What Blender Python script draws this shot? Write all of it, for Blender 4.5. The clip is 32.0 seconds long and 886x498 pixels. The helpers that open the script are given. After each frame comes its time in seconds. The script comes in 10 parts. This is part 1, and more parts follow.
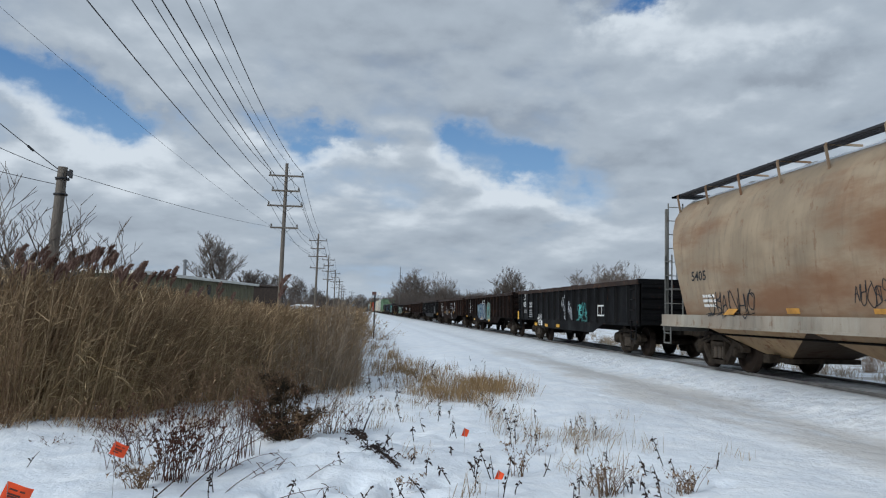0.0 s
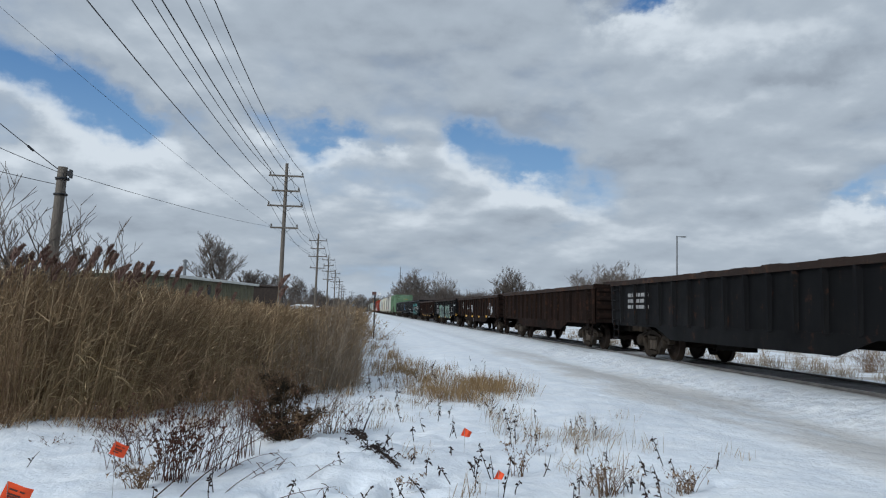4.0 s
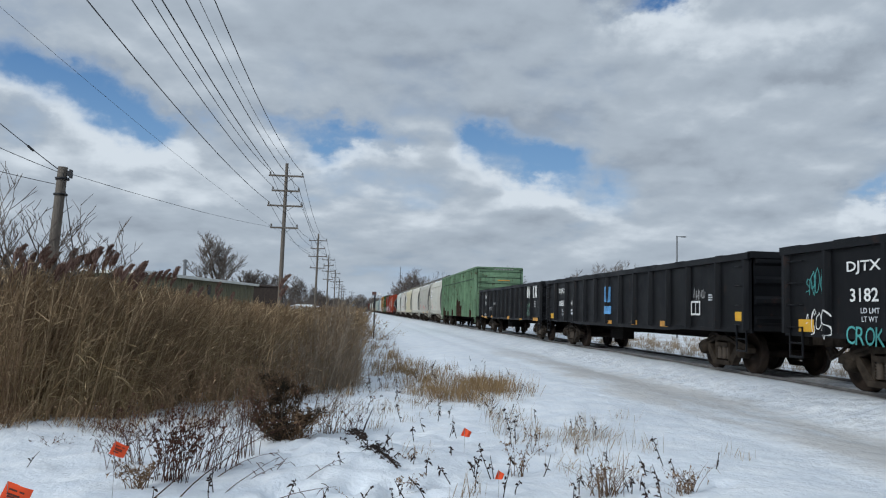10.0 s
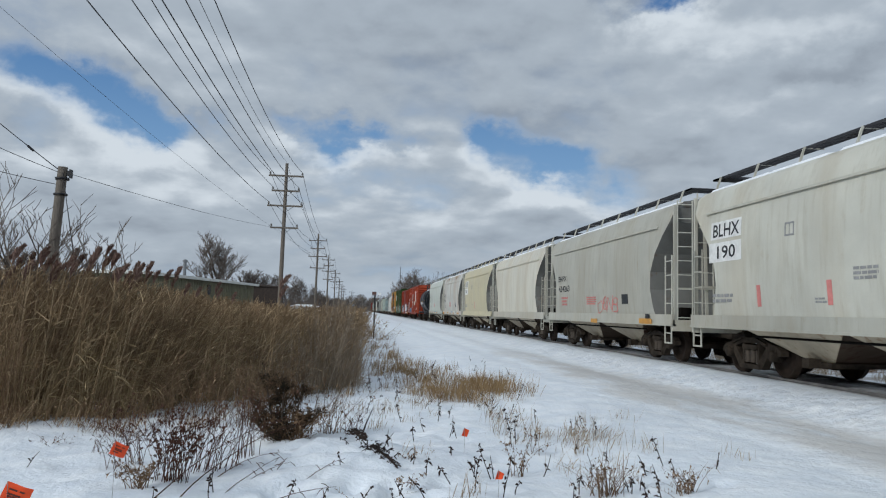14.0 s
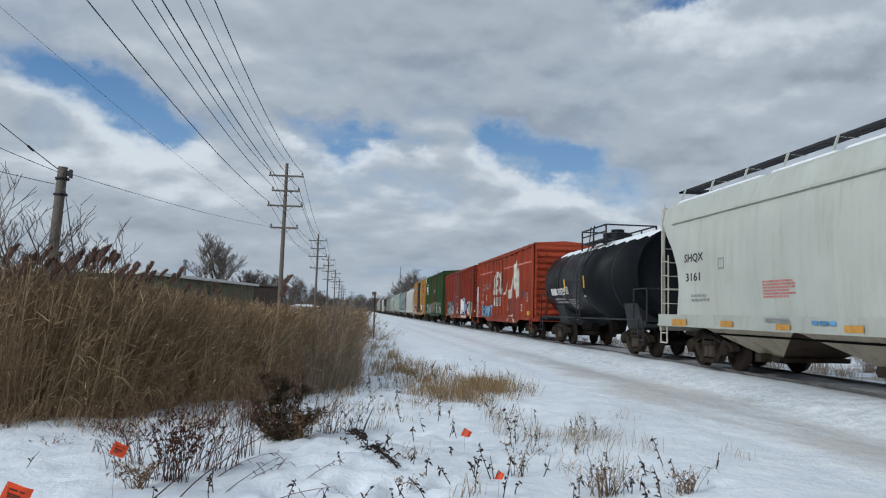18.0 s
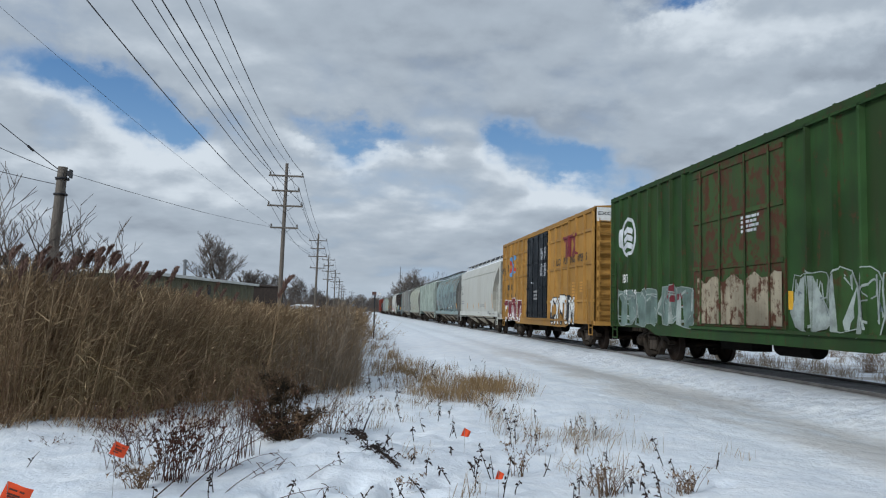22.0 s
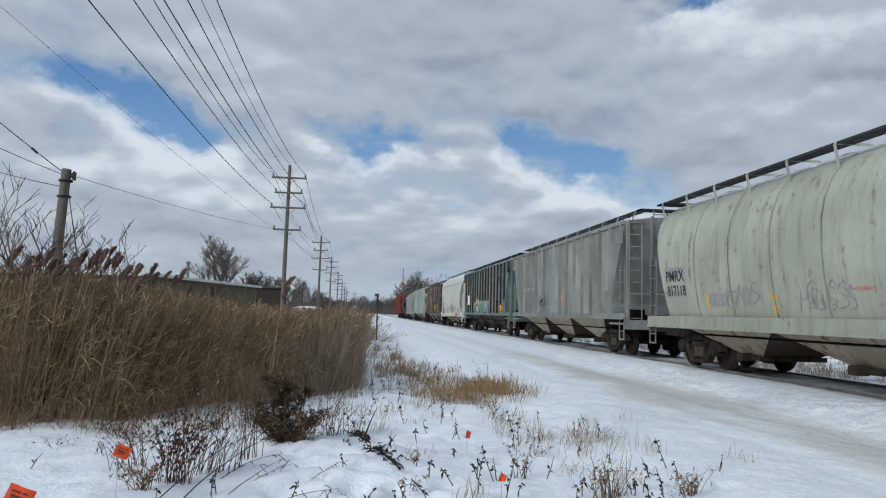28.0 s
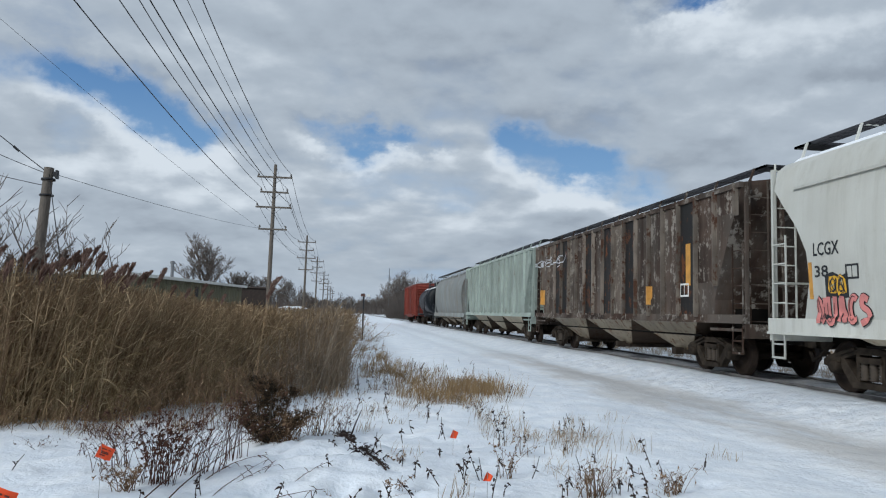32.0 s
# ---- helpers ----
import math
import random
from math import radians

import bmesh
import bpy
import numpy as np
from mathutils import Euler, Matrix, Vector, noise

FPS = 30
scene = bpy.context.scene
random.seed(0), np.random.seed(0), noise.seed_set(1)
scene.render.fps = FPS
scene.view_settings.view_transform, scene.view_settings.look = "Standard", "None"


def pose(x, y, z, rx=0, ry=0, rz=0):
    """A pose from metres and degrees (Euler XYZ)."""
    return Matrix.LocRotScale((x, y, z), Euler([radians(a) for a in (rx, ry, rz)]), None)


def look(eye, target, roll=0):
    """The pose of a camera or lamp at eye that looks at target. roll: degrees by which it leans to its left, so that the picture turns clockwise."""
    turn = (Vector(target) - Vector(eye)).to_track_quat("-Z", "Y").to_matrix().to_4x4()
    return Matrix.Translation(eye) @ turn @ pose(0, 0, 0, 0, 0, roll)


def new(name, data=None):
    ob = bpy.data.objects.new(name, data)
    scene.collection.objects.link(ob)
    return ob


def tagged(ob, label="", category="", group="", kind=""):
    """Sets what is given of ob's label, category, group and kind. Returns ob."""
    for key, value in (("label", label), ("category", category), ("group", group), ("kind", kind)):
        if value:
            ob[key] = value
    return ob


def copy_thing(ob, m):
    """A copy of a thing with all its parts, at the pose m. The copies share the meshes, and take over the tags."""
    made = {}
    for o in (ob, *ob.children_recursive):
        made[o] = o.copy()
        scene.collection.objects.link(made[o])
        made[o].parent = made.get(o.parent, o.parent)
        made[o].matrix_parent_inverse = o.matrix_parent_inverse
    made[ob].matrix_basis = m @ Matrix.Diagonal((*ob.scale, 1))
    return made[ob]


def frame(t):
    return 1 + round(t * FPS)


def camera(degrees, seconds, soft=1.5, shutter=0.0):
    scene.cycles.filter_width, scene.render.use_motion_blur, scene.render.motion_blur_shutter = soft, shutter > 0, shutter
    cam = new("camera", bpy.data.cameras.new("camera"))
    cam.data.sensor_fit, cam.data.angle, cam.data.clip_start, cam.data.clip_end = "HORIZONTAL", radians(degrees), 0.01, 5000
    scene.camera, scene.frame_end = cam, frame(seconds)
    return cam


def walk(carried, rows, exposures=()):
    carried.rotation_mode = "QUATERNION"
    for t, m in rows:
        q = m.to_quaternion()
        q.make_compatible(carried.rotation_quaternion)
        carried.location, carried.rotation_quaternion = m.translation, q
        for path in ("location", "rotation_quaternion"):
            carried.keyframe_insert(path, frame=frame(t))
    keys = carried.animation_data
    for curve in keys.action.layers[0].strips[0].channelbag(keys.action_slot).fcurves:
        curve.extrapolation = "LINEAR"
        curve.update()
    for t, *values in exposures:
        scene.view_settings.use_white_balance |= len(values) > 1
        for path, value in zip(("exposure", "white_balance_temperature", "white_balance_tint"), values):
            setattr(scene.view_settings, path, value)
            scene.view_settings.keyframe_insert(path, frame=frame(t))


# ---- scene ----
# camera: held at eye height beside the line; rails run along +Y, rail tops at z = 0
EYE = Vector((0.0, 0.0, 1.225))
FOCAL = 1302.0


def aim(dx, dy):
    yaw, pitch = 0.11744 - dx / FOCAL, 0.08456 + dy / FOCAL
    way = Vector((math.sin(yaw) * math.cos(pitch), math.cos(yaw) * math.cos(pitch), math.sin(pitch)))
    return look(EYE, EYE + way * 10, 1.4727)


DRIFT = ((0, 0, 0), (12, 0, 0), (23, 0, 0), (24, 0.2, 0), (24.5, 1.3, 0), (25, 2.2, 0.3), (25.5, 3.8, 1), (26.5, 5.4, 2.4),
         (27.5, 6, 3), (28, 5, 3), (28.5, 4.6, 3), (29, 3.3, 3), (29.5, 2.7, 3), (30, 2.2, 3), (30.5, 1.6, 3),
         (31, -1.2, 3), (31.5, -6.8, 3.2), (32, -19.5, 3.6))
cam = camera(62.12, 32.0, soft=1.15)
walk(cam, [(t, aim(dx, dy)) for t, dx, dy in DRIFT], exposures=((0, 0.22, 5940, 6), (11, 0.21, 5940, 6), (13.5, 0.17, 6000, 6), (17, 0.17, 6000, 6), (19, 0.21, 5940, 6), (32, 0.25, 5940, 6)))

SUN_AZ, SUN_EL = radians(234), radians(28)
TRACK_X = 9.898
SPEED, SLOWING = 15.706, -0.03137


def travelled(t):
    return SPEED * (t - 18) + SLOWING * (t - 18) ** 2


# ---------------------------------------------------------------- node helpers
class Tree:
    """Short names for building a node tree."""

    def __init__(self, tree):
        self.t = tree
        tree.nodes.clear()

    def n(self, kind, ins=()):
        node = self.t.nodes.new(kind)
        for key, value in dict(ins).items():
            if isinstance(value, bpy.types.NodeSocket):
                self.t.links.new(value, node.inputs[key])
            else:
                node.inputs[key].default_value = value
        return node

    def m(self, op, a, b=0.0, c=0.0, clamp=False):
        node = self.n("ShaderNodeMath", {0: a, 1: b, 2: c})
        node.operation, node.use_clamp = op, clamp
        return node.outputs[0]

    def mix(self, fac, a, b, blend="MIX"):
        a = (*a, 1) if isinstance(a, tuple) and len(a) == 3 else a
        b = (*b, 1) if isinstance(b, tuple) and len(b) == 3 else b
        node = self.n("ShaderNodeMix", {0: fac, 6: a, 7: b})
        node.data_type, node.blend_type, node.clamp_factor = "RGBA", blend, True
        return node.outputs[2]

    def noise(self, vec, scale, detail=4.0, rough=0.55, dist=0.0):
        return self.n("ShaderNodeTexNoise", {"Vector": vec, "Scale": scale, "Detail": detail, "Roughness": rough, "Distortion": dist}).outputs[0]

    def ramp(self, v, lo, hi, a=0.0, b=1.0):
        node = self.n("ShaderNodeMapRange", {0: v, 1: lo, 2: hi, 3: a, 4: b})
        node.interpolation_type = "SMOOTHSTEP"
        return node.outputs[0]

    def scaled(self, vec, s):
        node = self.n("ShaderNodeVectorMath", {0: vec, 1: s})
        node.operation = "MULTIPLY"
        return node.outputs[0]


def material(name):
    mat = bpy.data.materials.new(name)
    mat.use_nodes = True
    return mat, Tree(mat.node_tree)


def finish(t, color, rough, metal=0.0, bump=None, bump_k=0.3, dist=0.02, spec=0.5):
    ins = {"Base Color": color, "Roughness": rough, "Metallic": metal, "Specular IOR Level": spec}
    if bump is not None:
        ins["Normal"] = t.n("ShaderNodeBump", {"Height": bump, "Strength": bump_k, "Distance": dist}).outputs[0]
    b = t.n("ShaderNodeBsdfPrincipled", ins)
    t.n("ShaderNodeOutputMaterial", {0: b.outputs[0]})


def shade(c, k):
    return tuple(min(1.0, v * k) for v in c)


def paint(name, col, rust=0.15, dirt=0.35, rough=0.55, rust_col=(0.13, 0.05, 0.022), dirt_col=(0.11, 0.095, 0.08), fade=0.18, wash=0.0, spec=0.14, run=(0.6, 0.8, 0.10)):
    """Weathered paint on steel: faded patches, running dirt streaks, rust spots, fine grain."""
    mat, t = material(name)
    own = t.n("ShaderNodeObjectInfo").outputs["Random"]
    away = t.n("ShaderNodeCombineXYZ", {k: t.m("MULTIPLY", own, d) for k, d in enumerate((31.0, 57.0, 43.0))}).outputs[0]
    shift = t.n("ShaderNodeVectorMath", {0: t.n("ShaderNodeTexCoord").outputs["Object"], 1: away})
    co = shift.outputs[0]
    big = t.noise(co, 0.9, 5)
    streak = t.noise(t.scaled(co, (3.0, 3.2, 0.35)), 1.6, 6, 0.65)
    fine = t.noise(co, 38, 3)
    c = t.mix(t.ramp(big, 0.35, 0.7), shade(col, 1 - fade), shade(col, 1 + fade * 0.8))
    c = t.mix(t.m("MULTIPLY", t.ramp(streak, 0.44, 0.78), dirt), c, dirt_col)
    if wash:
        band = t.noise(t.scaled(co, run), 1.0, 6, 0.6)
        c = t.mix(t.m("MULTIPLY", t.ramp(band, 0.42, 0.66), wash), c, rust_col)
    spots = t.m("MULTIPLY", t.noise(co, 3.2, 8, 0.72), t.m("ADD", streak, 0.5))
    c = t.mix(t.m("MULTIPLY", t.ramp(spots, 0.62 - 0.16 * rust, 0.70 - 0.12 * rust), min(1.0, rust * 2.2)), c, rust_col)
    c = t.mix(t.m("MULTIPLY", fine, 0.12), c, shade(dirt_col, 0.7))
    c = t.mix(1.0, c, t.n("ShaderNodeCombineColor", {k: t.ramp(own, 0.0, 1.0, 0.84, 1.12) for k in (0, 1, 2)}).outputs[0], "MULTIPLY")
    finish(t, c, t.ramp(big, 0.3, 0.75, rough - 0.1, rough + 0.18), 0.0, t.m("ADD", t.m("MULTIPLY", fine, 0.3), streak), 0.12, 0.01, spec)
    return mat


def plain(name, col, rough=0.6, vary=0.25, scale=6.0, metal=0.0, stretch=(1, 1, 1), bump=0.25, spec=0.3):
    mat, t = material(name)
    co = t.scaled(t.n("ShaderNodeTexCoord").outputs["Object"], stretch)
    a, b = t.noise(co, scale, 6, 0.6), t.noise(co, scale * 9, 3)
    c = t.mix(t.ramp(a, 0.3, 0.7), shade(col, 1 - vary), shade(col, 1 + vary))
    c = t.mix(t.m("MULTIPLY", b, vary), c, shade(col, 0.55))
    finish(t, c, t.ramp(a, 0.3, 0.7, rough - 0.08, min(1, rough + 0.1)), metal, b, bump, 0.01, spec)
    return mat


# ---------------------------------------------------------------- sky and sun
def gauss(t, az, el, a0, e0, sa, se, lean=0.0):
    """A soft lobe round a bearing and height, in degrees."""
    da, de = t.m("SUBTRACT", az, a0), t.m("SUBTRACT", el, e0)
    de = t.m("SUBTRACT", de, t.m("MULTIPLY", da, lean))
    q = t.m("ADD", t.m("POWER", t.m("DIVIDE", da, sa), 2.0), t.m("POWER", t.m("DIVIDE", de, se), 2.0))
    return t.m("EXPONENT", t.m("MULTIPLY", q, -1.0))


def cloud_nodes(t, way):
    """Cover and brightness of broken winter cloud in the direction way, all round the place."""
    s = t.n("ShaderNodeSeparateXYZ", {0: way}).outputs
    rise = t.m("ADD", t.m("MAXIMUM", s[2], 0.0), 0.36)
    flat = t.n("ShaderNodeCombineXYZ", {0: t.m("DIVIDE", s[0], rise), 1: t.m("DIVIDE", s[1], rise), 2: 0.37}).outputs[0]
    n1 = t.noise(flat, 1.3, 10, 0.58, 0.3)
    n2 = t.noise(flat, 3.3, 9, 0.58, 0.25)
    n3 = t.noise(t.scaled(flat, (1.0, 1.0, 2.0)), 0.95, 6, 0.5, 0.5)
    cover = t.m("ADD", t.m("MULTIPLY", t.m("SUBTRACT", n1, 0.5), 1.5), t.m("MULTIPLY", t.m("SUBTRACT", n2, 0.5), 0.75))
    light = t.m("ADD", t.m("MULTIPLY", t.m("SUBTRACT", n3, 0.5), 1.5), t.m("MULTIPLY", t.m("SUBTRACT", n2, 0.5), 0.8))
    return t.m("ADD", cover, 0.22), light


# gaps and lit or shaded banks of the drifting cloud: bearing, height, half widths, slant, weight
GAPS = ((-22.0, 15.0, 6.4, 2.0, -0.36, 0.84), (-16.5, 12.7, 2.6, 1.2, -0.1, 0.40), (-3.6, 13.4, 3.4, 1.0, -0.2, 0.64), (12.8, 11.8, 5.0, 1.5, -0.26, 0.82),
        (7.2, 13.3, 1.4, 1.2, 0.0, 0.45), (20.8, 23.9, 3.4, 1.2, 0.1, 0.80), (35.0, 9.1, 2.4, 0.7, 0.0, 0.45), (-26.0, 11.5, 3.4, 1.6, 0.0, 0.30))
BANKS = ((3.0, 19.0, 10.0, 3.6, 0.0, -0.13), (13.0, 14.6, 6.0, 1.3, 0.0, -0.22), (23.0, 20.3, 5.5, 1.3, 0.02, 0.30), (33.5, 17.4, 5.0, 1.0, 0.05, -0.32),
         (29.0, 15.6, 6.0, 1.1, 0.05, 0.16), (33.0, 20.2, 5.0, 1.3, 0.1, 0.22), (-15.0, 18.5, 6.0, 2.6, 0.0, 0.14), (6.0, 9.6, 11.0, 0.9, -0.08, 0.16), (-14.0, 8.5, 9.0, 2.0, 0.0, 0.12),
         (24.0, 12.5, 6.0, 1.2, 0.0, -0.10), (10.0, 2.5, 40.0, 2.0, 0.0, -0.05))


def drifting_cloud(t, way):
    """Cover, brightness and height of the cloud over the line: lit tops, shaded bases."""
    s = t.n("ShaderNodeSeparateXYZ", {0: way}).outputs
    az = t.m("DEGREES", t.m("ARCTAN2", s[0], s[1]))
    el = t.m("DEGREES", t.m("ARCSINE", s[2]))
    wa = t.m("ADD", az, t.m("MULTIPLY", t.m("SUBTRACT", t.noise(way, 8.5, 9, 0.57), 0.5), 14.0))
    we = t.m("ADD", el, t.m("MULTIPLY", t.m("SUBTRACT", t.noise(t.scaled(way, (1.0, 1.0, 1.6)), 9.5, 9, 0.57), 0.5), 7.0))

    def thick(lift):
        z = t.m("ADD", t.m("MAXIMUM", t.m("ADD", s[2], lift), 0.0), 0.27)
        flat = t.n("ShaderNodeCombineXYZ", {0: t.m("DIVIDE", s[0], z), 1: t.m("DIVIDE", s[1], z), 2: 0.37}).outputs[0]
        d = t.m("ADD", t.m("MULTIPLY", t.m("SUBTRACT", t.noise(flat, 1.2, 5, 0.45, 0.3), 0.5), 1.15), 0.46)
        d = t.m("ADD", d, t.m("MULTIPLY", t.m("SUBTRACT", t.noise(flat, 3.4, 7, 0.50, 0.1), 0.5), 0.9))
        d = t.m("ADD", d, t.m("MULTIPLY", t.m("SUBTRACT", t.noise(t.scaled(flat, (1.0, 1.0, 3.0)), 9.0, 5, 0.5, 0.05), 0.5), 0.38))
        e = t.m("ADD", we, math.degrees(lift))
        for a0, e0, sa, se, lean, k in GAPS:
            d = t.m("SUBTRACT", d, t.m("MULTIPLY", gauss(t, wa, e, a0, e0, sa, se, lean), k))
        return d

    cover = thick(0.0)
    light = t.m("MULTIPLY", t.m("SUBTRACT", cover, thick(0.022)), t.ramp(el, 1.0, 9.0, 0.55, 1.05))
    for a0, e0, sa, se, lean, k in BANKS:
        light = t.m("ADD", light, t.m("MULTIPLY", gauss(t, wa, we, a0, e0, sa, se, lean), k))
    return cover, light, el


CLOUD_DARK, CLOUD_MID, CLOUD_BRIGHT = (0.205, 0.228, 0.262), (0.37, 0.40, 0.44), (0.60, 0.62, 0.65)
OVER_DARK, OVER_MID, OVER_BRIGHT = (0.32, 0.345, 0.385), (0.43, 0.46, 0.50), (0.70, 0.715, 0.735)


def cloud_colour(t, cover, light, dark, mid, bright):
    body = t.m("ADD", light, 0.5)
    c = t.mix(t.ramp(body, 0.12, 0.52), dark, mid)
    c = t.mix(t.ramp(body, 0.46, 0.95), c, bright)
    edge = t.m("MULTIPLY", t.ramp(cover, 0.30, 0.05), 0.35)
    return t.mix(edge, c, bright)


world = bpy.data.worlds.new("winter_sky")
scene.world = world
world.use_nodes = True
t = Tree(world.node_tree)
way = t.n("ShaderNodeTexCoord").outputs["Generated"]
sky = t.n("ShaderNodeTexSky")
sky.sky_type, sky.sun_disc, sky.sun_elevation, sky.sun_rotation = "NISHITA", False, SUN_EL, SUN_AZ
cover, light = cloud_nodes(t, way)
clear = t.n("ShaderNodeBackground", {0: sky.outputs[0], 1: 0.1})
cloudy = t.n("ShaderNodeBackground", {0: cloud_colour(t, cover, light, CLOUD_DARK, CLOUD_MID, CLOUD_BRIGHT), 1: 1.2})
t.n("ShaderNodeOutputWorld", {0: t.n("ShaderNodeMixShader", {0: t.ramp(cover, -0.05, 0.2), 1: clear.outputs[0], 2: cloudy.outputs[0]}).outputs[0]})

sun = new("sun", bpy.data.lights.new("sun", "SUN"))
sun.data.energy, sun.data.angle, sun.data.color = 1.5, radians(10), (1.0, 0.95, 0.88)
sun.matrix_world = look((0, 0, 0), (-math.sin(SUN_AZ) * math.cos(SUN_EL), -math.cos(SUN_AZ) * math.cos(SUN_EL), -math.sin(SUN_EL)))


# ---------------------------------------------------------------- mesh helpers
class Mesh:
    """Collects simple solids into one mesh."""

    def __init__(self):
        self.v, self.f, self.s = [], [], []

    def add(self, verts, faces, smooth=False):
        k = len(self.v)
        self.v += [tuple(p) for p in verts]
        self.f += [tuple(i + k for i in f) for f in faces]
        self.s += [smooth] * len(faces)
        return self

    def box(self, x0, x1, y0, y1, z0, z1):
        v = [(x, y, z) for z in (z0, z1) for y in (y0, y1) for x in (x0, x1)]
        return self.add(v, ((0, 2, 3, 1), (4, 5, 7, 6), (0, 1, 5, 4), (2, 6, 7, 3), (0, 4, 6, 2), (1, 3, 7, 5)))

    def hexa(self, lower, upper):
        """A solid between two quads of four points each, both counter-clockwise seen from above."""
        return self.add([*lower, *upper], ((3, 2, 1, 0), (4, 5, 6, 7), (0, 1, 5, 4), (1, 2, 6, 5), (2, 3, 7, 6), (3, 0, 4, 7)))

    def bar(self, a, b, w, d=None):
        """A straight bar of square or flat section from a to b."""
        a, b, d = Vector(a), Vector(b), d or w
        z = (b - a).normalized()
        x = z.cross(Vector((0, 0, 1)) if abs(z.z) < 0.95 else Vector((0, 1, 0))).normalized()
        y = z.cross(x)
        q = [x * (i * w / 2) + y * (j * d / 2) for i, j in ((-1, -1), (1, -1), (1, 1), (-1, 1))]
        return self.add([a + p for p in q] + [b + p for p in q], ((3, 2, 1, 0), (4, 5, 6, 7), (0, 1, 5, 4), (1, 2, 6, 5), (2, 3, 7, 6), (3, 0, 4, 7)))

    def tube(self, pts, radii, sides=6, caps=True):
        pts = [Vector(p) for p in pts]
        radii = [radii] * len(pts) if isinstance(radii, (int, float)) else radii
        v, f, n = [], [], len(pts)
        ref = Vector((0.13, 0.31, 0.94))
        for i, p in enumerate(pts):
            z = (pts[min(i + 1, n - 1)] - pts[max(i - 1, 0)]).normalized()
            x = z.cross(ref).normalized() if abs(z.dot(ref)) < 0.97 else z.cross(Vector((1, 0, 0))).normalized()
            y = z.cross(x)
            v += [p + (x * math.cos(a) + y * math.sin(a)) * radii[i] for a in (math.tau * k / sides for k in range(sides))]
        for i in range(n - 1):
            f += [(i * sides + k, i * sides + (k + 1) % sides, (i + 1) * sides + (k + 1) % sides, (i + 1) * sides + k) for k in range(sides)]
        self.add(v, f, sides > 4)
        if caps:
            self.add(v[:sides], [tuple(range(sides - 1, -1, -1))])
            self.add(v[-sides:], [tuple(range(sides))])
        return self

    def lathe(self, profile, axis="x", centre=(0, 0, 0), sides=24):
        """Turns (along, radius) pairs round an axis."""
        v, f = [], []
        for a, r in profile:
            for k in range(sides):
                c, s = r * math.cos(math.tau * k / sides), r * math.sin(math.tau * k / sides)
                p = {"x": (a, c, s), "y": (c, a, s), "z": (c, s, a)}[axis]
                v.append(tuple(p[i] + centre[i] for i in range(3)))
        n = len(profile)
        for i in range(n - 1):
            f += [(i * sides + k, i * sides + (k + 1) % sides, (i + 1) * sides + (k + 1) % sides, (i + 1) * sides + k) for k in range(sides)]
        return self.add(v, f, True)

    def plate(self, outline, x, thick):
        """A flat plate in a plane of constant x; outline is (y, z) points."""
        n = len(outline)
        v = [(x, y, z) for y, z in outline] + [(x + thick, y, z) for y, z in outline]
        f = [tuple(range(n)), tuple(range(2 * n - 1, n - 1, -1))] + [(i, (i + 1) % n, n + (i + 1) % n, n + i) for i in range(n)]
        return self.add(v, f)

    def data(self, name, mat, bevel=False):
        me = bpy.data.meshes.new(name)
        me.from_pydata(self.v, [], self.f)
        me.polygons.foreach_set("use_smooth", self.s)
        bm = bmesh.new()
        bm.from_mesh(me)
        bmesh.ops.recalc_face_normals(bm, faces=bm.faces)
        bm.to_mesh(me)
        bm.free()
        if mat is not None:
            me.materials.append(mat)
        return me


def part(name, mesh, mat, parent=None, label="", at=None):
    """One mesh object under its thing; mesh is a Mesh or ready mesh data."""
    ob = new(name, mesh.data(name, mat) if isinstance(mesh, Mesh) else mesh)
    ob.parent = parent
    if at is not None:
        ob.matrix_basis = at
    return tagged(ob, label)


def thing(name, label, category, group="", kind="", at=None):
    ob = tagged(new(name), label, category, group, kind)
    if at is not None:
        ob.matrix_basis = at
    return ob


TEXTS = {}


def lettering(body, size, mat):
    """Mesh of letters in the y-z plane, read from the side of negative x, starting at the origin."""
    key = (body, size, mat.name)
    if key not in TEXTS:
        cu = bpy.data.curves.new("letters", "FONT")
        cu.body, cu.size, cu.resolution_u, cu.offset = body, size, 2, 0.016
        ob = new("letters", cu)
        bpy.context.view_layer.update()
        me = bpy.data.meshes.new_from_object(ob.evaluated_get(bpy.context.evaluated_depsgraph_get()))
        bpy.data.objects.remove(ob)
        me.transform(Matrix(((0, 0, -1, 0), (-1, 0, 0, 0), (0, 1, 0, 0), (0, 0, 0, 1))))
        me.materials.clear()
        me.materials.append(mat)
        TEXTS[key] = me
    return TEXTS[key]

def fat_letter(ch, weight):
    """Mesh of one swollen letter in the y-z plane, in a box of one by one."""
    key = (ch, weight)
    if key not in TEXTS:
        cu = bpy.data.curves.new("letter", "FONT")
        cu.body, cu.size, cu.resolution_u, cu.offset = ch, 1.0, 3, weight
        ob = new("letter", cu)
        bpy.context.view_layer.update()
        me = bpy.data.meshes.new_from_object(ob.evaluated_get(bpy.context.evaluated_depsgraph_get()))
        bpy.data.objects.remove(ob)
        co = np.array([v.co for v in me.vertices])
        lo, hi = co.min(0), co.max(0)
        TEXTS[key] = ([((v.co.x - lo[0]) / (hi[0] - lo[0]), (v.co.y - lo[1]) / (hi[1] - lo[1])) for v in me.vertices], [tuple(f.vertices) for f in me.polygons])
        bpy.data.meshes.remove(me)
    return TEXTS[key]


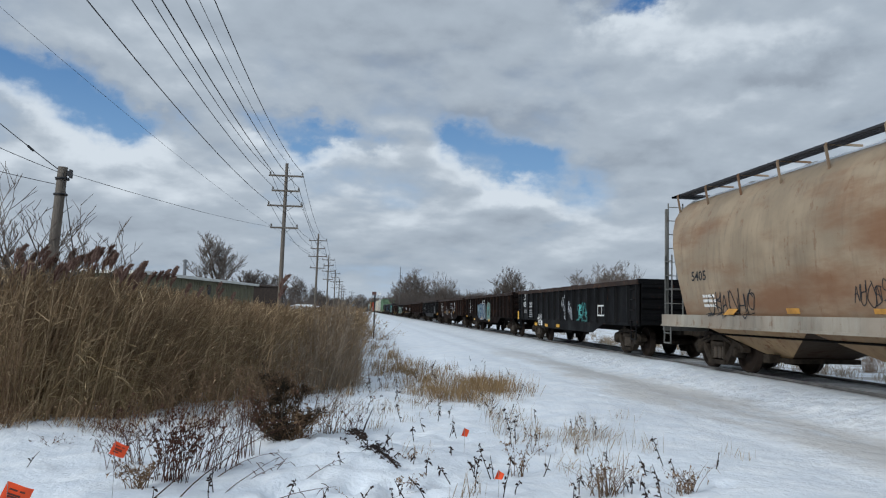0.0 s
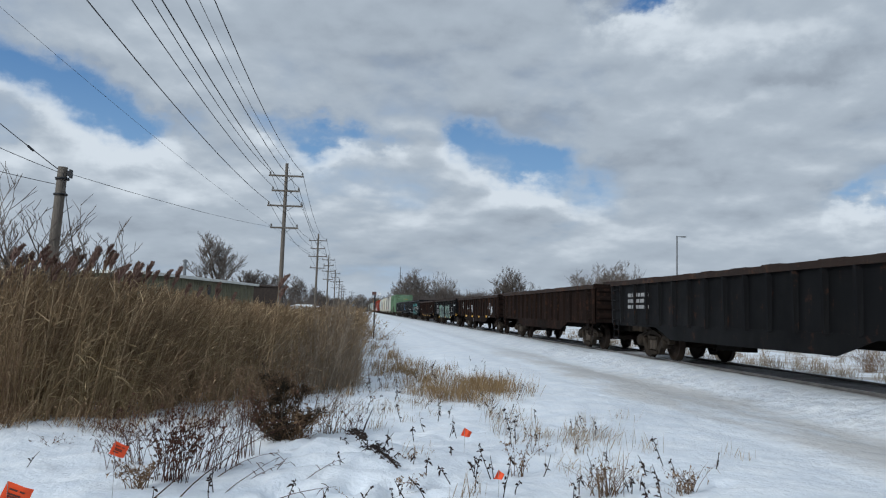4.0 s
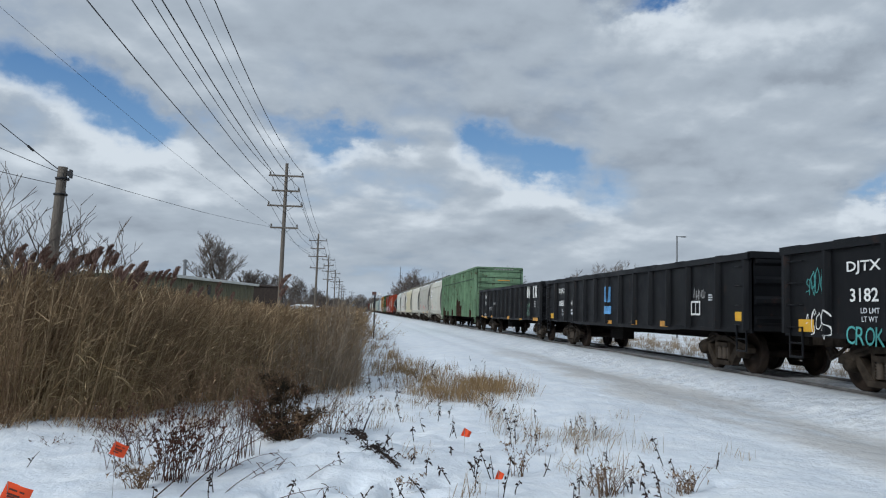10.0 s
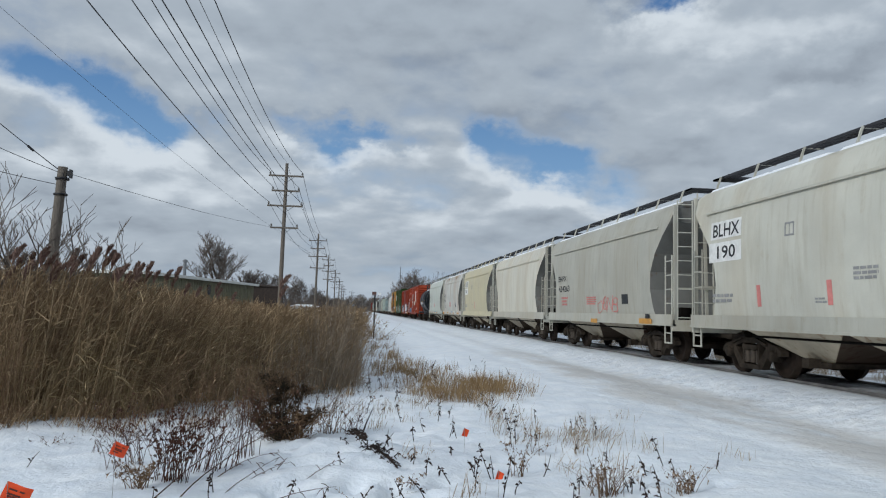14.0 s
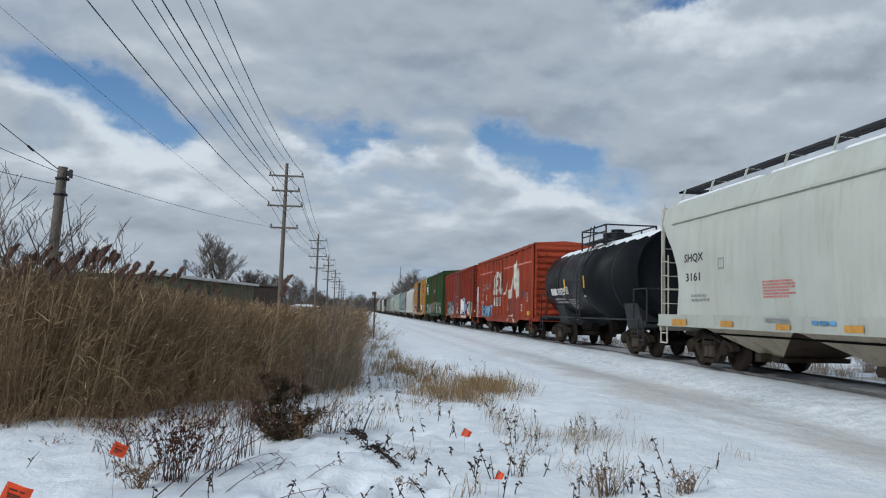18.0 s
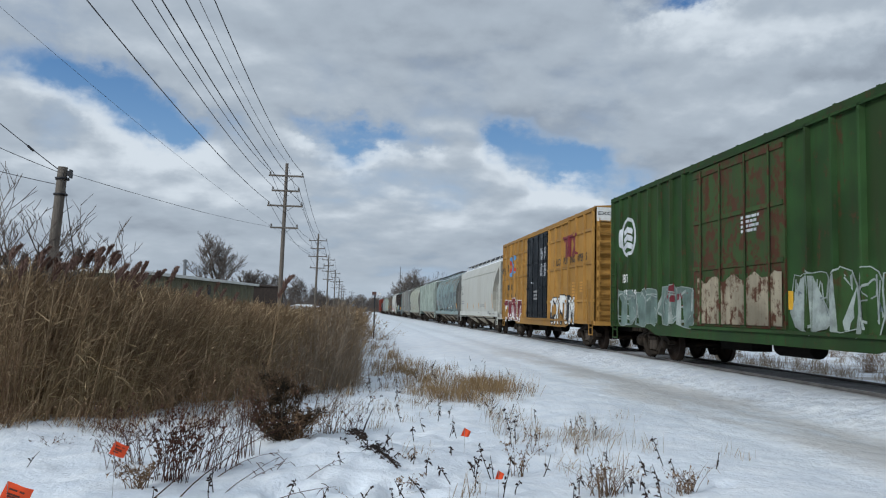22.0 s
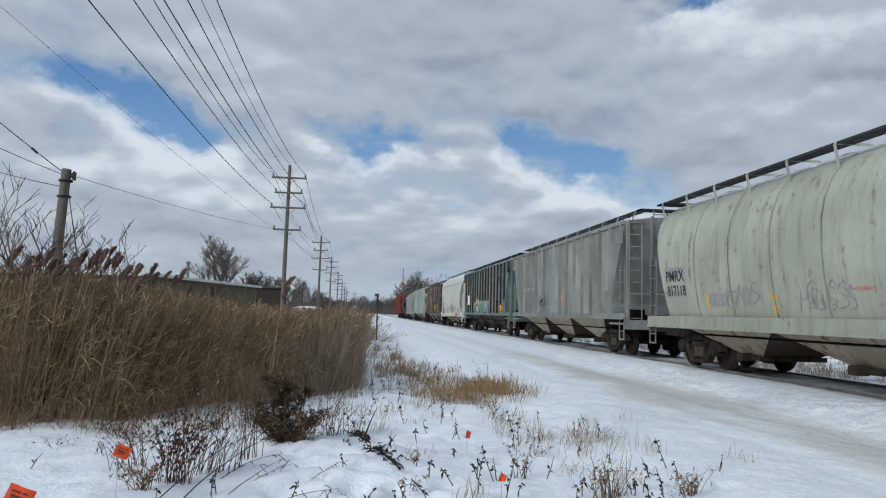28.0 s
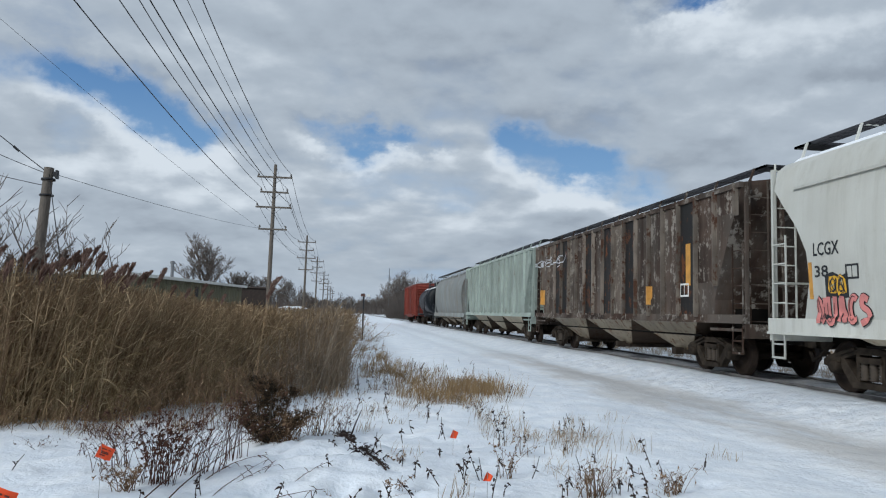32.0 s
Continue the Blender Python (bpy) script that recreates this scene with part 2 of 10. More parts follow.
# ---------------------------------------------------------------- materials
M_SNOWCAP = plain("packed_snow", (0.82, 0.84, 0.87), 0.85, 0.05, 5.0)
M_STEEL = plain("bogie_steel", (0.038, 0.030, 0.023), 0.85, 0.6, 5.0, spec=0.1)
M_WHEEL = plain("wheel_steel", (0.024, 0.017, 0.013), 0.7, 0.4, 7.0, spec=0.12)
M_SPRING = plain("spring_rust", (0.07, 0.056, 0.044), 0.7, 0.3, 9.0)
M_UNDER = plain("underframe_black", (0.009, 0.008, 0.007), 0.9, 0.3, 4.0, spec=0.06)
M_WALKWAY = plain("walkway_grating", (0.035, 0.035, 0.04), 0.7, 0.25, 12.0)
M_YELLOW = plain("reflective_yellow", (0.72, 0.40, 0.03), 0.45, 0.12, 5.0)
M_ORANGE = plain("faded_orange", (0.55, 0.28, 0.06), 0.6, 0.2, 5.0)
M_WHITE = plain("stencil_white", (0.72, 0.72, 0.70), 0.6, 0.12, 6.0)
M_DARK = plain("stencil_black", (0.025, 0.027, 0.03), 0.6, 0.15, 6.0)
M_GREY = plain("stencil_grey", (0.30, 0.30, 0.30), 0.65, 0.2, 6.0)
M_RED = plain("stencil_red", (0.40, 0.05, 0.035), 0.6, 0.2, 6.0)
M_TEAL = plain("spray_teal", (0.085, 0.32, 0.31), 0.6, 0.45, 3.0)
M_BLUE = plain("spray_blue", (0.12, 0.30, 0.55), 0.55, 0.3, 3.0)
M_MINT = plain("spray_mint", (0.20, 0.33, 0.255), 0.65, 0.5, 2.5)
M_SILVER = plain("spray_silver", (0.55, 0.57, 0.60), 0.5, 0.25, 3.0)
M_PINK = plain("spray_pink", (0.60, 0.22, 0.20), 0.6, 0.2, 3.0)
M_LILAC = plain("spray_slate", (0.22, 0.30, 0.40), 0.6, 0.25, 3.0)


# letters are cut before the train is assembled
for body, mat in (('02', M_WHITE), ('15', M_WHITE), ('161', M_DARK), ('175', M_WHITE), ('18', M_WHITE), ('18929', M_WHITE), ('19', M_WHITE), ('190', M_DARK), ('22', M_WHITE), ('3', M_WHITE), ('3161', M_DARK), ('3182', M_WHITE), ('3234', M_DARK), ('38', M_DARK), ('41', M_WHITE), ('42', M_WHITE), ('424', M_DARK), ('434263', M_DARK), ('50', M_DARK), ('5405', M_DARK), ('60', M_WHITE), ('64', M_DARK), ('70', M_DARK), ('78', M_WHITE), ('817118', M_DARK), ('83', M_WHITE), ('8880', M_WHITE), ('9017', M_WHITE), ('93', M_WHITE), ('BLHX', M_DARK), ('C', M_WHITE), ('CIERRE Y PONGA', M_SILVER), ('CLOSE AND LOCK', M_SILVER), ('DJRX', M_WHITE), ('DJTX', M_WHITE), ('DOOR BEFORE', M_SILVER), ('EHFX', M_DARK), ('EL SEGURO A LA', M_SILVER), ('FD', M_MINT), ('GR', M_WHITE), ('GTW', M_SILVER), ('IBT', M_WHITE), ('IP', M_WHITE), ('LCGX', M_DARK), ('LR', M_WHITE), ('LT', M_WHITE), ('MK', M_WHITE), ('MOVER EL CARRO', M_SILVER), ('MOVING CAR', M_SILVER), ('NLRX', M_WHITE), ('PMRX', M_DARK), ('PUERTA ANTES DE', M_SILVER), ('RAILCAR POOLING EXPERTS', M_DARK), ('S', M_WHITE), ('SERVICE', M_DARK), ('SHQX', M_DARK), ('W', M_WHITE), ('any', M_DARK), ('load', M_DARK), ('next', M_DARK), ('road', M_DARK), ('EXCESS HEIGHT CAR', M_DARK), ('Be', M_SILVER), ('Like', M_SILVER), ('LIKE', M_SILVER), ('NIC', M_SILVER), ('LD LMT', M_SILVER), ('LT WT', M_SILVER)):
    lettering(body, 1.0, mat)


for ch in "RHTUMPOXSELBDAIKNC":
    fat_letter(ch, 0.055)
for ch in "DASHMEINCTLKOBR":
    fat_letter(ch, 0.0)


# ---------------------------------------------------------------- running gear
WHEELS_FRONT, WHEELS_REAR = [], []
MESHES = {}


def build_running_gear():
    wheel = Mesh()
    for s in (-1, 1):
        prof = [(0.66, 0.0), (0.66, 0.11), (0.70, 0.12), (0.735, 0.36), (0.685, 0.40), (0.685, 0.487), (0.715, 0.482), (0.722, 0.460), (0.82, 0.455),
                (0.82, 0.40), (0.775, 0.37), (0.765, 0.14), (0.83, 0.12), (0.83, 0.0)]
        wheel.lathe([(s * a, r) for a, r in prof], "x", (0, 0, 0), 28)
    wheel.lathe([(-0.66, 0.0), (-0.66, 0.09), (0.66, 0.09), (0.66, 0.0)], "x", (0, 0, 0), 12)
    MESHES["wheelset"] = wheel.data("wheelset", M_WHEEL)
    bol = Mesh().box(-0.95, 0.95, -0.2, 0.2, 0.42, 0.68).box(-0.22, 0.22, -0.26, 0.26, 0.64, 0.80)
    bol.box(-0.8, 0.8, -0.52, -0.42, 0.36, 0.5).box(-0.8, 0.8, 0.42, 0.52, 0.36, 0.5)
    MESHES["bolster"] = bol.data("bogie", M_STEEL)
    fr = Mesh()
    # arched top chord, pedestal jaws, diagonal legs and spring seat of one cast side frame
    fr.plate([(-1.20, 0.47), (-1.20, 0.57), (-1.06, 0.66), (-0.80, 0.71), (-0.46, 0.82), (0.46, 0.82), (0.80, 0.71), (1.06, 0.66), (1.20, 0.57), (1.20, 0.47), (1.08, 0.45), (1.04, 0.58), (0.74, 0.56), (0.62, 0.62), (0.36, 0.70), (-0.36, 0.70), (-0.62, 0.62), (-0.74, 0.56), (-1.04, 0.58), (-1.08, 0.45)], -0.09, 0.18)
    for s in (-1, 1):
        fr.plate([(s * 0.76, 0.60), (s * 0.64, 0.62), (s * 0.28, 0.24), (s * 0.34, 0.13), (s * 0.46, 0.15), (s * 0.70, 0.44)], -0.085, 0.17)
        fr.plate([(s * 0.26, 0.72), (s * 0.34, 0.72), (s * 0.34, 0.20), (s * 0.26, 0.20)], -0.075, 0.15)
        fr.lathe([(-0.17, 0.0), (-0.17, 0.08), (-0.14, 0.11), (-0.10, 0.125), (0.10, 0.14), (0.10, 0.0)], "x", (0, s * 0.89, 0.457), 14)
        fr.box(-0.1, 0.1, s * 0.89 - 0.16, s * 0.89 + 0.16, 0.54, 0.62)
        fr.bar((-0.12, s * 0.30, 0.80), (-0.12, s * 0.72, 0.68), 0.05, 0.04)
    fr.box(-0.12, 0.10, -0.40, 0.40, 0.13, 0.235)
    fr.box(-0.11, 0.08, -0.30, 0.30, 0.56, 0.66)
    MESHES["side_frame"] = fr.data("side_frame", M_STEEL)
    sp = Mesh()
    for y in (-0.22, 0.0, 0.22):
        sp.lathe([(0.26 + 0.028 * k, 0.09 if k % 2 else 0.055) for k in range(14)], "z", (0, y, 0), 10)
    MESHES["spring_nest"] = sp.data("spring_nest", M_SPRING)
    cp = Mesh().box(-0.16, 0.16, -0.42, 0.35, 0.72, 0.98).box(-0.13, 0.17, -0.66, -0.38, 0.70, 1.0).tube([(0.25, 0.3, 0.85), (0.28, -0.1, 0.55), (0.15, -0.5, 0.45), (0.05, -0.75, 0.6)], 0.035, 6)
    MESHES["coupler"] = cp.data("coupler", M_STEEL)


build_running_gear()


def running_gear(car, length, inset):
    for s in (-1, 1):
        bogie = part("bogie", MESHES["bolster"], None, car, "", pose(0, s * (length / 2 - inset), 0))
        for x in (-1.0, 1.0):
            part("side_frame", MESHES["side_frame"], None, bogie, "", pose(x, 0, 0))
            part("spring_nest", MESHES["spring_nest"], None, bogie, "", pose(x, 0, 0))
        for y, group in ((-0.89, WHEELS_FRONT), (0.89, WHEELS_REAR)):
            group.append(part("wheelset", MESHES["wheelset"], None, bogie, "", pose(0, y, 0.457)))
        part("coupler", MESHES["coupler"], None, car, "", pose(0, s * (length / 2 + 0.12), 0, 0, 0, 0 if s < 0 else 180))


def ribbon(m, pts, w, x, thick=0.004):
    """A flat stroke along (y, z) points on a car side."""
    pts = [Vector(p) for p in pts]
    left, right = [], []
    for i, p in enumerate(pts):
        d = (pts[min(i + 1, len(pts) - 1)] - pts[max(i - 1, 0)]).normalized()
        nrm = Vector((-d.y, d.x)) * (w / 2)
        left.append(p + nrm), right.append(p - nrm)
    for i in range(len(pts) - 1):
        q = [left[i], left[i + 1], right[i + 1], right[i]]
        m.add([(x - thick - 0.0001 * i, a.x, a.y) for a in q], [(0, 1, 2, 3)])


def ladder(car, x, y, z0, z1, mat, width=0.4, across="y", step=0.38):
    m = Mesh()
    for s in (-0.5, 0.5):
        if across == "y":
            m.bar((x, y + s * width, z0), (x, y + s * width, z1), 0.028)
        else:
            m.bar((x + s * width, y, z0), (x + s * width, y, z1), 0.028)
    z = z0 + 0.12
    while z < z1:
        if across == "y":
            m.bar((x, y - width / 2, z), (x, y + width / 2, z), 0.022)
        else:
            m.bar((x - width / 2, y, z), (x + width / 2, y, z), 0.022)
        z += step
    part("ladder", m, mat, car)


def steps(car, x, y, mat):
    m = Mesh().bar((x, y - 0.2, 1.1), (x, y - 0.2, 0.52), 0.03).bar((x, y + 0.2, 1.1), (x, y + 0.2, 0.52), 0.03)
    m.bar((x, y - 0.2, 0.54), (x, y + 0.2, 0.54), 0.04).bar((x, y - 0.2, 0.8), (x, y + 0.2, 0.8), 0.03)
    part("step", m, mat, car)


def car_at(name, label, front, rear, group):
    """A rail car whose body reaches from front to rear along the train."""
    car = thing(name, label, "rail car", group)
    car["mid"] = (front + rear) / 2
    CARS.append(car)
    return car, rear - front


CARS = []
LEVELS = {}
RIBS = {}  # car: rib places, half widths of foot and crown, depth at a height, belt heights and depth


def shared(key, make):
    if key not in MESHES:
        MESHES[key] = make()
    return MESHES[key]


# ---------------------------------------------------------------- gondolas
def gondola(front, rear, mat, top, label, stands=(8.15, 6.9, 5.4, 4.2, 3.0, 1.8, 0.6, -0.6, -1.8, -3.0, -4.2, -5.4, -6.9, -8.15), bottom=0.98, seed=0):
    car, L = car_at("gondola_car", label, front, rear, "open gondola cars of the train")
    r = random.Random(seed)
    hw = 1.52
    # low cars: close posts with a wider bay for the stencils near each end; high cars: even bays
    share = [-0.985, -0.893, *(-0.748 + 1.496 * k / 13 for k in range(14)), 0.893, 0.985]
    at_posts = sorted(stands) if top > 2.5 else [f * L / 2 for f in share]
    lo, hi = (0.06, 0.10) if top < 2.5 else (0.12, 0.10)
    RIBS[car.name] = (at_posts, 0.075, 0.03, lambda z: lo + (hi - lo) * max(0.0, min(1.0, (z - bottom) / (top - 0.13 - bottom))) if z > bottom else 0.0, (), 0.0)
    for s in (-1, 1):
        # one sheet between each pair of posts, a little bowed or dented
        edges = [-L / 2, *at_posts[1:-1], L / 2] if s < 0 else [-L / 2, L / 2]
        bays = len(edges) - 1
        for y0, y1 in zip(edges[:-1], edges[1:]):
            panel = Mesh().box(s * hw, s * (hw - 0.03), y0, y1, bottom, top - 0.1)
            if bays > 1:
                ym, zm, out = (y0 + y1) / 2 + r.uniform(-0.2, 0.2), (bottom + top) / 2 + r.uniform(-0.3, 0.3), r.uniform(-0.02, 0.012)
                rim = [(-hw - 0.001, a, b) for a, b in ((y0 + 0.02, bottom), (y1 - 0.02, bottom), (y1 - 0.02, top - 0.12), (y0 + 0.02, top - 0.12))]
                panel.add([*rim, (-hw - 0.001 - max(0.0, out), ym, zm)], [(0, 1, 4), (1, 2, 4), (2, 3, 4), (3, 0, 4)], True)
            part("side_panel", panel, mat, car)
        # deep side sill, fish-bellied towards the middle
        drop = 0.36 if top < 2.5 else 0.10
        sill = Mesh().plate([(-L / 2, bottom + 0.04), (-L / 2, bottom - 0.05), (-L / 2 + 3.4, bottom - 0.05), (-L / 2 + 4.4, bottom - drop), (L / 2 - 4.4, bottom - drop), (L / 2 - 3.4, bottom - 0.05), (L / 2, bottom - 0.05), (L / 2, bottom + 0.04)], s * (hw + 0.01) if s < 0 else hw - 0.03, 0.04)
        part("side_sill", sill, mat, car)
        chord = Mesh().box(s * (hw + 0.10), s * (hw - 0.1), -L / 2, L / 2, top - 0.14, top)
        for k in range(10):
            y = -L / 2 + L * (k + r.random()) / 10
            chord.box(s * (hw + 0.105), s * (hw - 0.105), y, y + r.uniform(0.3, 0.9), top - 0.05, top + r.uniform(0.004, 0.022))
        part("top_chord", chord, P_CHORD if top < 2.5 else mat, car)
        post = shared(("gon_post", round(top, 2), mat.name), lambda: Mesh().hexa(((-lo, -0.035, bottom), (0.0, -0.075, bottom), (0.0, 0.075, bottom), (-lo, 0.035, bottom)), ((-hi, -0.04, top - 0.13), (0.0, -0.085, top - 0.13), (0.0, 0.085, top - 0.13), (-hi, 0.04, top - 0.13))).data("side_post", mat))
        for y in at_posts:
            part("side_post", post, None, car, "", pose(s * hw, max(-L / 2 + 0.1, min(L / 2 - 0.1, y)), 0, 0, 0, 0 if s < 0 else 180))
        wall = part("end_wall", Mesh().box(-hw, hw, s * (L / 2 - 0.04), s * L / 2, bottom, top - 0.05), mat, car)
        for k in range(4):
            z = bottom + 0.22 + (top - bottom - 0.4) * k / 3
            ridge = Mesh().hexa(((-hw + 0.05, s * L / 2, z - 0.1), (hw - 0.05, s * L / 2, z - 0.1), (hw - 0.05, s * (L / 2 + 0.07), z - 0.04), (-hw + 0.05, s * (L / 2 + 0.07), z - 0.04)), ((-hw + 0.05, s * L / 2, z + 0.1), (hw - 0.05, s * L / 2, z + 0.1), (hw - 0.05, s * (L / 2 + 0.07), z + 0.04), (-hw + 0.05, s * (L / 2 + 0.07), z + 0.04)))
            part("end_ridge", ridge, mat, wall)
        part("end_chord", Mesh().box(-hw - 0.06, hw + 0.06, s * (L / 2 - 0.1), s * (L / 2 + 0.08), top - 0.12, top + 0.02), mat, car)
    part("floor", Mesh().box(-hw + 0.03, hw - 0.03, -L / 2 + 0.04, L / 2 - 0.04, bottom - 0.02, bottom + 0.06), M_UNDER, car)
    part("centre_sill", Mesh().box(-0.25, 0.25, -L / 2, L / 2, 0.70, bottom - 0.02).box(-1.3, 1.3, -0.2, 0.2, 0.72, 0.94).box(-0.9, -0.5, 0.9, 2.1, 0.45, 0.75), M_UNDER, car)
    for s in (-1, 1):
        y = s * (L / 2 - 0.40)
        for k in range(4):
            z = bottom + 0.12 + (top - bottom - 0.4) * k / 3
            part("grab_iron", Mesh().tube([(-hw, y - 0.21, z), (-hw - 0.07, y - 0.2, z), (-hw - 0.07, y + 0.2, z), (-hw, y + 0.21, z)], 0.013, 5), mat, car)
        steps(car, -hw - 0.03, y, mat)
    running_gear(car, L, 2.15)
    return car, L, -hw - 0.004


# ---------------------------------------------------------------- covered hoppers
def level_body(levels, L):
    """A body from levels (z, half width, end inset): two sides, two end slopes, roof and floor, each with its own edges."""
    m = Mesh()
    n = len(levels)
    for s in (-1, 1):
        v = []
        for z, w, i in levels:
            v += [(s * w, -L / 2 + i, z), (s * w, L / 2 - i, z)]
        m.add(v, [(2 * k, 2 * k + 1, 2 * k + 3, 2 * k + 2) for k in range(n - 1)], True)
    for z, w, i in (levels[0], levels[-1]):
        m.add([(-w, -L / 2 + i, z), (w, -L / 2 + i, z), (w, L / 2 - i, z), (-w, L / 2 - i, z)], [(0, 1, 2, 3)])
    return m


def level_end(levels, L, s):
    """The slope sheet that closes one end of such a body."""
    v = []
    for z, w, i in levels:
        v += [(-w, s * (L / 2 - i), z), (w, s * (L / 2 - i), z)]
    return Mesh().add(v, [(2 * k, 2 * k + 1, 2 * k + 3, 2 * k + 2) for k in range(len(levels) - 1)])


SMOOTH = ((1.20, 1.50, 1.12), (1.55, 1.54, 1.25), (2.0, 1.57, 1.38), (2.5, 1.585, 1.32), (3.0, 1.58, 1.02), (3.45, 1.555, 0.58), (3.8, 1.50, 0.22), (4.2, 1.36, 0.10), (4.36, 1.15, 0.06), (4.46, 0.6, 0.05), (4.48, 0.0, 0.05))
ROUND = ((1.25, 1.38, 1.25), (1.6, 1.47, 1.22), (2.1, 1.55, 1.12), (2.6, 1.59, 0.98), (3.1, 1.58, 0.82), (3.5, 1.50, 0.66), (3.85, 1.36, 0.50), (4.12, 1.15, 0.36), (4.32, 0.85, 0.26), (4.42, 0.4, 0.2), (4.44, 0.0, 0.2))
FLAT = ((1.34, 1.50, 1.3), (1.7, 1.52, 1.25), (2.4, 1.52, 0.95), (3.2, 1.52, 0.55), (4.0, 1.52, 0.12), (4.18, 1.52, 0.06), (4.24, 1.46, 0.05), (4.36, 0.6, 0.05), (4.38, 0.0, 0.05))


def hopper(front, rear, mat, label, kind, bays, bay_mat=None, walkway=M_WALKWAY, ribs=0, rib_mat=None, top=None, snow=True, seam=True, end_mat=None, rib_every=None, slope_mat=None, sheets=(), sill_mat=None):
    car, L = car_at("covered_hopper_car", label, front, rear, "covered hopper cars of the train")
    levels = {"smooth": SMOOTH, "round": ROUND, "flat": FLAT}[kind]
    if top:
        k = (top - 0.25 - levels[0][0]) / (levels[-1][0] - levels[0][0])
        levels = [(levels[0][0] + (z - levels[0][0]) * k, w, i) for z, w, i in levels]
    LEVELS[car.name] = levels
    roof = levels[-1][0]
    bay_mat, end_mat = bay_mat or mat, end_mat or mat
    Lb = L
    part("body", level_body(levels, Lb), mat, car)
    for s in (-1, 1):
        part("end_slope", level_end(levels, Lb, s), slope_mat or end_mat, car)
    # end shrouds and corner posts
    sill_lo, sill_hi = (1.02, 1.30) if kind != "flat" else (1.20, 1.36)
    for s in (-1, 1):
        part("side_sill", Mesh().box(s * 1.53, s * 1.45, -L / 2, L / 2, sill_lo, sill_hi).box(s * 1.56, s * 1.40, -L / 2, L / 2, sill_lo - 0.03, sill_lo + 0.02), sill_mat or mat, car)
        part("end_platform", Mesh().box(-1.5, 1.5, s * (L / 2 - 1.5), s * (L / 2 - 0.02), 1.0, 1.06).box(-1.5, 1.5, s * (L / 2 - 0.1), s * L / 2, 0.86, 1.16), end_mat, car)
        post = Mesh()
        for x in (-1.42, 1.42):
            post.box(x - 0.035, x + 0.035, s * (L / 2 - 0.09), s * (L / 2 - 0.02), 1.1, levels[-4][0] + 0.05)
        for x in (-0.5, 0.5):
            post.bar((x, s * (L / 2 - 0.1), 1.05), (x, s * (L / 2 - 0.25), roof - 0.05), 0.07)
        post.bar((-1.42, s * (L / 2 - 0.07), 2.0), (1.42, s * (L / 2 - 0.07), 2.0), 0.04)
        part("end_post", post, end_mat, car)
        ladder(car, -1.48, s * (L / 2 - 0.32) , 1.1, 2.9, end_mat, 0.42)
        ladder(car, 1.15, s * (L / 2 - 0.03), 1.1, roof - 0.1, end_mat, 0.42, "x")
        ladder(car, -1.15, s * (L / 2 - 0.03), 1.1, roof - 0.1, end_mat, 0.42, "x")
        steps(car, -1.5, s * (L / 2 - 0.3), end_mat)
    # discharge bays
    span = L - 4.6
    for k in range(bays):
        a, b = -span / 2 + span * k / bays, -span / 2 + span * (k + 1) / bays
        c = (a + b) / 2
        low = 0.42
        bay = part("hopper_bay", Mesh().hexa(((-0.70, c - 0.38, low), (0.70, c - 0.38, low), (0.70, c + 0.38, low), (-0.70, c + 0.38, low)), ((-1.42, a + 0.02, sill_lo), (1.42, a + 0.02, sill_lo), (1.42, b - 0.02, sill_lo), (-1.42, b - 0.02, sill_lo))), bay_mat, car)
        # rust-stained end slope sheets with shade in their colour, a little proud of the bay and narrower than it
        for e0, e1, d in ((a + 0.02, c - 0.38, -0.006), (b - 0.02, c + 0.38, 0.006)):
            part("slope_sheet", Mesh().hexa(((-0.68, e1 + d, low), (0.68, e1 + d, low), (0.68, e1 - d, low), (-0.68, e1 - d, low)), ((-1.40, e0 + d, sill_lo), (1.40, e0 + d, sill_lo), (1.40, e0 - d, sill_lo), (-1.40, e0 - d, sill_lo))), P_RUSTSHADE, bay)
        part("outlet_gate", Mesh().box(-0.82, 0.82, c - 0.46, c + 0.46, low - 0.1, low).tube([(-0.95, c, low - 0.05), (0.95, c, low - 0.05)], 0.035, 8).box(-1.05, -0.8, c - 0.12, c + 0.12, low - 0.12, low + 0.06), M_STEEL, car)
    part("centre_sill", Mesh().box(-0.22, 0.22, -L / 2, L / 2, 0.74, 1.04), M_UNDER, car)
    part("brake_rigging", Mesh().box(-1.0, -0.6, -L / 2 + 0.6, -L / 2 + 1.3, 1.06, 1.5).tube([(-0.7, L / 2 - 1.2, 1.35), (0.7, L / 2 - 1.2, 1.35)], 0.24, 12).tube([(-1.25, -L / 2 + 2.4, 0.86), (-1.25, L / 2 - 2.4, 0.86)], 0.025, 5), M_UNDER, car)
    # roof walkway on brackets, hatch strip along the ridge
    wz, edge = (roof + 0.03, 1.27) if kind == "round" else (roof + 0.22, 0.95)
    walk_mesh = Mesh()
    for x in (-edge, edge - 0.33):
        # open grating: edge bars, a middle bar and many cross bars
        for q in (0.0, 0.15, 0.30):
            walk_mesh.box(x + q, x + q + 0.03, -L / 2 + 0.05, L / 2 - 0.05, wz, wz + 0.045)
        y = -L / 2 + 0.1
        while y < L / 2 - 0.1:
            walk_mesh.box(x + 0.03, x + 0.30, y, y + 0.045, wz + 0.004, wz + 0.036)
            y += 0.11
    for s in (-1, 1):
        walk_mesh.box(-edge, edge, s * (L / 2 - 0.05), s * (L / 2 - 0.6), wz, wz + 0.045)
    part("roof_walkway", walk_mesh, walkway, car)
    br = Mesh()
    n = max(6, round(L / 1.55))
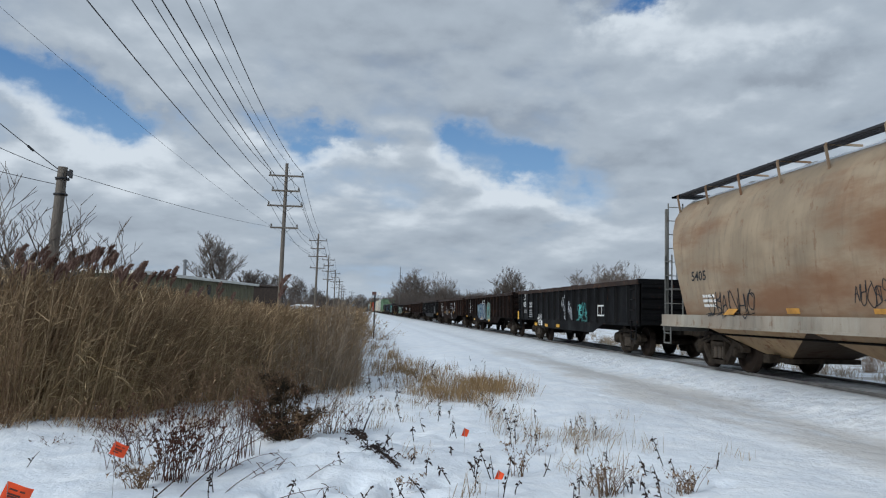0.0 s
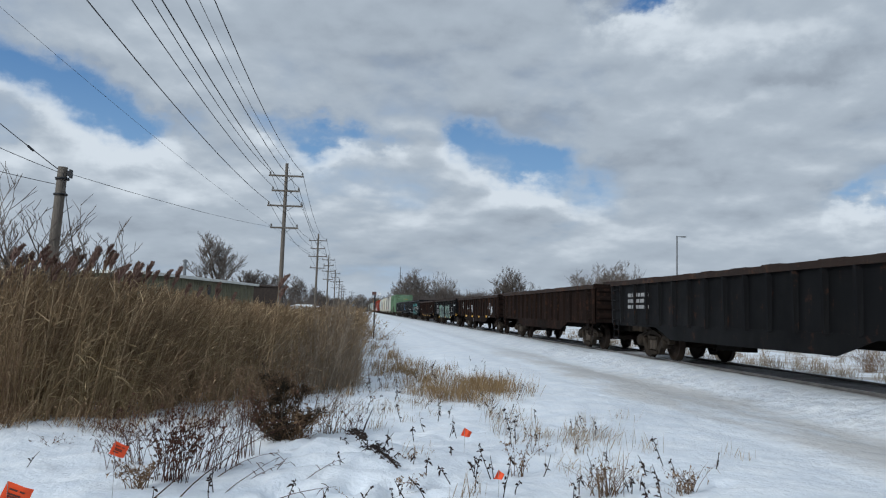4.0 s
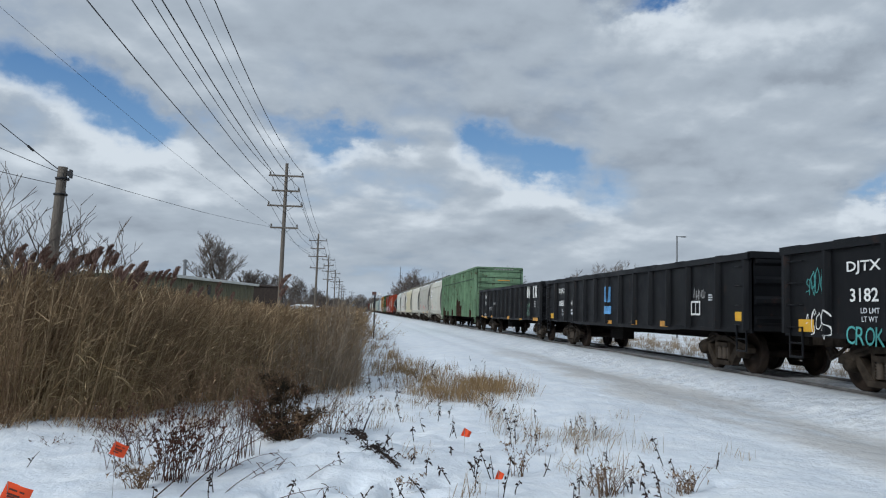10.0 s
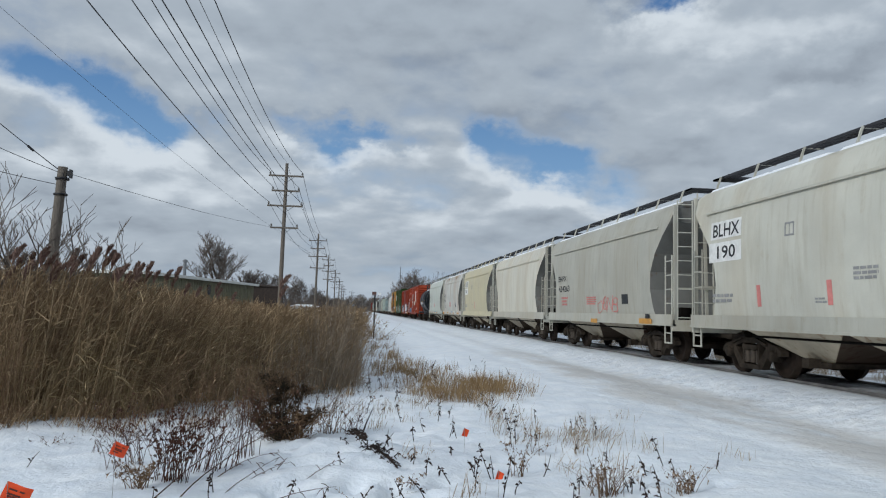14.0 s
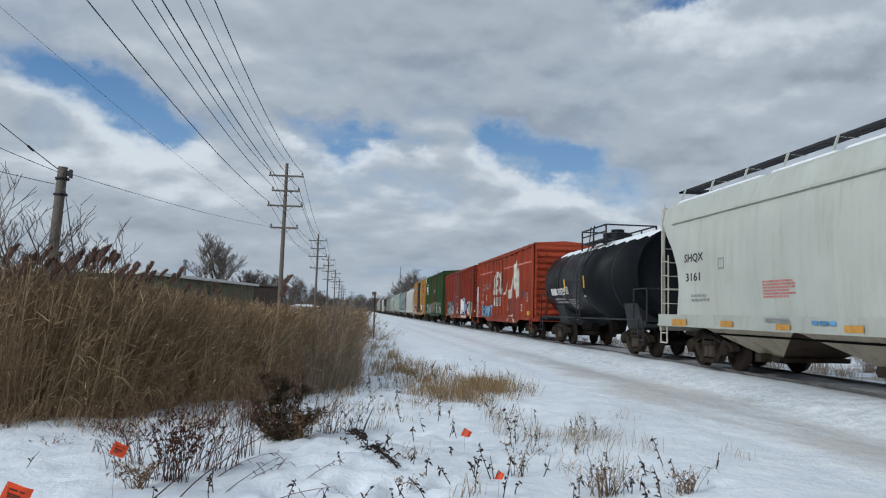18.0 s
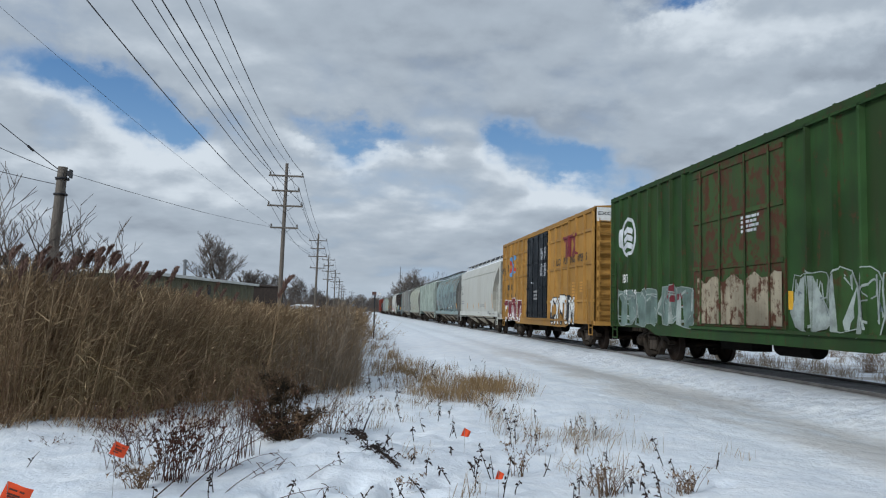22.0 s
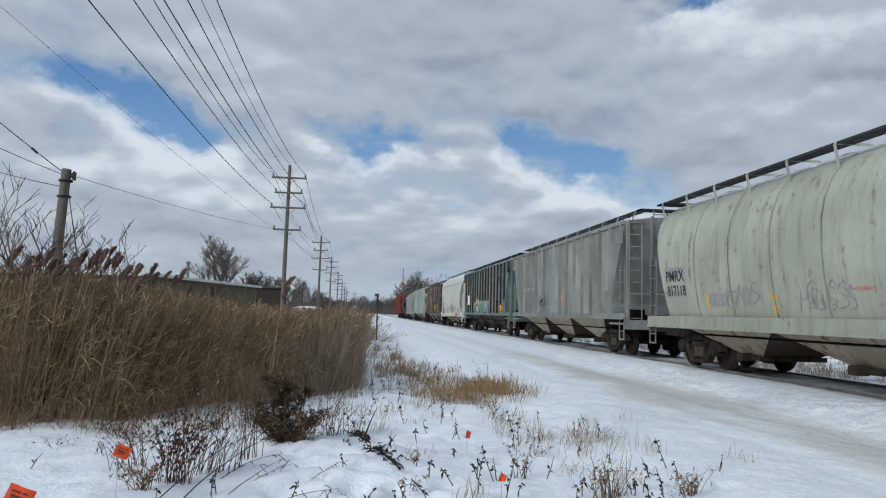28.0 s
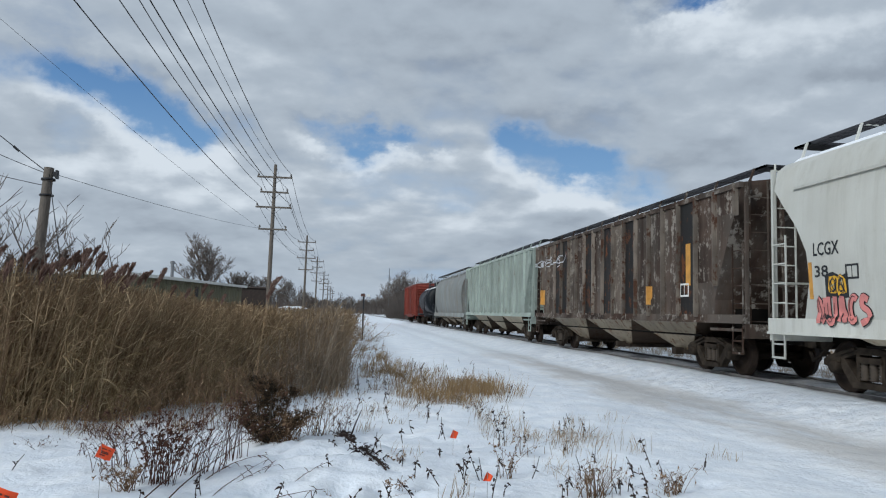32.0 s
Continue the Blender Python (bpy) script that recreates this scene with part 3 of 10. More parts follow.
    for k in range(n):
        y = -L / 2 + 0.5 + (L - 1.0) * k / (n - 1)
        for s in (-1, 1):
            br.bar((s * (edge + 0.03), y, wz), (s * (1.12 if edge < 1 else 1.22), y, roof - (0.18 if edge < 1 else 0.42)), 0.04)
            br.bar((s * (edge + 0.03), y, wz + 0.02), (s * 0.55, y, wz + 0.02), 0.04)
    part("bracket", br, mat, car)["kind"] = "stuff"
    n = 4 if L < 14 else 6
    hatch = shared(("hatch", round(roof, 3), end_mat.name), lambda: Mesh().lathe([(roof - 0.02, 0.36), (roof + 0.10, 0.36), (roof + 0.15, 0.28), (roof + 0.16, 0.0)], "z", (0, 0, 0), 14).data("roof_hatch", end_mat))
    for k in range(n):
        part("roof_hatch", hatch, None, car, "", pose(0, -L / 2 + 1.2 + (L - 2.4) * (k + 0.5) / n, 0))
    if snow:
        m = Mesh()
        z1, w1 = levels[-3][0] + 0.015, levels[-3][1]
        r = random.Random(int(front * 10))
        y = -L / 2 + 0.4
        while y < L / 2 - 0.6:
            w = r.uniform(0.8, 2.6)
            e = min(y + w, L / 2 - 0.3)
            d = r.uniform(0.0, 0.06)
            m.hexa(((-w1 - d, y, z1 - 0.02 - d), (0, y, roof), (0, e, roof), (-w1 - d, e, z1 - 0.02 - d)), ((-w1 + 0.04, y + 0.1, z1 + 0.04), (0, y + 0.1, roof + 0.04), (0, e - 0.1, roof + 0.04), (-w1 + 0.04, e - 0.1, z1 + 0.04)))
            y = e + (r.uniform(0.0, 0.8) if r.random() < 0.4 else -0.05)
        part("roof_snow", m, M_SNOWCAP, car, "thin wind-packed snow on the roof")["kind"] = "stuff"
    x = -1.59
    if ribs:
        z0, z1 = levels[0][0], levels[-4][0]
        rm = rib_mat or mat
        RIBS[car.name] = ([-L / 2 + 0.25 + (L - 0.5) * k / (ribs - 1) for k in range(ribs)], 0.06, 0.03, lambda z: 0.098 if z > z0 else 0.0, (), 0.0)
        # side sheets between the ribs, each weathered in its own way
        at_ribs, r = RIBS[car.name][0], random.Random(int(front))
        for y0, y1 in zip(at_ribs[:-1], at_ribs[1:]):
            off = min(y0 + L / 2, L / 2 - y1)
            lo = max([z0] + [z + 0.40 for z, w, i in levels if i > off - 0.02 and z < z1])
            if sheets and lo < z1 - 0.4:
                m = Mesh()
                m.add([(-1.524, y0 + 0.05, lo), (-1.524, y1 - 0.05, lo), (-1.524, y1 - 0.05, z1 - 0.02), (-1.524, y0 + 0.05, z1 - 0.02), (-1.524 - r.uniform(0.0, 0.004), (y0 + y1) / 2, (lo + z1) / 2)], [(0, 1, 4), (1, 2, 4), (2, 3, 4), (3, 0, 4)], True)
                part("side_sheet", m, r.choice(sheets), car)
        for s in (-1, 1):
            for k in range(ribs):
                y = -L / 2 + 0.25 + (L - 0.5) * k / (ribs - 1)
                # the outer ribs stop where the end slope cuts the side
                lo = z0
                off = min(y + L / 2, L / 2 - y)
                for z, w, i in levels:
                    if i > off - 0.06 and z < z1:
                        lo = z + 0.35
                if lo > z1 - 0.3:
                    continue
                lo = round(lo, 1)
                rib = shared(("hop_rib", lo, round(z1, 2), rm.name), lambda: Mesh().hexa(((-0.10, -0.03, lo), (0, -0.055, lo), (0, 0.055, lo), (-0.10, 0.03, lo)), ((-0.10, -0.03, z1), (0, -0.055, z1), (0, 0.055, z1), (-0.10, 0.03, z1))).data("side_rib", rm))
                part("side_rib", rib, None, car, "", pose(s * 1.515, y, 0, 0, 0, 0 if s < 0 else 180))
            part("eave_rail", Mesh().box(s * 1.58, s * 1.48, -L / 2 + 0.05, L / 2 - 0.05, levels[-4][0] - 0.06, levels[-4][0] + 0.06), mat, car)
        x = -1.58
    elif seam:
        seams = Mesh()
        zs = levels[-5][0] - 0.1
        seams.box(-1.57, -1.5, -L / 2 + 0.9, L / 2 - 0.9, zs, zs + 0.05) if kind == "smooth" else None
        n = rib_every or 0
        for k in range(1, n):
            y = -L / 2 + 1.4 + (L - 2.8) * k / n
            for a, b in zip(levels[:-3], levels[1:-2]):
                seams.bar((-a[1] - 0.004, y, a[0]), (-b[1] - 0.004, y, b[0]), 0.05, 0.02)
        if seams.v:
            part("weld_seams", seams, mat, car)["kind"] = "stuff"
    running_gear(car, L, 2.0 if L < 14 else 2.25)
    return car, L, x


# ---------------------------------------------------------------- boxcars
def boxcar(front, rear, mat, top, label, ribs, door, door_mat, roof_mat, belts=(), door_ribs=4, ladder_mat=None, board=False, rods=True):
    car, L = car_at("boxcar", label, front, rear, "boxcars of the train")
    hw, bot = 1.53, 1.02
    at_ribs = [y for y in (-L / 2 + 0.1 + (L - 0.2) * k / (ribs - 1) for k in range(ribs)) if not door[0] - 0.12 < y < door[1] + 0.12]
    RIBS[car.name] = (at_ribs, 0.065, 0.03, lambda z: 0.09 if z > bot else 0.0, belts, 0.05)
    for s in (-1, 1):
        part("side_panel", Mesh().box(s * hw, s * (hw - 0.04), -L / 2, L / 2, bot, top - 0.06), mat, car)
        part("side_sill", Mesh().plate([(-L / 2, bot + 0.03), (-L / 2, bot - 0.12), (-L / 2 + 2.9, bot - 0.12), (-L / 2 + 3.6, bot - 0.30), (L / 2 - 3.6, bot - 0.30), (L / 2 - 2.9, bot - 0.12), (L / 2, bot - 0.12), (L / 2, bot + 0.03)], s * hw if s > 0 else -hw - 0.03, 0.03), mat, car)
        part("eave", Mesh().box(s * (hw + 0.07), s * (hw - 0.05), -L / 2, L / 2, top - 0.13, top), roof_mat, car)
        rib = shared(("box_rib", round(top, 2), mat.name), lambda: Mesh().hexa(((-0.09, -0.03, bot), (0, -0.06, bot), (0, 0.06, bot), (-0.09, 0.03, bot)), ((-0.09, -0.03, top - 0.13), (0, -0.06, top - 0.13), (0, 0.06, top - 0.13), (-0.09, 0.03, top - 0.13))).data("side_rib", mat))
        for y in at_ribs:
            part("side_rib", rib, None, car, "", pose(s * hw, y, 0, 0, 0, 0 if s < 0 else 180))
        for z in belts:
            b = Mesh()
            for a, c in ((-L / 2, door[0] - 0.1), (door[1] + 0.1, L / 2)):
                b.box(s * (hw + 0.05), s * hw, a, c, z - 0.05, z + 0.05)
            part("side_belt", b, mat, car)
        wall = part("end_wall", Mesh().box(-hw, hw, s * (L / 2 - 0.05), s * L / 2, bot, top - 0.02), mat, car)
        n = 11
        for k in range(n):
            z = bot + 0.25 + (top - bot - 0.5) * k / (n - 1)
            ridge = Mesh().hexa(((-hw + 0.08, s * L / 2, z - 0.13), (hw - 0.08, s * L / 2, z - 0.13), (hw - 0.12, s * (L / 2 + 0.09), z - 0.03), (-hw + 0.12, s * (L / 2 + 0.09), z - 0.03)), ((-hw + 0.08, s * L / 2, z + 0.13), (hw - 0.08, s * L / 2, z + 0.13), (hw - 0.12, s * (L / 2 + 0.09), z + 0.03), (-hw + 0.12, s * (L / 2 + 0.09), z + 0.03)))
            part("end_ridge", ridge, mat, wall)
        part("end_sill", Mesh().box(-hw - 0.02, hw + 0.02, s * (L / 2 - 0.06), s * (L / 2 + 0.1), bot - 0.15, bot - 0.002), mat, car)
        ladder(car, -hw - 0.08, s * (L / 2 - 0.34), bot - 0.1, bot + (1.9 if s > 0 else 1.45), (ladder_mat or mat) if s > 0 else mat, 0.42, "y", 0.13 if ladder_mat and s > 0 else 0.38)
        ladder(car, -1.2, s * (L / 2 + 0.13), bot, top - 0.4, mat, 0.42, "x")
        steps(car, -hw - 0.03, s * (L / 2 - 0.34), mat)
    roof = Mesh()
    n = 14
    for s in (-1, 1):
        roof.add([(0, -L / 2, top + 0.12), (0, L / 2, top + 0.12), (s * (hw + 0.02), L / 2, top + 0.005), (s * (hw + 0.02), -L / 2, top + 0.005)], [(0, 1, 2, 3)])
        roof.add([(-hw, s * L / 2, top - 0.03), (hw, s * L / 2, top - 0.03), (hw, s * L / 2, top + 0.005), (0, s * L / 2, top + 0.12), (-hw, s * L / 2, top + 0.005)], [(0, 1, 2, 3, 4)])
    for k in range(n + 1):
        y = -L / 2 + 0.1 + (L - 0.2) * k / n
        for s in (-1, 1):
            roof.bar((0, y, top + 0.14), (s * hw, y, top + 0.025), 0.07, 0.05)
    part("roof", roof, roof_mat, car)
    if board:
        sign = part("height_board", Mesh().box(-hw + 0.02, hw - 0.02, -L / 2 - 0.125, -L / 2 - 0.10, top - 0.52, top - 0.02), M_WHITE, car, "white warning board on the end")
        me = lettering("EXCESS HEIGHT CAR", 1.0, M_DARK).copy()
        co = np.array([v.co for v in me.vertices])
        lo, hi = co.min(0), co.max(0)
        for v in me.vertices:
            v.co = (-1.46 + (hi[1] - v.co.y) / (hi[1] - lo[1]) * 2.5, -L / 2 - 0.13, top - 0.30 + (v.co.z - lo[2]) / (hi[2] - lo[2]) * 0.13)
        part("lettering", me, None, sign)
    # plug or sliding door with its own ribs, lock rods and tracks
    for s in (-1, 1):
        d = part("door", Mesh().box(s * (hw + 0.045), s * (hw + 0.002), door[0], door[1], bot + 0.02, top - 0.2), door_mat, car)
        for k in range(door_ribs):
            z = bot + 0.25 + (top - bot - 0.6) * k / max(1, door_ribs - 1)
            part("door_stiffener", Mesh().box(s * (hw + 0.075), s * (hw + 0.045), door[0] + 0.03, door[1] - 0.03, z - (0.05 if rods else 0.022), z + (0.05 if rods else 0.022)), door_mat, d)
        for q in (0.12, 0.36, 0.64, 0.88) if rods else ():
            y = door[0] + (door[1] - door[0]) * q
            part("lock_rod", Mesh().tube([(s * (hw + 0.10), y, bot + 0.05), (s * (hw + 0.10), y, top - 0.25)], 0.025, 6), door_mat, d)
        part("door_track", Mesh().box(s * (hw + 0.10), s * hw, door[0] - (door[1] - door[0]) * 0.9, door[1] + 0.15, bot - 0.06, bot + 0.005), mat, d)
        part("door_track", Mesh().box(s * (hw + 0.09), s * hw, door[0] - (door[1] - door[0]) * 0.9, door[1] + 0.15, top - 0.19, top - 0.14), mat, d)
    part("underframe", Mesh().box(-0.25, 0.25, -L / 2, L / 2, 0.68, bot).box(-1.4, 1.4, -L / 2 + 0.1, L / 2 - 0.1, bot - 0.06, bot + 0.02).box(-1.0, -0.5, 0.4, 1.8, 0.5, 0.85).tube([(-0.7, -1.6, 0.66), (-0.7, -0.3, 0.66)], 0.2, 12), M_UNDER, car)
    running_gear(car, L, 2.2)
    return car, L, -hw - 0.004


# ---------------------------------------------------------------- tank cars
def tankcar(front, rear, mat, label, radius=1.45, mid=2.55, stripe=True, snow=True):
    car, L = car_at("tank_car", label, front, rear, "tank cars of the train")
    Lt = L - 1.5
    prof = [(-Lt / 2 + 0.60 * (1 - math.sin(k / 8 * math.pi / 2)) ** 1.0, radius * math.sqrt(max(0.0, 1 - (1 - k / 8) ** 2.2))) for k in range(9)]
    full = prof + [(-a, r) for a, r in reversed(prof)]
    part("tank", Mesh().lathe(full, "y", (0, 0, mid), 40), mat, car)
    for y in (-Lt * 0.3, 0.0, Lt * 0.3):
        band = Mesh().lathe([(y - 0.05, radius + 0.001), (y - 0.05, radius + 0.012), (y + 0.05, radius + 0.012), (y + 0.05, radius + 0.001)], "y", (0, 0, mid), 40)
        part("tank_band", band, mat, car)
    z = mid + radius
    part("dome", Mesh().lathe([(z - 0.1, 0.55), (z + 0.32, 0.55), (z + 0.36, 0.5), (z + 0.38, 0.0)], "z", (0, 0.2, 0), 20).lathe([(z + 0.36, 0.25), (z + 0.5, 0.25), (z + 0.5, 0.0)], "z", (0, 0.2, 0), 14), mat, car)
    p = Mesh()
    for x in (-0.95, 0.95):
        for y in (-1.2, 0.2, 1.6):
            p.bar((x, y, z - 0.25), (x, y, z + 0.52), 0.05)
        p.bar((x, -1.2, z + 0.52), (x, 1.6, z + 0.52), 0.05)
        p.bar((x, -1.2, z + 0.28), (x, 1.6, z + 0.28), 0.04)
    for y in (-1.2, 1.6):
        p.bar((-0.95, y, z + 0.52), (0.95, y, z + 0.52), 0.05)
    for x in (-1.0, 0.6):
        part("dome_platform", Mesh().box(x, x + 0.4, -1.2, 1.6, z - 0.02, z + 0.03), M_DARK, car)
    part("dome_rail", p, M_DARK, car)
    lad = Mesh()
    for y in (0.0, 0.42):
        lad.tube([(-0.98, y, z + 0.6), (-1.05, y, z - 0.2), (-radius - 0.08, y, mid + 0.2), (-radius - 0.08, y, 1.0)], 0.022, 5)
    for k in range(9):
        lad.bar((-radius - 0.08, 0.0, 1.05 + 0.2 * k), (-radius - 0.08, 0.42, 1.05 + 0.2 * k), 0.03)
    part("side_ladder", lad, M_DARK, car)
    for s in (-1, 1):
        part("end_sill", Mesh().box(-1.5, 1.5, s * (L / 2 - 0.1), s * L / 2, 0.92, 1.10).box(-1.45, 1.45, s * (L / 2 - 1.3), s * L / 2, 1.02, 1.07).hexa(((-0.9, s * (L / 2 - 2.9), 0.8), (0.9, s * (L / 2 - 2.9), 0.8), (0.9, s * (L / 2 - 1.5), 0.8), (-0.9, s * (L / 2 - 1.5), 0.8)), ((-1.15, s * (L / 2 - 2.7), 1.75), (1.15, s * (L / 2 - 2.7), 1.75), (1.15, s * (L / 2 - 1.6), 1.75), (-1.15, s * (L / 2 - 1.6), 1.75))), M_DARK, car)
        rail = Mesh()
        for x in (-1.42, 1.42):
            for y in (L / 2 - 0.08, L / 2 - 1.1):
                rail.bar((x, s * y, 1.07), (x, s * y, 2.05), 0.04)
            rail.bar((x, s * (L / 2 - 0.08), 2.05), (x, s * (L / 2 - 1.1), 2.05), 0.04)
        rail.bar((-1.42, s * (L / 2 - 0.08), 2.05), (1.42, s * (L / 2 - 0.08), 2.05), 0.04)
        part("end_rail", rail, M_DARK, car)
        steps(car, -1.48, s * (L / 2 - 0.4), M_DARK)
    part("side_rail", Mesh().tube([(-1.46, -L / 2 + 0.6, 1.12), (-1.48, -L / 2 + 2.5, 1.12), (-1.48, L / 2 - 2.5, 1.12), (-1.46, L / 2 - 0.6, 1.12)], 0.03, 6), M_DARK, car)
    part("outlet_valve", Mesh().lathe([(0.55, 0.0), (0.55, 0.22), (0.95, 0.3), (1.2, 0.45)], "z", (0, 0, 0), 14), M_UNDER, car)
    part("air_tank", Mesh().tube([(-0.5, 1.2, 0.78), (-0.5, 2.4, 0.78)], 0.19, 12), M_UNDER, car)
    if snow:
        m = Mesh()
        r = random.Random(7)
        v, f = [], []
        ny, na = 40, 8
        for i in range(ny + 1):
            for j in range(na + 1):
                a = (j / na - 0.5) * 2 * (0.62 + 0.06 * math.sin(i * 1.7))
                y = -Lt / 2 + 0.15 + (Lt - 0.3) * i / ny
                up = 0.06 * (1 - (2 * j / na - 1) ** 2) * r.uniform(0.7, 1.1) + 0.004
                v.append((math.sin(a) * (radius + up), y, mid + math.cos(a) * (radius + up) - (0.12 if i in (0, ny) else 0)))
        f = [(i * (na + 1) + j, i * (na + 1) + j + 1, (i + 1) * (na + 1) + j + 1, (i + 1) * (na + 1) + j) for i in range(ny) for j in range(na)]
        m.add(v, f, True)
        part("tank_snow", m, M_SNOWCAP, car, "melting strip of snow on top")
    running_gear(car, L, 1.9)
    return car, L, -radius

# ---------------------------------------------------------------- ground
def snow_material():
    mat, t = material("snow_ground")
    co = t.n("ShaderNodeTexCoord").outputs["Object"]
    s = t.n("ShaderNodeSeparateXYZ", {0: co}).outputs
    big, mid, fine = t.noise(co, 0.35, 5), t.noise(co, 2.2, 6, 0.6), t.noise(co, 26, 4)
    c = t.mix(t.ramp(mid, 0.3, 0.75), (0.74, 0.78, 0.83), (0.86, 0.88, 0.90))
    # brown slush ground into the access lane by tyres
    wob = t.m("MULTIPLY", t.m("SUBTRACT", t.noise(t.scaled(co, (1.0, 0.25, 1.0)), 0.8, 6, 0.65), 0.5), 2.2)
    lane = t.m("ABSOLUTE", t.m("ADD", t.m("SUBTRACT", s[0], 6.5), wob))
    lane = t.m("MULTIPLY", t.ramp(lane, 1.25, 0.45), t.ramp(t.noise(t.scaled(co, (1.0, 0.3, 1.0)), 1.1, 6, 0.6), 0.36, 0.6, 0.25, 0.85))
    lane = t.m("MULTIPLY", lane, t.ramp(s[1], 40, 20))
    c = t.mix(t.m("MULTIPLY", lane, 0.62), c, (0.40, 0.35, 0.29))
    c = t.mix(t.m("MULTIPLY", t.ramp(big, 0.5, 0.75), 0.10), c, (0.55, 0.53, 0.50))
    # litter and bare soil under the reeds and along the verge
    edge = t.m("ADD", s[0], t.m("MULTIPLY", t.m("SUBTRACT", mid, 0.5), 2.5))
    reed = t.m("MULTIPLY", t.ramp(edge, 0.2, -0.8), t.ramp(t.m("ADD", s[1], t.m("MULTIPLY", t.m("SUBTRACT", big, 0.5), 5.0)), 15.5, 19))
    c = t.mix(t.m("MULTIPLY", reed, t.ramp(t.noise(co, 3.5, 7, 0.65), 0.36, 0.56)), c, (0.085, 0.060, 0.038))
    # slush and stone between the rails
    bed = t.m("MULTIPLY", t.ramp(s[0], 8.98, 9.08), t.ramp(s[0], 11.35, 10.9))
    stone = t.mix(t.ramp(fine, 0.35, 0.65), (0.27, 0.275, 0.28), (0.46, 0.465, 0.475))
    c = t.mix(bed, c, t.mix(t.m("MULTIPLY", t.ramp(mid, 0.42, 0.65), 0.6), stone, (0.66, 0.67, 0.69)))
    # dry grass showing through the snow on the far side of the line
    far = t.m("MULTIPLY", t.ramp(s[0], 13.0, 16.0), t.ramp(t.noise(co, 0.9, 7, 0.7), 0.46, 0.64))
    c = t.mix(t.m("MULTIPLY", far, 0.75), c, (0.26, 0.20, 0.13))
    # crusted, pitted snow on the bank beside the rail, softer elsewhere
    crust = t.m("MULTIPLY", t.ramp(s[0], 7.3, 7.9), t.ramp(s[0], 9.1, 8.8))
    pit = t.n("ShaderNodeTexVoronoi", {"Vector": co, "Scale": 4.5}).outputs[0]
    lumps = t.noise(co, 6.5, 5, 0.6)
    bump = t.m("ADD", t.m("ADD", t.m("MULTIPLY", mid, 0.9), t.m("MULTIPLY", lumps, 0.45)), t.m("MULTIPLY", fine, 0.10))
    bump = t.m("ADD", bump, t.m("MULTIPLY", crust, t.m("ADD", t.m("MULTIPLY", pit, 0.4), t.m("MULTIPLY", fine, 0.4))))
    finish(t, c, 0.75, 0.0, bump, 0.8, 0.07, 0.3)
    return mat


def ground_height(x, y):
    def step(v, a, b):
        k = np.clip((v - a) / (b - a), 0, 1)
        return k * k * (3 - 2 * k)
    z = -0.42 + 0.07 * step(x, 2.4, 3.6) + 0.02 * np.sin(x * 2.1 + 0.4 * y) * np.sin(0.7 * y)
    z = z - 0.045 * np.exp(-((x - 5.3) / 0.45) ** 2) - 0.045 * np.exp(-((x - 7.0) / 0.4) ** 2)
    z = z + 0.26 * step(x, 7.4, 8.75) + 0.03 * step(x, 8.8, 9.0)
    z = z - 0.48 * step(x, 11.0, 13.5)
    z = z - 0.10 * step(-x, 0.0, 1.5)
    # snow heaped round the buried stones
    z = z + 0.11 * np.exp(-((x + 0.15) / 0.8) ** 2 - ((y - 8.3) / 1.1) ** 2)
    z = z + 0.05 * np.exp(-((x + 0.9) / 0.7) ** 2 - ((y - 9.6) / 0.8) ** 2)
    return z


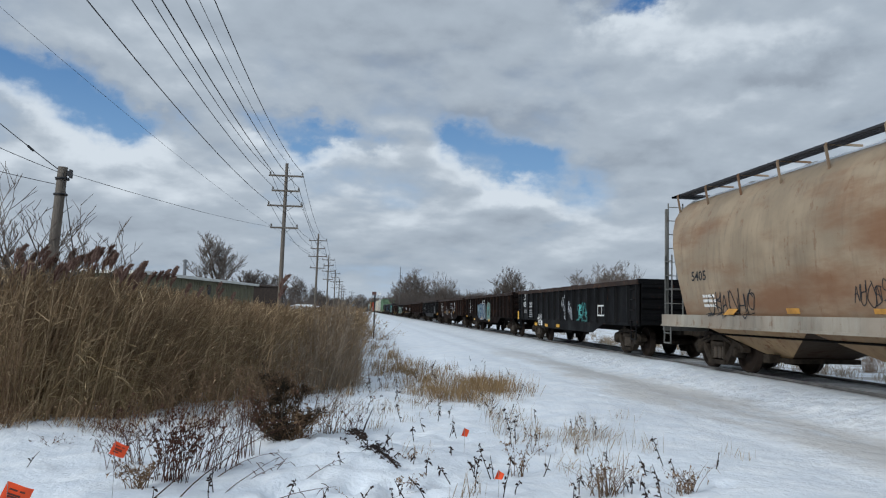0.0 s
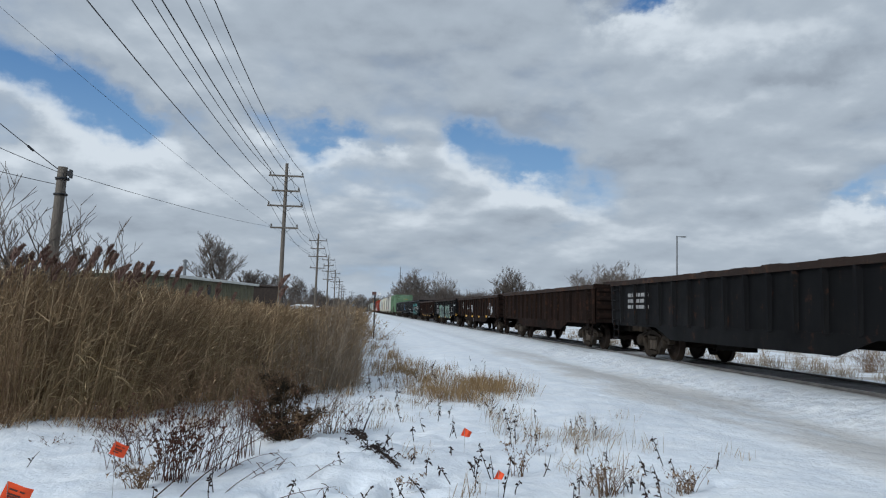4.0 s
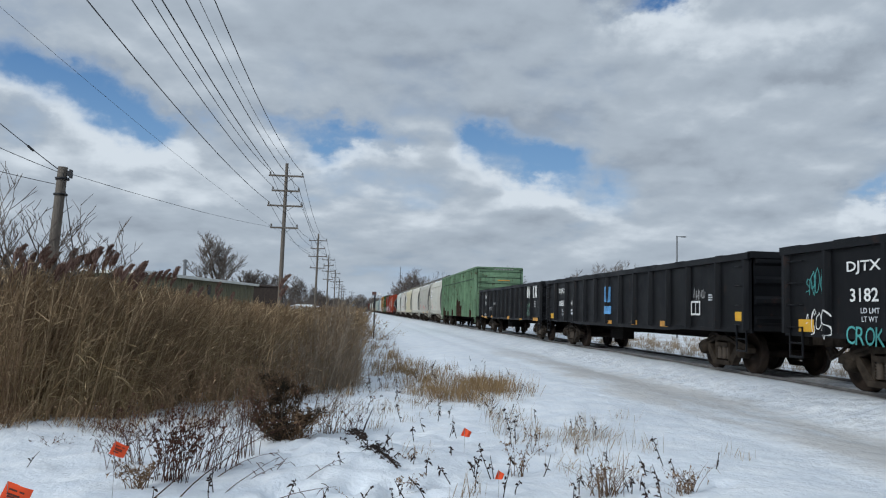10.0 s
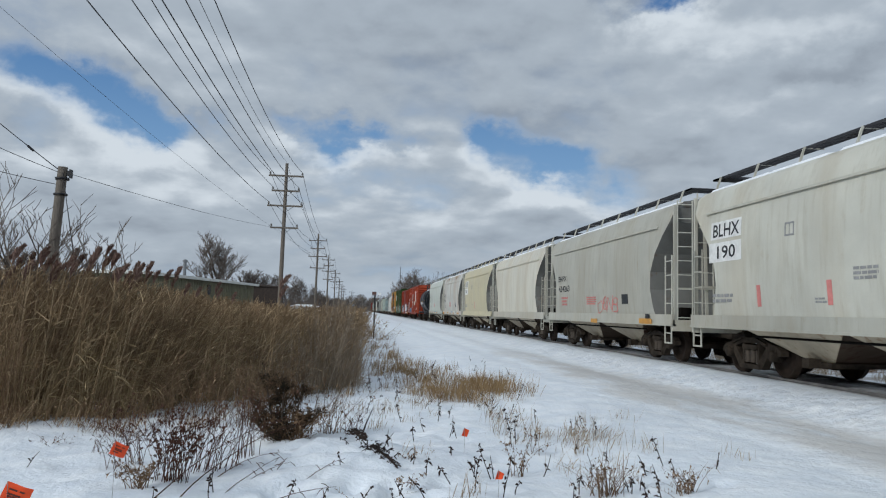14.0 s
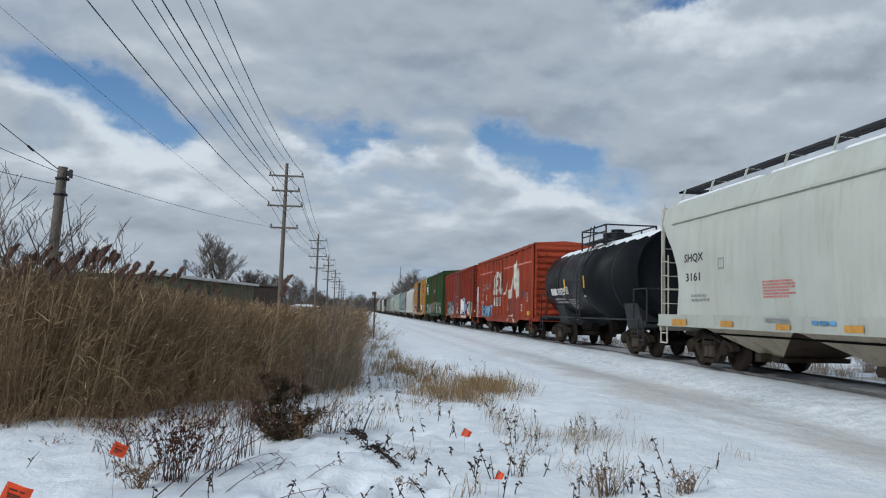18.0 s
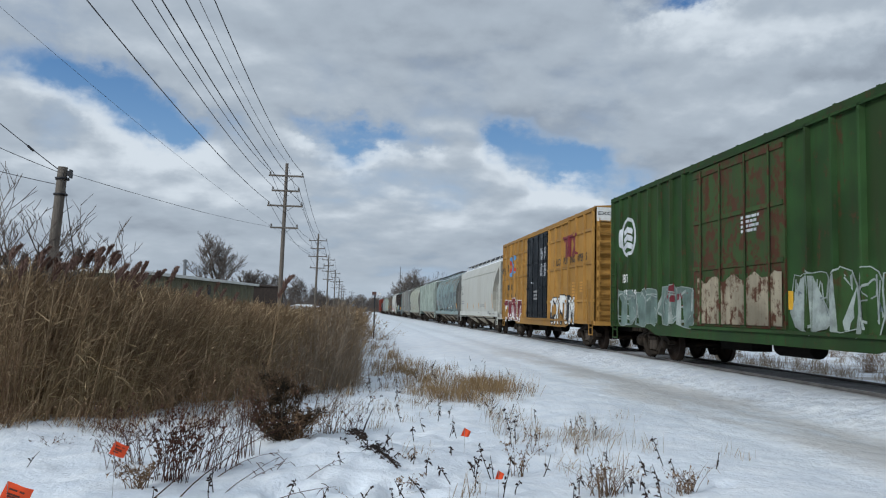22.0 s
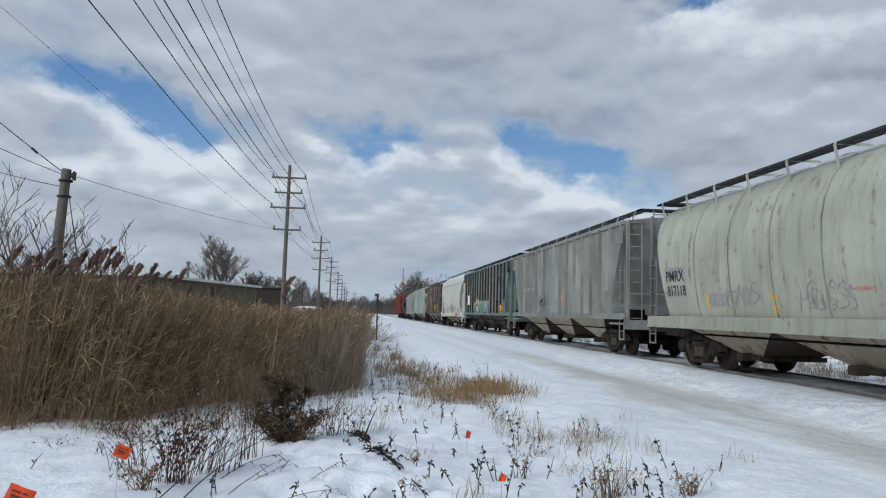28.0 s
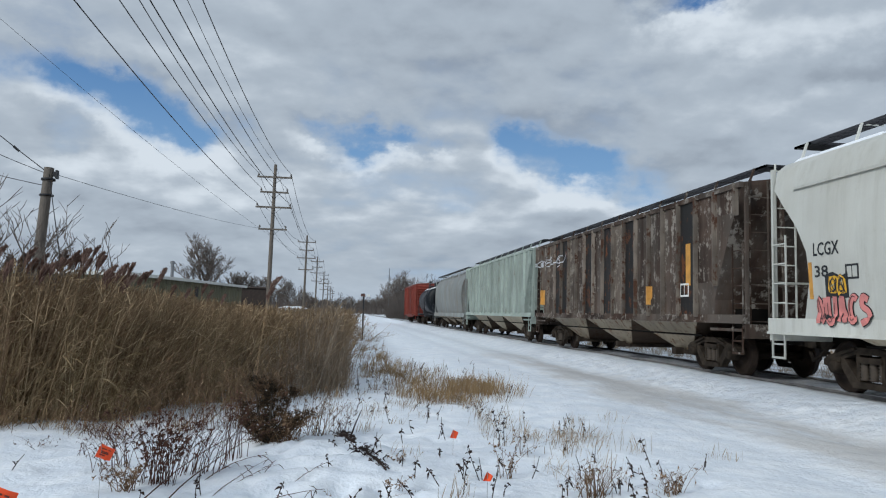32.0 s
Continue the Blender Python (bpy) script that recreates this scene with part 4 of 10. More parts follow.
def build_ground():
    def axis(parts):
        out = []
        for a, b, n in parts:
            out += list(np.linspace(a, b, n, endpoint=False))
        return np.array(out + [parts[-1][1]])
    xs = axis(((-2600, -200, 8), (-200, -20, 14), (-20, -4, 32), (-4, 12, 190), (12, 30, 24), (30, 250, 16), (250, 2600, 8)))
    ys = axis(((-2600, -60, 8), (-60, 2, 20), (2, 26, 280), (26, 70, 90), (70, 250, 40), (250, 2800, 14)))
    X, Y = np.meshgrid(xs, ys)
    Z = ground_height(X, Y)
    near = np.exp(-np.maximum(0, np.abs(Y - 14) - 14) / 20)
    lump = np.array([noise.fractal(Vector((x * 0.9, y * 0.9, 0.3)), 1.0, 2.0, 4) for x, y in zip(X.ravel(), Y.ravel())]).reshape(X.shape)
    rough = np.where((X > 7.5) & (X < 8.75), 0.045, np.where((X >= 8.75) & (X < 11.3), 0.010, np.where(X < 3.4, 0.05, 0.022)))
    pits = np.array([noise.noise(Vector((x * 3.4, y * 3.4, 4.3))) for x, y in zip(X.ravel(), Y.ravel())]).reshape(X.shape)
    Z = Z + (lump + 0.45 * pits) * rough * near
    # trodden hollows and clods on the heap and on the bank by the rail
    r = np.random.default_rng(3)
    for x, y, s, k in zip(np.concatenate([r.uniform(-0.8, 0.8, 120), r.uniform(-3, 4, 110)]), np.concatenate([r.uniform(6.4, 9.6, 120), r.uniform(6.3, 14, 110)]), r.uniform(0.05, 0.13, 230), r.uniform(-0.14, 0.05, 230)):
        Z = Z + k * np.exp(-((X - x) ** 2 + (Y - y) ** 2) / s ** 2)
    clod = np.array([noise.noise(Vector((x * 5.5, y * 5.5, 9.3))) if 7.4 < x < 8.9 and 4 < y < 60 else 0.0 for x, y in zip(X.ravel(), Y.ravel())]).reshape(X.shape)
    Z = Z + 0.05 * np.abs(clod)
    Z = Z + np.where(Y > 250, (Y - 250) * 0.0012, 0)
    nx, ny = len(xs), len(ys)
    me = bpy.data.meshes.new("ground")
    idx = (np.arange(ny - 1)[:, None] * nx + np.arange(nx - 1)[None, :]).ravel()
    quads = np.stack([idx, idx + 1, idx + nx + 1, idx + nx], 1)
    me.from_pydata(np.stack([X.ravel(), Y.ravel(), Z.ravel()], 1).tolist(), [], quads.tolist())
    me.polygons.foreach_set("use_smooth", [True] * len(me.polygons))
    me.materials.append(snow_material())
    tagged(new("ground", me), "snow-covered verge, access lane and field beside the railway", "snow", kind="structure")


build_ground()


def gz(x, y):
    return float(ground_height(np.float64(x), np.float64(y)))


# rails
M_RAIL = plain("rail_steel", (0.15, 0.143, 0.137), 0.7, 0.3, 3.0, 0.0)
M_RAILTOP = plain("rail_head_polish", (0.30, 0.29, 0.28), 0.35, 0.15, 3.0, 0.8)
for s in (-1, 1):
    x = TRACK_X + s * 0.755
    rail = Mesh().box(x - 0.07, x + 0.07, -60, 900, -0.175, -0.155).box(x - 0.012, x + 0.012, -60, 900, -0.157, -0.04).box(x - 0.037, x + 0.037, -60, 900, -0.042, -0.004)
    ob = tagged(new("rail", rail.data("rail", M_RAIL)), "dark rusty steel rail on a slushy ballast bed", "rail", kind="structure")
    part("rail_head", Mesh().box(x - 0.034, x + 0.034, -60, 900, -0.006, 0.0), M_RAILTOP, ob, "polished running surface")

# ---------------------------------------------------------------- the train, front to rear
P_TAN = paint("tan_rusty_paint", (0.35, 0.275, 0.19), 0.2, 0.35, 0.6, (0.22, 0.112, 0.06), wash=0.9, run=(0.5, 0.22, 0.85))
P_TANBAY = paint("tan_rust_bay", (0.36, 0.25, 0.14), 0.4, 0.6, 0.65, (0.20, 0.095, 0.045), (0.18, 0.12, 0.075), wash=0.5)
P_TANSILL = paint("dusty_beige_paint", (0.36, 0.33, 0.275), 0.25, 0.5, 0.6, (0.20, 0.11, 0.06), wash=0.3)
P_CHORD = paint("rusty_top_chord", (0.032, 0.021, 0.017), 0.5, 0.5, 0.75, (0.075, 0.038, 0.024), dirt_col=(0.05, 0.04, 0.034))
P_BLACK = paint("black_gondola_paint", (0.0048, 0.005, 0.0058), 0.10, 0.45, 0.6, dirt_col=(0.014, 0.0128, 0.012), spec=0.10)
P_GLOSSBLACK = paint("black_semi_gloss_paint", (0.0052, 0.0058, 0.0075), 0.05, 0.35, 0.45, dirt_col=(0.015, 0.015, 0.0155), spec=0.22)
P_BROWNBLACK = paint("brown_black_paint", (0.0072, 0.0056, 0.0052), 0.4, 0.5, 0.8, (0.032, 0.0165, 0.011), dirt_col=(0.018, 0.0142, 0.0125), wash=0.25, spec=0.03)
P_BROWN = paint("dark_brown_paint", (0.0115, 0.0080, 0.0068), 0.5, 0.5, 0.8, (0.038, 0.0195, 0.0135), dirt_col=(0.026, 0.0195, 0.0165), wash=0.25, spec=0.03)
P_SCAR = paint("chipped_to_primer", (0.035, 0.036, 0.022), 0.5, 0.5, 0.75, (0.06, 0.032, 0.018), (0.02, 0.025, 0.018))
P_LGREEN = paint("light_green_paint", (0.165, 0.265, 0.165), 0.30, 0.55, 0.6, (0.07, 0.04, 0.022), (0.06, 0.07, 0.045), fade=0.25)
P_PALE = paint("pale_grey_paint", (0.52, 0.515, 0.455), 0.08, 0.4, 0.5, (0.36, 0.29, 0.19), dirt_col=(0.30, 0.27, 0.20), fade=0.08, wash=0.30)
P_OFFWHITE = paint("off_white_paint", (0.58, 0.56, 0.485), 0.08, 0.4, 0.5, (0.40, 0.31, 0.19), dirt_col=(0.33, 0.29, 0.21), fade=0.07, wash=0.28)
P_COOLWHITE = paint("cool_white_paint", (0.56, 0.59, 0.535), 0.06, 0.35, 0.5, (0.36, 0.33, 0.26), dirt_col=(0.33, 0.32, 0.27), fade=0.06, wash=0.18)
P_CREAM = paint("cream_paint", (0.58, 0.53, 0.37), 0.08, 0.32, 0.5, dirt_col=(0.33, 0.27, 0.17), fade=0.08)
P_WHITE = paint("white_paint", (0.60, 0.605, 0.56), 0.07, 0.35, 0.5, (0.36, 0.33, 0.27), dirt_col=(0.33, 0.31, 0.26), fade=0.06, wash=0.22)
P_TANK = paint("black_tank_paint", (0.0065, 0.009, 0.012), 0.03, 0.2, 0.42, dirt_col=(0.035, 0.036, 0.038))
# recessed car ends: dust and the shading there both mixed into this grey
P_SLOPE = paint("dusty_shaded_grey", (0.19, 0.19, 0.178), 0.15, 0.4, 0.65, dirt_col=(0.12, 0.11, 0.095))
P_RED = paint("red_boxcar_paint", (0.30, 0.050, 0.022), 0.12, 0.28, 0.6, dirt_col=(0.16, 0.05, 0.035))
P_RED2 = paint("dark_red_boxcar_paint", (0.20, 0.031, 0.017), 0.12, 0.35, 0.6, dirt_col=(0.10, 0.035, 0.02))
P_GREEN = paint("green_boxcar_paint", (0.028, 0.068, 0.021), 0.30, 0.7, 0.6, (0.075, 0.035, 0.018), (0.030, 0.034, 0.016), fade=0.3, wash=0.12)
P_RUSTDOOR = paint("rusted_green_door", (0.040, 0.075, 0.027), 1.0, 0.7, 0.7, (0.075, 0.033, 0.02), (0.09, 0.05, 0.03))
P_YELLOW = paint("yellow_boxcar_paint", (0.37, 0.20, 0.05), 0.10, 0.3, 0.55, dirt_col=(0.26, 0.16, 0.06))
P_BLUEGREY = paint("blue_grey_paint", (0.235, 0.325, 0.325), 0.3, 0.35, 0.55, (0.24, 0.12, 0.065), (0.24, 0.26, 0.25), wash=0.2)
P_GREYGREEN = paint("grey_green_paint", (0.34, 0.395, 0.355), 0.12, 0.35, 0.55, dirt_col=(0.22, 0.22, 0.19))
P_OLIVE = paint("pale_olive_paint", (0.375, 0.39, 0.32), 0.2, 0.65, 0.55, dirt_col=(0.20, 0.19, 0.155), fade=0.12)
P_GREY = paint("grey_paint", (0.265, 0.285, 0.278), 0.22, 0.55, 0.6, (0.22, 0.15, 0.10), (0.15, 0.145, 0.13), fade=0.25, wash=0.3)
P_GREYDARK = paint("streaked_grey_paint", (0.22, 0.235, 0.23), 0.25, 0.7, 0.6, (0.19, 0.13, 0.09), (0.12, 0.115, 0.10), fade=0.3, wash=0.35)
P_TEAL = paint("weathered_teal_paint", (0.165, 0.25, 0.255), 0.3, 0.6, 0.6, (0.17, 0.155, 0.13), (0.075, 0.068, 0.06), fade=0.35, wash=0.75)
P_TEALBLUE = paint("faded_blue_paint", (0.15, 0.235, 0.275), 0.3, 0.6, 0.6, (0.15, 0.15, 0.14), (0.08, 0.075, 0.07), fade=0.35, wash=0.6)
P_TEALGREY = paint("weathered_teal_grey_paint", (0.23, 0.265, 0.255), 0.3, 0.7, 0.65, (0.15, 0.12, 0.09), (0.09, 0.075, 0.06), fade=0.35, wash=0.7)
P_TEALBROWN = paint("bare_brown_sheet", (0.20, 0.195, 0.175), 0.5, 0.7, 0.7, (0.10, 0.06, 0.04), (0.07, 0.06, 0.05), fade=0.35, wash=0.6)
P_TEALRIB = paint("dark_teal_paint", (0.022, 0.022, 0.022), 0.5, 0.4, 0.6, dirt_col=(0.05, 0.04, 0.035))
P_RUST = paint("flaking_brown_paint", (0.055, 0.034, 0.025), 0.55, 0.9, 0.75, (0.25, 0.225, 0.195), (0.020, 0.014, 0.011), fade=0.45, wash=0.35)
P_RUSTPALE = paint("flaking_grey_brown_paint", (0.10, 0.075, 0.06), 0.7, 0.9, 0.75, (0.27, 0.24, 0.20), (0.03, 0.02, 0.015), fade=0.45, wash=0.4)
P_RUSTRIB = paint("flaking_pale_paint", (0.17, 0.145, 0.12), 0.7, 0.95, 0.75, (0.07, 0.035, 0.022), (0.045, 0.032, 0.025), fade=0.4)
P_BAY = paint("rust_stained_bay", (0.34, 0.29, 0.215), 0.5, 0.6, 0.65, (0.16, 0.08, 0.04), (0.12, 0.09, 0.065))
# rust plus the slope's shade, both put into this dark brown
P_RUSTSHADE = paint("rusted_shaded_bay_slope", (0.06, 0.042, 0.03), 0.6, 0.6, 0.75, (0.05, 0.026, 0.016), (0.09, 0.075, 0.06))
P_BAYPALE = paint("dusty_bay", (0.44, 0.385, 0.29), 0.28, 0.6, 0.65, (0.20, 0.12, 0.065), (0.24, 0.19, 0.13))
P_DARKRED = paint("dull_red_paint", (0.20, 0.04, 0.028), 0.3, 0.4, 0.65)
P_WHITERUST = paint("white_paint_rusting", (0.55, 0.56, 0.52), 0.10, 0.28, 0.5, (0.42, 0.21, 0.09), (0.40, 0.33, 0.25), wash=0.35)


def build_train():
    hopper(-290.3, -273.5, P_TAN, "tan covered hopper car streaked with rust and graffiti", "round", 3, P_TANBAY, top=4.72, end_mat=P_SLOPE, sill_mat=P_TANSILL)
    gondola(-271.9, -256.0, P_BLACK, 2.32, "black open gondola car with white tags")
    gondola(-254.4, -237.6, P_BROWNBLACK, 2.32, "dark brown open gondola car with blue graffiti")
    gondola(-236.4, -219.9, P_BROWN, 2.30, "dark brown open gondola car with chalk drawings")
    gondola(-218.4, -202.8, P_BLACK, 2.32, "black open gondola car with weathered ribs")
    gondola(-201.0, -185.2, P_BROWN, 2.30, "rusty brown open gondola car")
    gondola(-183.6, -167.3, P_BROWN, 2.28, "dark brown open gondola car with yellow reflectors")
    gondola(-165.5, -149.5, P_BLACK, 2.32, "dark open gondola car with mint graffiti panels")
    gondola(-148.3, -132.0, P_BROWN, 2.34, "brown-black open gondola car with a white square mark")
    gondola(-130.6, -114.1, P_GLOSSBLACK, 2.63, "black high-sided gondola car with teal graffiti")
    gondola(-112.9, -96.2, P_GLOSSBLACK, 2.65, "black high-sided gondola car")
    gondola(-95.3, -78.9, P_GLOSSBLACK, 2.68, "black high-sided gondola car with big white letters", (8.1, 6.6, 5.3, 4.2, 3.0, 1.8, 0.6, -0.6, -1.8, -3.0, -4.1, -5.1, -6.22, -8.1))
    chipcar(-77.4, -58.0)
    for a, b, m, lab in ((-57.0, -45.7, P_PALE, "pale grey two-bay covered hopper car"), (-44.6, -32.1, P_PALE, "pale grey covered hopper car with pink tag"),
                         (-31.2, -19.4, P_OFFWHITE, "white covered hopper car"), (-18.4, -6.6, P_CREAM, "cream covered hopper car"),
                         (-5.6, 6.3, P_WHITERUST, "white covered hopper car with a rusty eave"), (7.3, 19.6, P_COOLWHITE, "white covered hopper car")):
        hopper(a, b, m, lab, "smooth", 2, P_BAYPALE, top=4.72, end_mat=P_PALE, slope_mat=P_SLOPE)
    tankcar(20.6, 33.0, P_TANK, "black tank car with yellow stripes and snow on top")
    boxcar(34.0, 49.7, P_RED, 4.55, "bright red boxcar with graffiti", 13, (-1.08, 2.35), P_RED, P_RED, ladder_mat=M_WHITE)
    boxcar(51.5, 67.5, P_RED2, 4.52, "dark red boxcar with blue and silver graffiti", 15, (-1.15, 2.18), P_RED2, P_RED2, door_ribs=7, rods=False)
    boxcar(69.7, 85.6, P_GREEN, 5.05, "green boxcar with a rusty door and silver graffiti", 22, (-1.88, 2.03), P_RUSTDOOR, P_GREEN)
    boxcar(87.4, 103.4, P_YELLOW, 5.06, "yellow boxcar with a black plug door", 17, (-1.58, 2.13), P_TANK, P_YELLOW, belts=(1.75, 3.1, 4.3), board=True)
    hopper(105.1, 120.6, P_WHITE, "white covered hopper car with orange reflectors", "smooth", 3, P_BAYPALE, top=4.75, slope_mat=P_PALE)
    hopper(121.8, 138.3, P_BLUEGREY, "blue-grey round-sided covered hopper car with faded graffiti", "round", 4, P_BAY, top=4.72, rib_every=8, end_mat=P_SLOPE)
    hopper(139.2, 157.0, P_GREYGREEN, "grey-green ribbed covered hopper car", "flat", 3, P_BAYPALE, ribs=19, top=4.7)
    hopper(158.1, 174.5, P_OLIVE, "pale olive round-sided covered hopper car", "round", 3, P_BAY, top=4.72, rib_every=8, end_mat=P_SLOPE)
    hopper(176.4, 193.2, P_GREY, "grey ribbed covered hopper car with dusty bays", "flat", 3, P_BAYPALE, ribs=17, top=4.72, sheets=(P_GREY, P_GREY, P_GREYDARK))
    hopper(194.2, 211.4, P_TEAL, "weathered teal ribbed covered hopper car", "flat", 3, P_TEALRIB, ribs=17, rib_mat=P_TEALRIB, top=4.70, snow=False, sheets=(P_TEAL, P_TEAL, P_TEALBLUE, P_TEALGREY, P_TEALGREY, P_TEALBROWN))
    hopper(212.5, 227.4, P_WHITE, "white covered hopper car with red graffiti", "smooth", 3, P_BAYPALE, top=4.75, slope_mat=P_PALE)
    hopper(228.3, 245.3, P_RUST, "rust-brown flaking covered hopper car", "flat", 3, P_BAY, ribs=19, rib_mat=P_RUSTRIB, top=4.6, sheets=(P_RUST, P_RUST, P_RUSTPALE, P_TEALRIB))
    hopper(246.1, 263.8, P_GREYGREEN, "pale green ribbed covered hopper car", "flat", 3, P_BAYPALE, ribs=19, top=4.7)
    hopper(264.7, 281.4, P_GREY, "grey round-sided covered hopper car", "round", 3, P_BAY, top=4.72)
    tankcar(282.4, 297.2, P_TANK, "plain black tank car near the rear of the train")
    boxcar(298.8, 314.5, P_DARKRED, 4.55, "dull red boxcar at the rear of the train", 13, (-1.5, 1.5), P_DARKRED, P_DARKRED)


def chipcar(front, rear):
    """Tall open-topped ribbed car."""
    mat = P_LGREEN
    car, L = car_at("wood_chip_car", "light green high-sided wood-chip car with rust scars", front, rear, "open cars of the train")
    hw, bot, top = 1.53, 0.98, 4.36
    for s in (-1, 1):
        part("side_panel", Mesh().box(s * hw, s * (hw - 0.03), -L / 2, L / 2, bot, top - 0.08), mat, car)
        part("top_chord", Mesh().box(s * (hw + 0.16), s * (hw - 0.08), -L / 2, L / 2, top - 0.12, top), mat, car)
        for y0, y1, z in ((9.55, 4.1, 3.56), (3.3, -9.5, 3.54)):
            part("conduit", Mesh().tube([(s * (hw + 0.215), y0, z), (s * (hw + 0.215), y1, z)], 0.017, 6), M_WALKWAY, car)
        rib = shared("chip_rib", lambda: Mesh().hexa(((-0.19, -0.06, bot - 0.1), (0, -0.08, bot - 0.1), (0, 0.08, bot - 0.1), (-0.19, 0.06, bot - 0.1)), ((-0.17, -0.055, top - 0.1), (0, -0.07, top - 0.1), (0, 0.07, top - 0.1), (-0.17, 0.055, top - 0.1))).data("side_rib", mat))
        for k in range(21):
            part("side_rib", rib, None, car, "", pose(s * hw, -L / 2 + 0.1 + (L - 0.2) * k / 20, 0, 0, 0, 0 if s < 0 else 180))
        wall = part("end_wall", Mesh().box(-hw, hw, s * (L / 2 - 0.04), s * L / 2, bot, top - 0.02), mat, car)
        for k in range(8):
            z = bot + 0.3 + 0.4 * k
            part("end_ridge", Mesh().box(-hw + 0.05, hw - 0.05, s * L / 2, s * (L / 2 + 0.08), z, z + 0.12), mat, wall)
        part("end_chord", Mesh().box(-hw - 0.05, hw + 0.05, s * (L / 2 - 0.08), s * (L / 2 + 0.1), top - 0.1, top + 0.02), mat, car)
        ladder(car, -hw - 0.1, s * (L / 2 - 0.34), bot - 0.1, top - 0.3, mat, 0.42)
        ladder(car, -1.2, s * (L / 2 + 0.12), bot, top - 0.3, mat, 0.42, "x")
        steps(car, -hw - 0.05, s * (L / 2 - 0.34), mat)
    part("floor", Mesh().box(-hw + 0.03, hw - 0.03, -L / 2 + 0.04, L / 2 - 0.04, bot, bot + 0.08).box(-0.25, 0.25, -L / 2, L / 2, 0.66, bot), M_UNDER, car)
    rust = Mesh()
    r = random.Random(5)
    for y, w, hgt in ((-2.0, 0.5, 1.1), (-1.4, 0.6, 1.3), (-0.9, 0.4, 0.9), (-6.9, 0.35, 0.5)):
        pts = [(y - w / 2 + w * q / 6, bot + 0.1 + hgt * r.uniform(0.7, 1.0)) for q in range(7)]
        rust.plate([(y - w / 2, bot + 0.02), *pts, (y + w / 2, bot + 0.02)], -hw - 0.005, 0.004)
    for k in range(21):
        y = -L / 2 + 0.1 + (L - 0.2) * k / 20
        up = {8: 1.2, 9: 1.45, 7: 0.8, 2: 0.5, 12: 0.55, 15: 0.35, 17: 0.35, 18: 0.75}.get(k, 0.0)
        if not up:
            continue
        rust.hexa(((-hw - 0.196, y - 0.066, bot - 0.102), (-hw - 0.002, y - 0.086, bot - 0.102), (-hw - 0.002, y + 0.086, bot - 0.102), (-hw - 0.196, y + 0.066, bot - 0.102)),
                  ((-hw - 0.194, y - 0.064, bot + up * r.uniform(0.8, 1.0)), (-hw - 0.002, y - 0.085, bot + up * r.uniform(0.5, 1.0)), (-hw - 0.002, y + 0.085, bot + up * r.uniform(0.4, 0.9)), (-hw - 0.194, y + 0.064, bot + up * r.uniform(0.6, 1.0))))
    # chips, gouges and scraped patches, thickest under the top chord and along the sill
    scars = Mesh()
    for k in range(420):
        y = r.uniform(-L / 2 + 0.1, L / 2 - 0.1)
        if abs((y + L / 2 - 0.1) / ((L - 0.2) / 20) % 1 - 0.5) > 0.38:
            continue
        z = r.choice((top - 0.15 - 0.7 * r.random() ** 1.4, bot + 0.1 + 0.6 * r.random() ** 1.5, r.uniform(bot + 0.2, top - 0.2)))
        long, wide, way = 0.03 + 0.17 * r.random() ** 2.5, r.uniform(0.008, 0.03), r.gauss(1.4, 0.6)
        u, v = math.cos(way), math.sin(way)
        pts = [(y + u * long * q + v * wide * e * r.uniform(0.3, 1.0), z + v * long * q - u * wide * e * r.uniform(0.3, 1.0)) for q, e in ((-1, 0.3), (-0.4, 1), (0.3, 0.8), (1, 0.3), (0.5, -0.7), (-0.3, -1))]
        scars.add([(-hw - 0.003 - 0.0004 * (k % 5), a, max(bot + 0.02, min(top - 0.14, b))) for a, b in pts], [tuple(range(6))])
    part("paint_scars", scars, P_SCAR, car, "dark chips and gouges through the paint")["kind"] = "stuff"
    for y, z, a, b in ((5.49, 3.42, 0.36, 0.16), (6.46, 3.3, 0.28, 0.2), (0.45, 3.32, 0.14, 0.14), (-0.32, 3.0, 0.13, 0.22), (5.2, 3.95, 0.3, 0.2), (3.3, 3.9, 0.25, 0.25), (0.4, 3.95, 0.28, 0.3)):
        rust.add([(-hw - 0.005, y + a * 0.5 * math.cos(q * 0.7) * r.uniform(0.4, 1.0), z + b * 0.5 * math.sin(q * 0.7) * r.uniform(0.4, 1.0)) for q in range(9)], [tuple(range(9))])
    for k in range(7):
        part("stencil_bar", Mesh().box(-0.35 + 0.2 * k, -0.23 + 0.2 * k, -L / 2 - 0.108, -L / 2 - 0.1, 4.19, 4.27), M_GREY, car)
    part("placard", Mesh().box(-0.1, 0.75, -L / 2 - 0.088, -L / 2 - 0.08, 3.43, 3.50), M_ORANGE, car, "yellow lettered plate")
    part("placard", Mesh().box(-1.05, -0.55, -L / 2 - 0.088, -L / 2 - 0.08, 2.22, 2.33), M_ORANGE, car, "yellow lettered plate")
    part("rust_scars", rust, paint("bare_rust", (0.04, 0.021, 0.014), 0.5, 0.5, 0.75, (0.05, 0.024, 0.015), (0.025, 0.017, 0.012)), car, "burnt dark rust patches")["kind"] = "stuff"
    running_gear(car, L, 2.3)
    return car, L, -hw - 0.004


build_train()

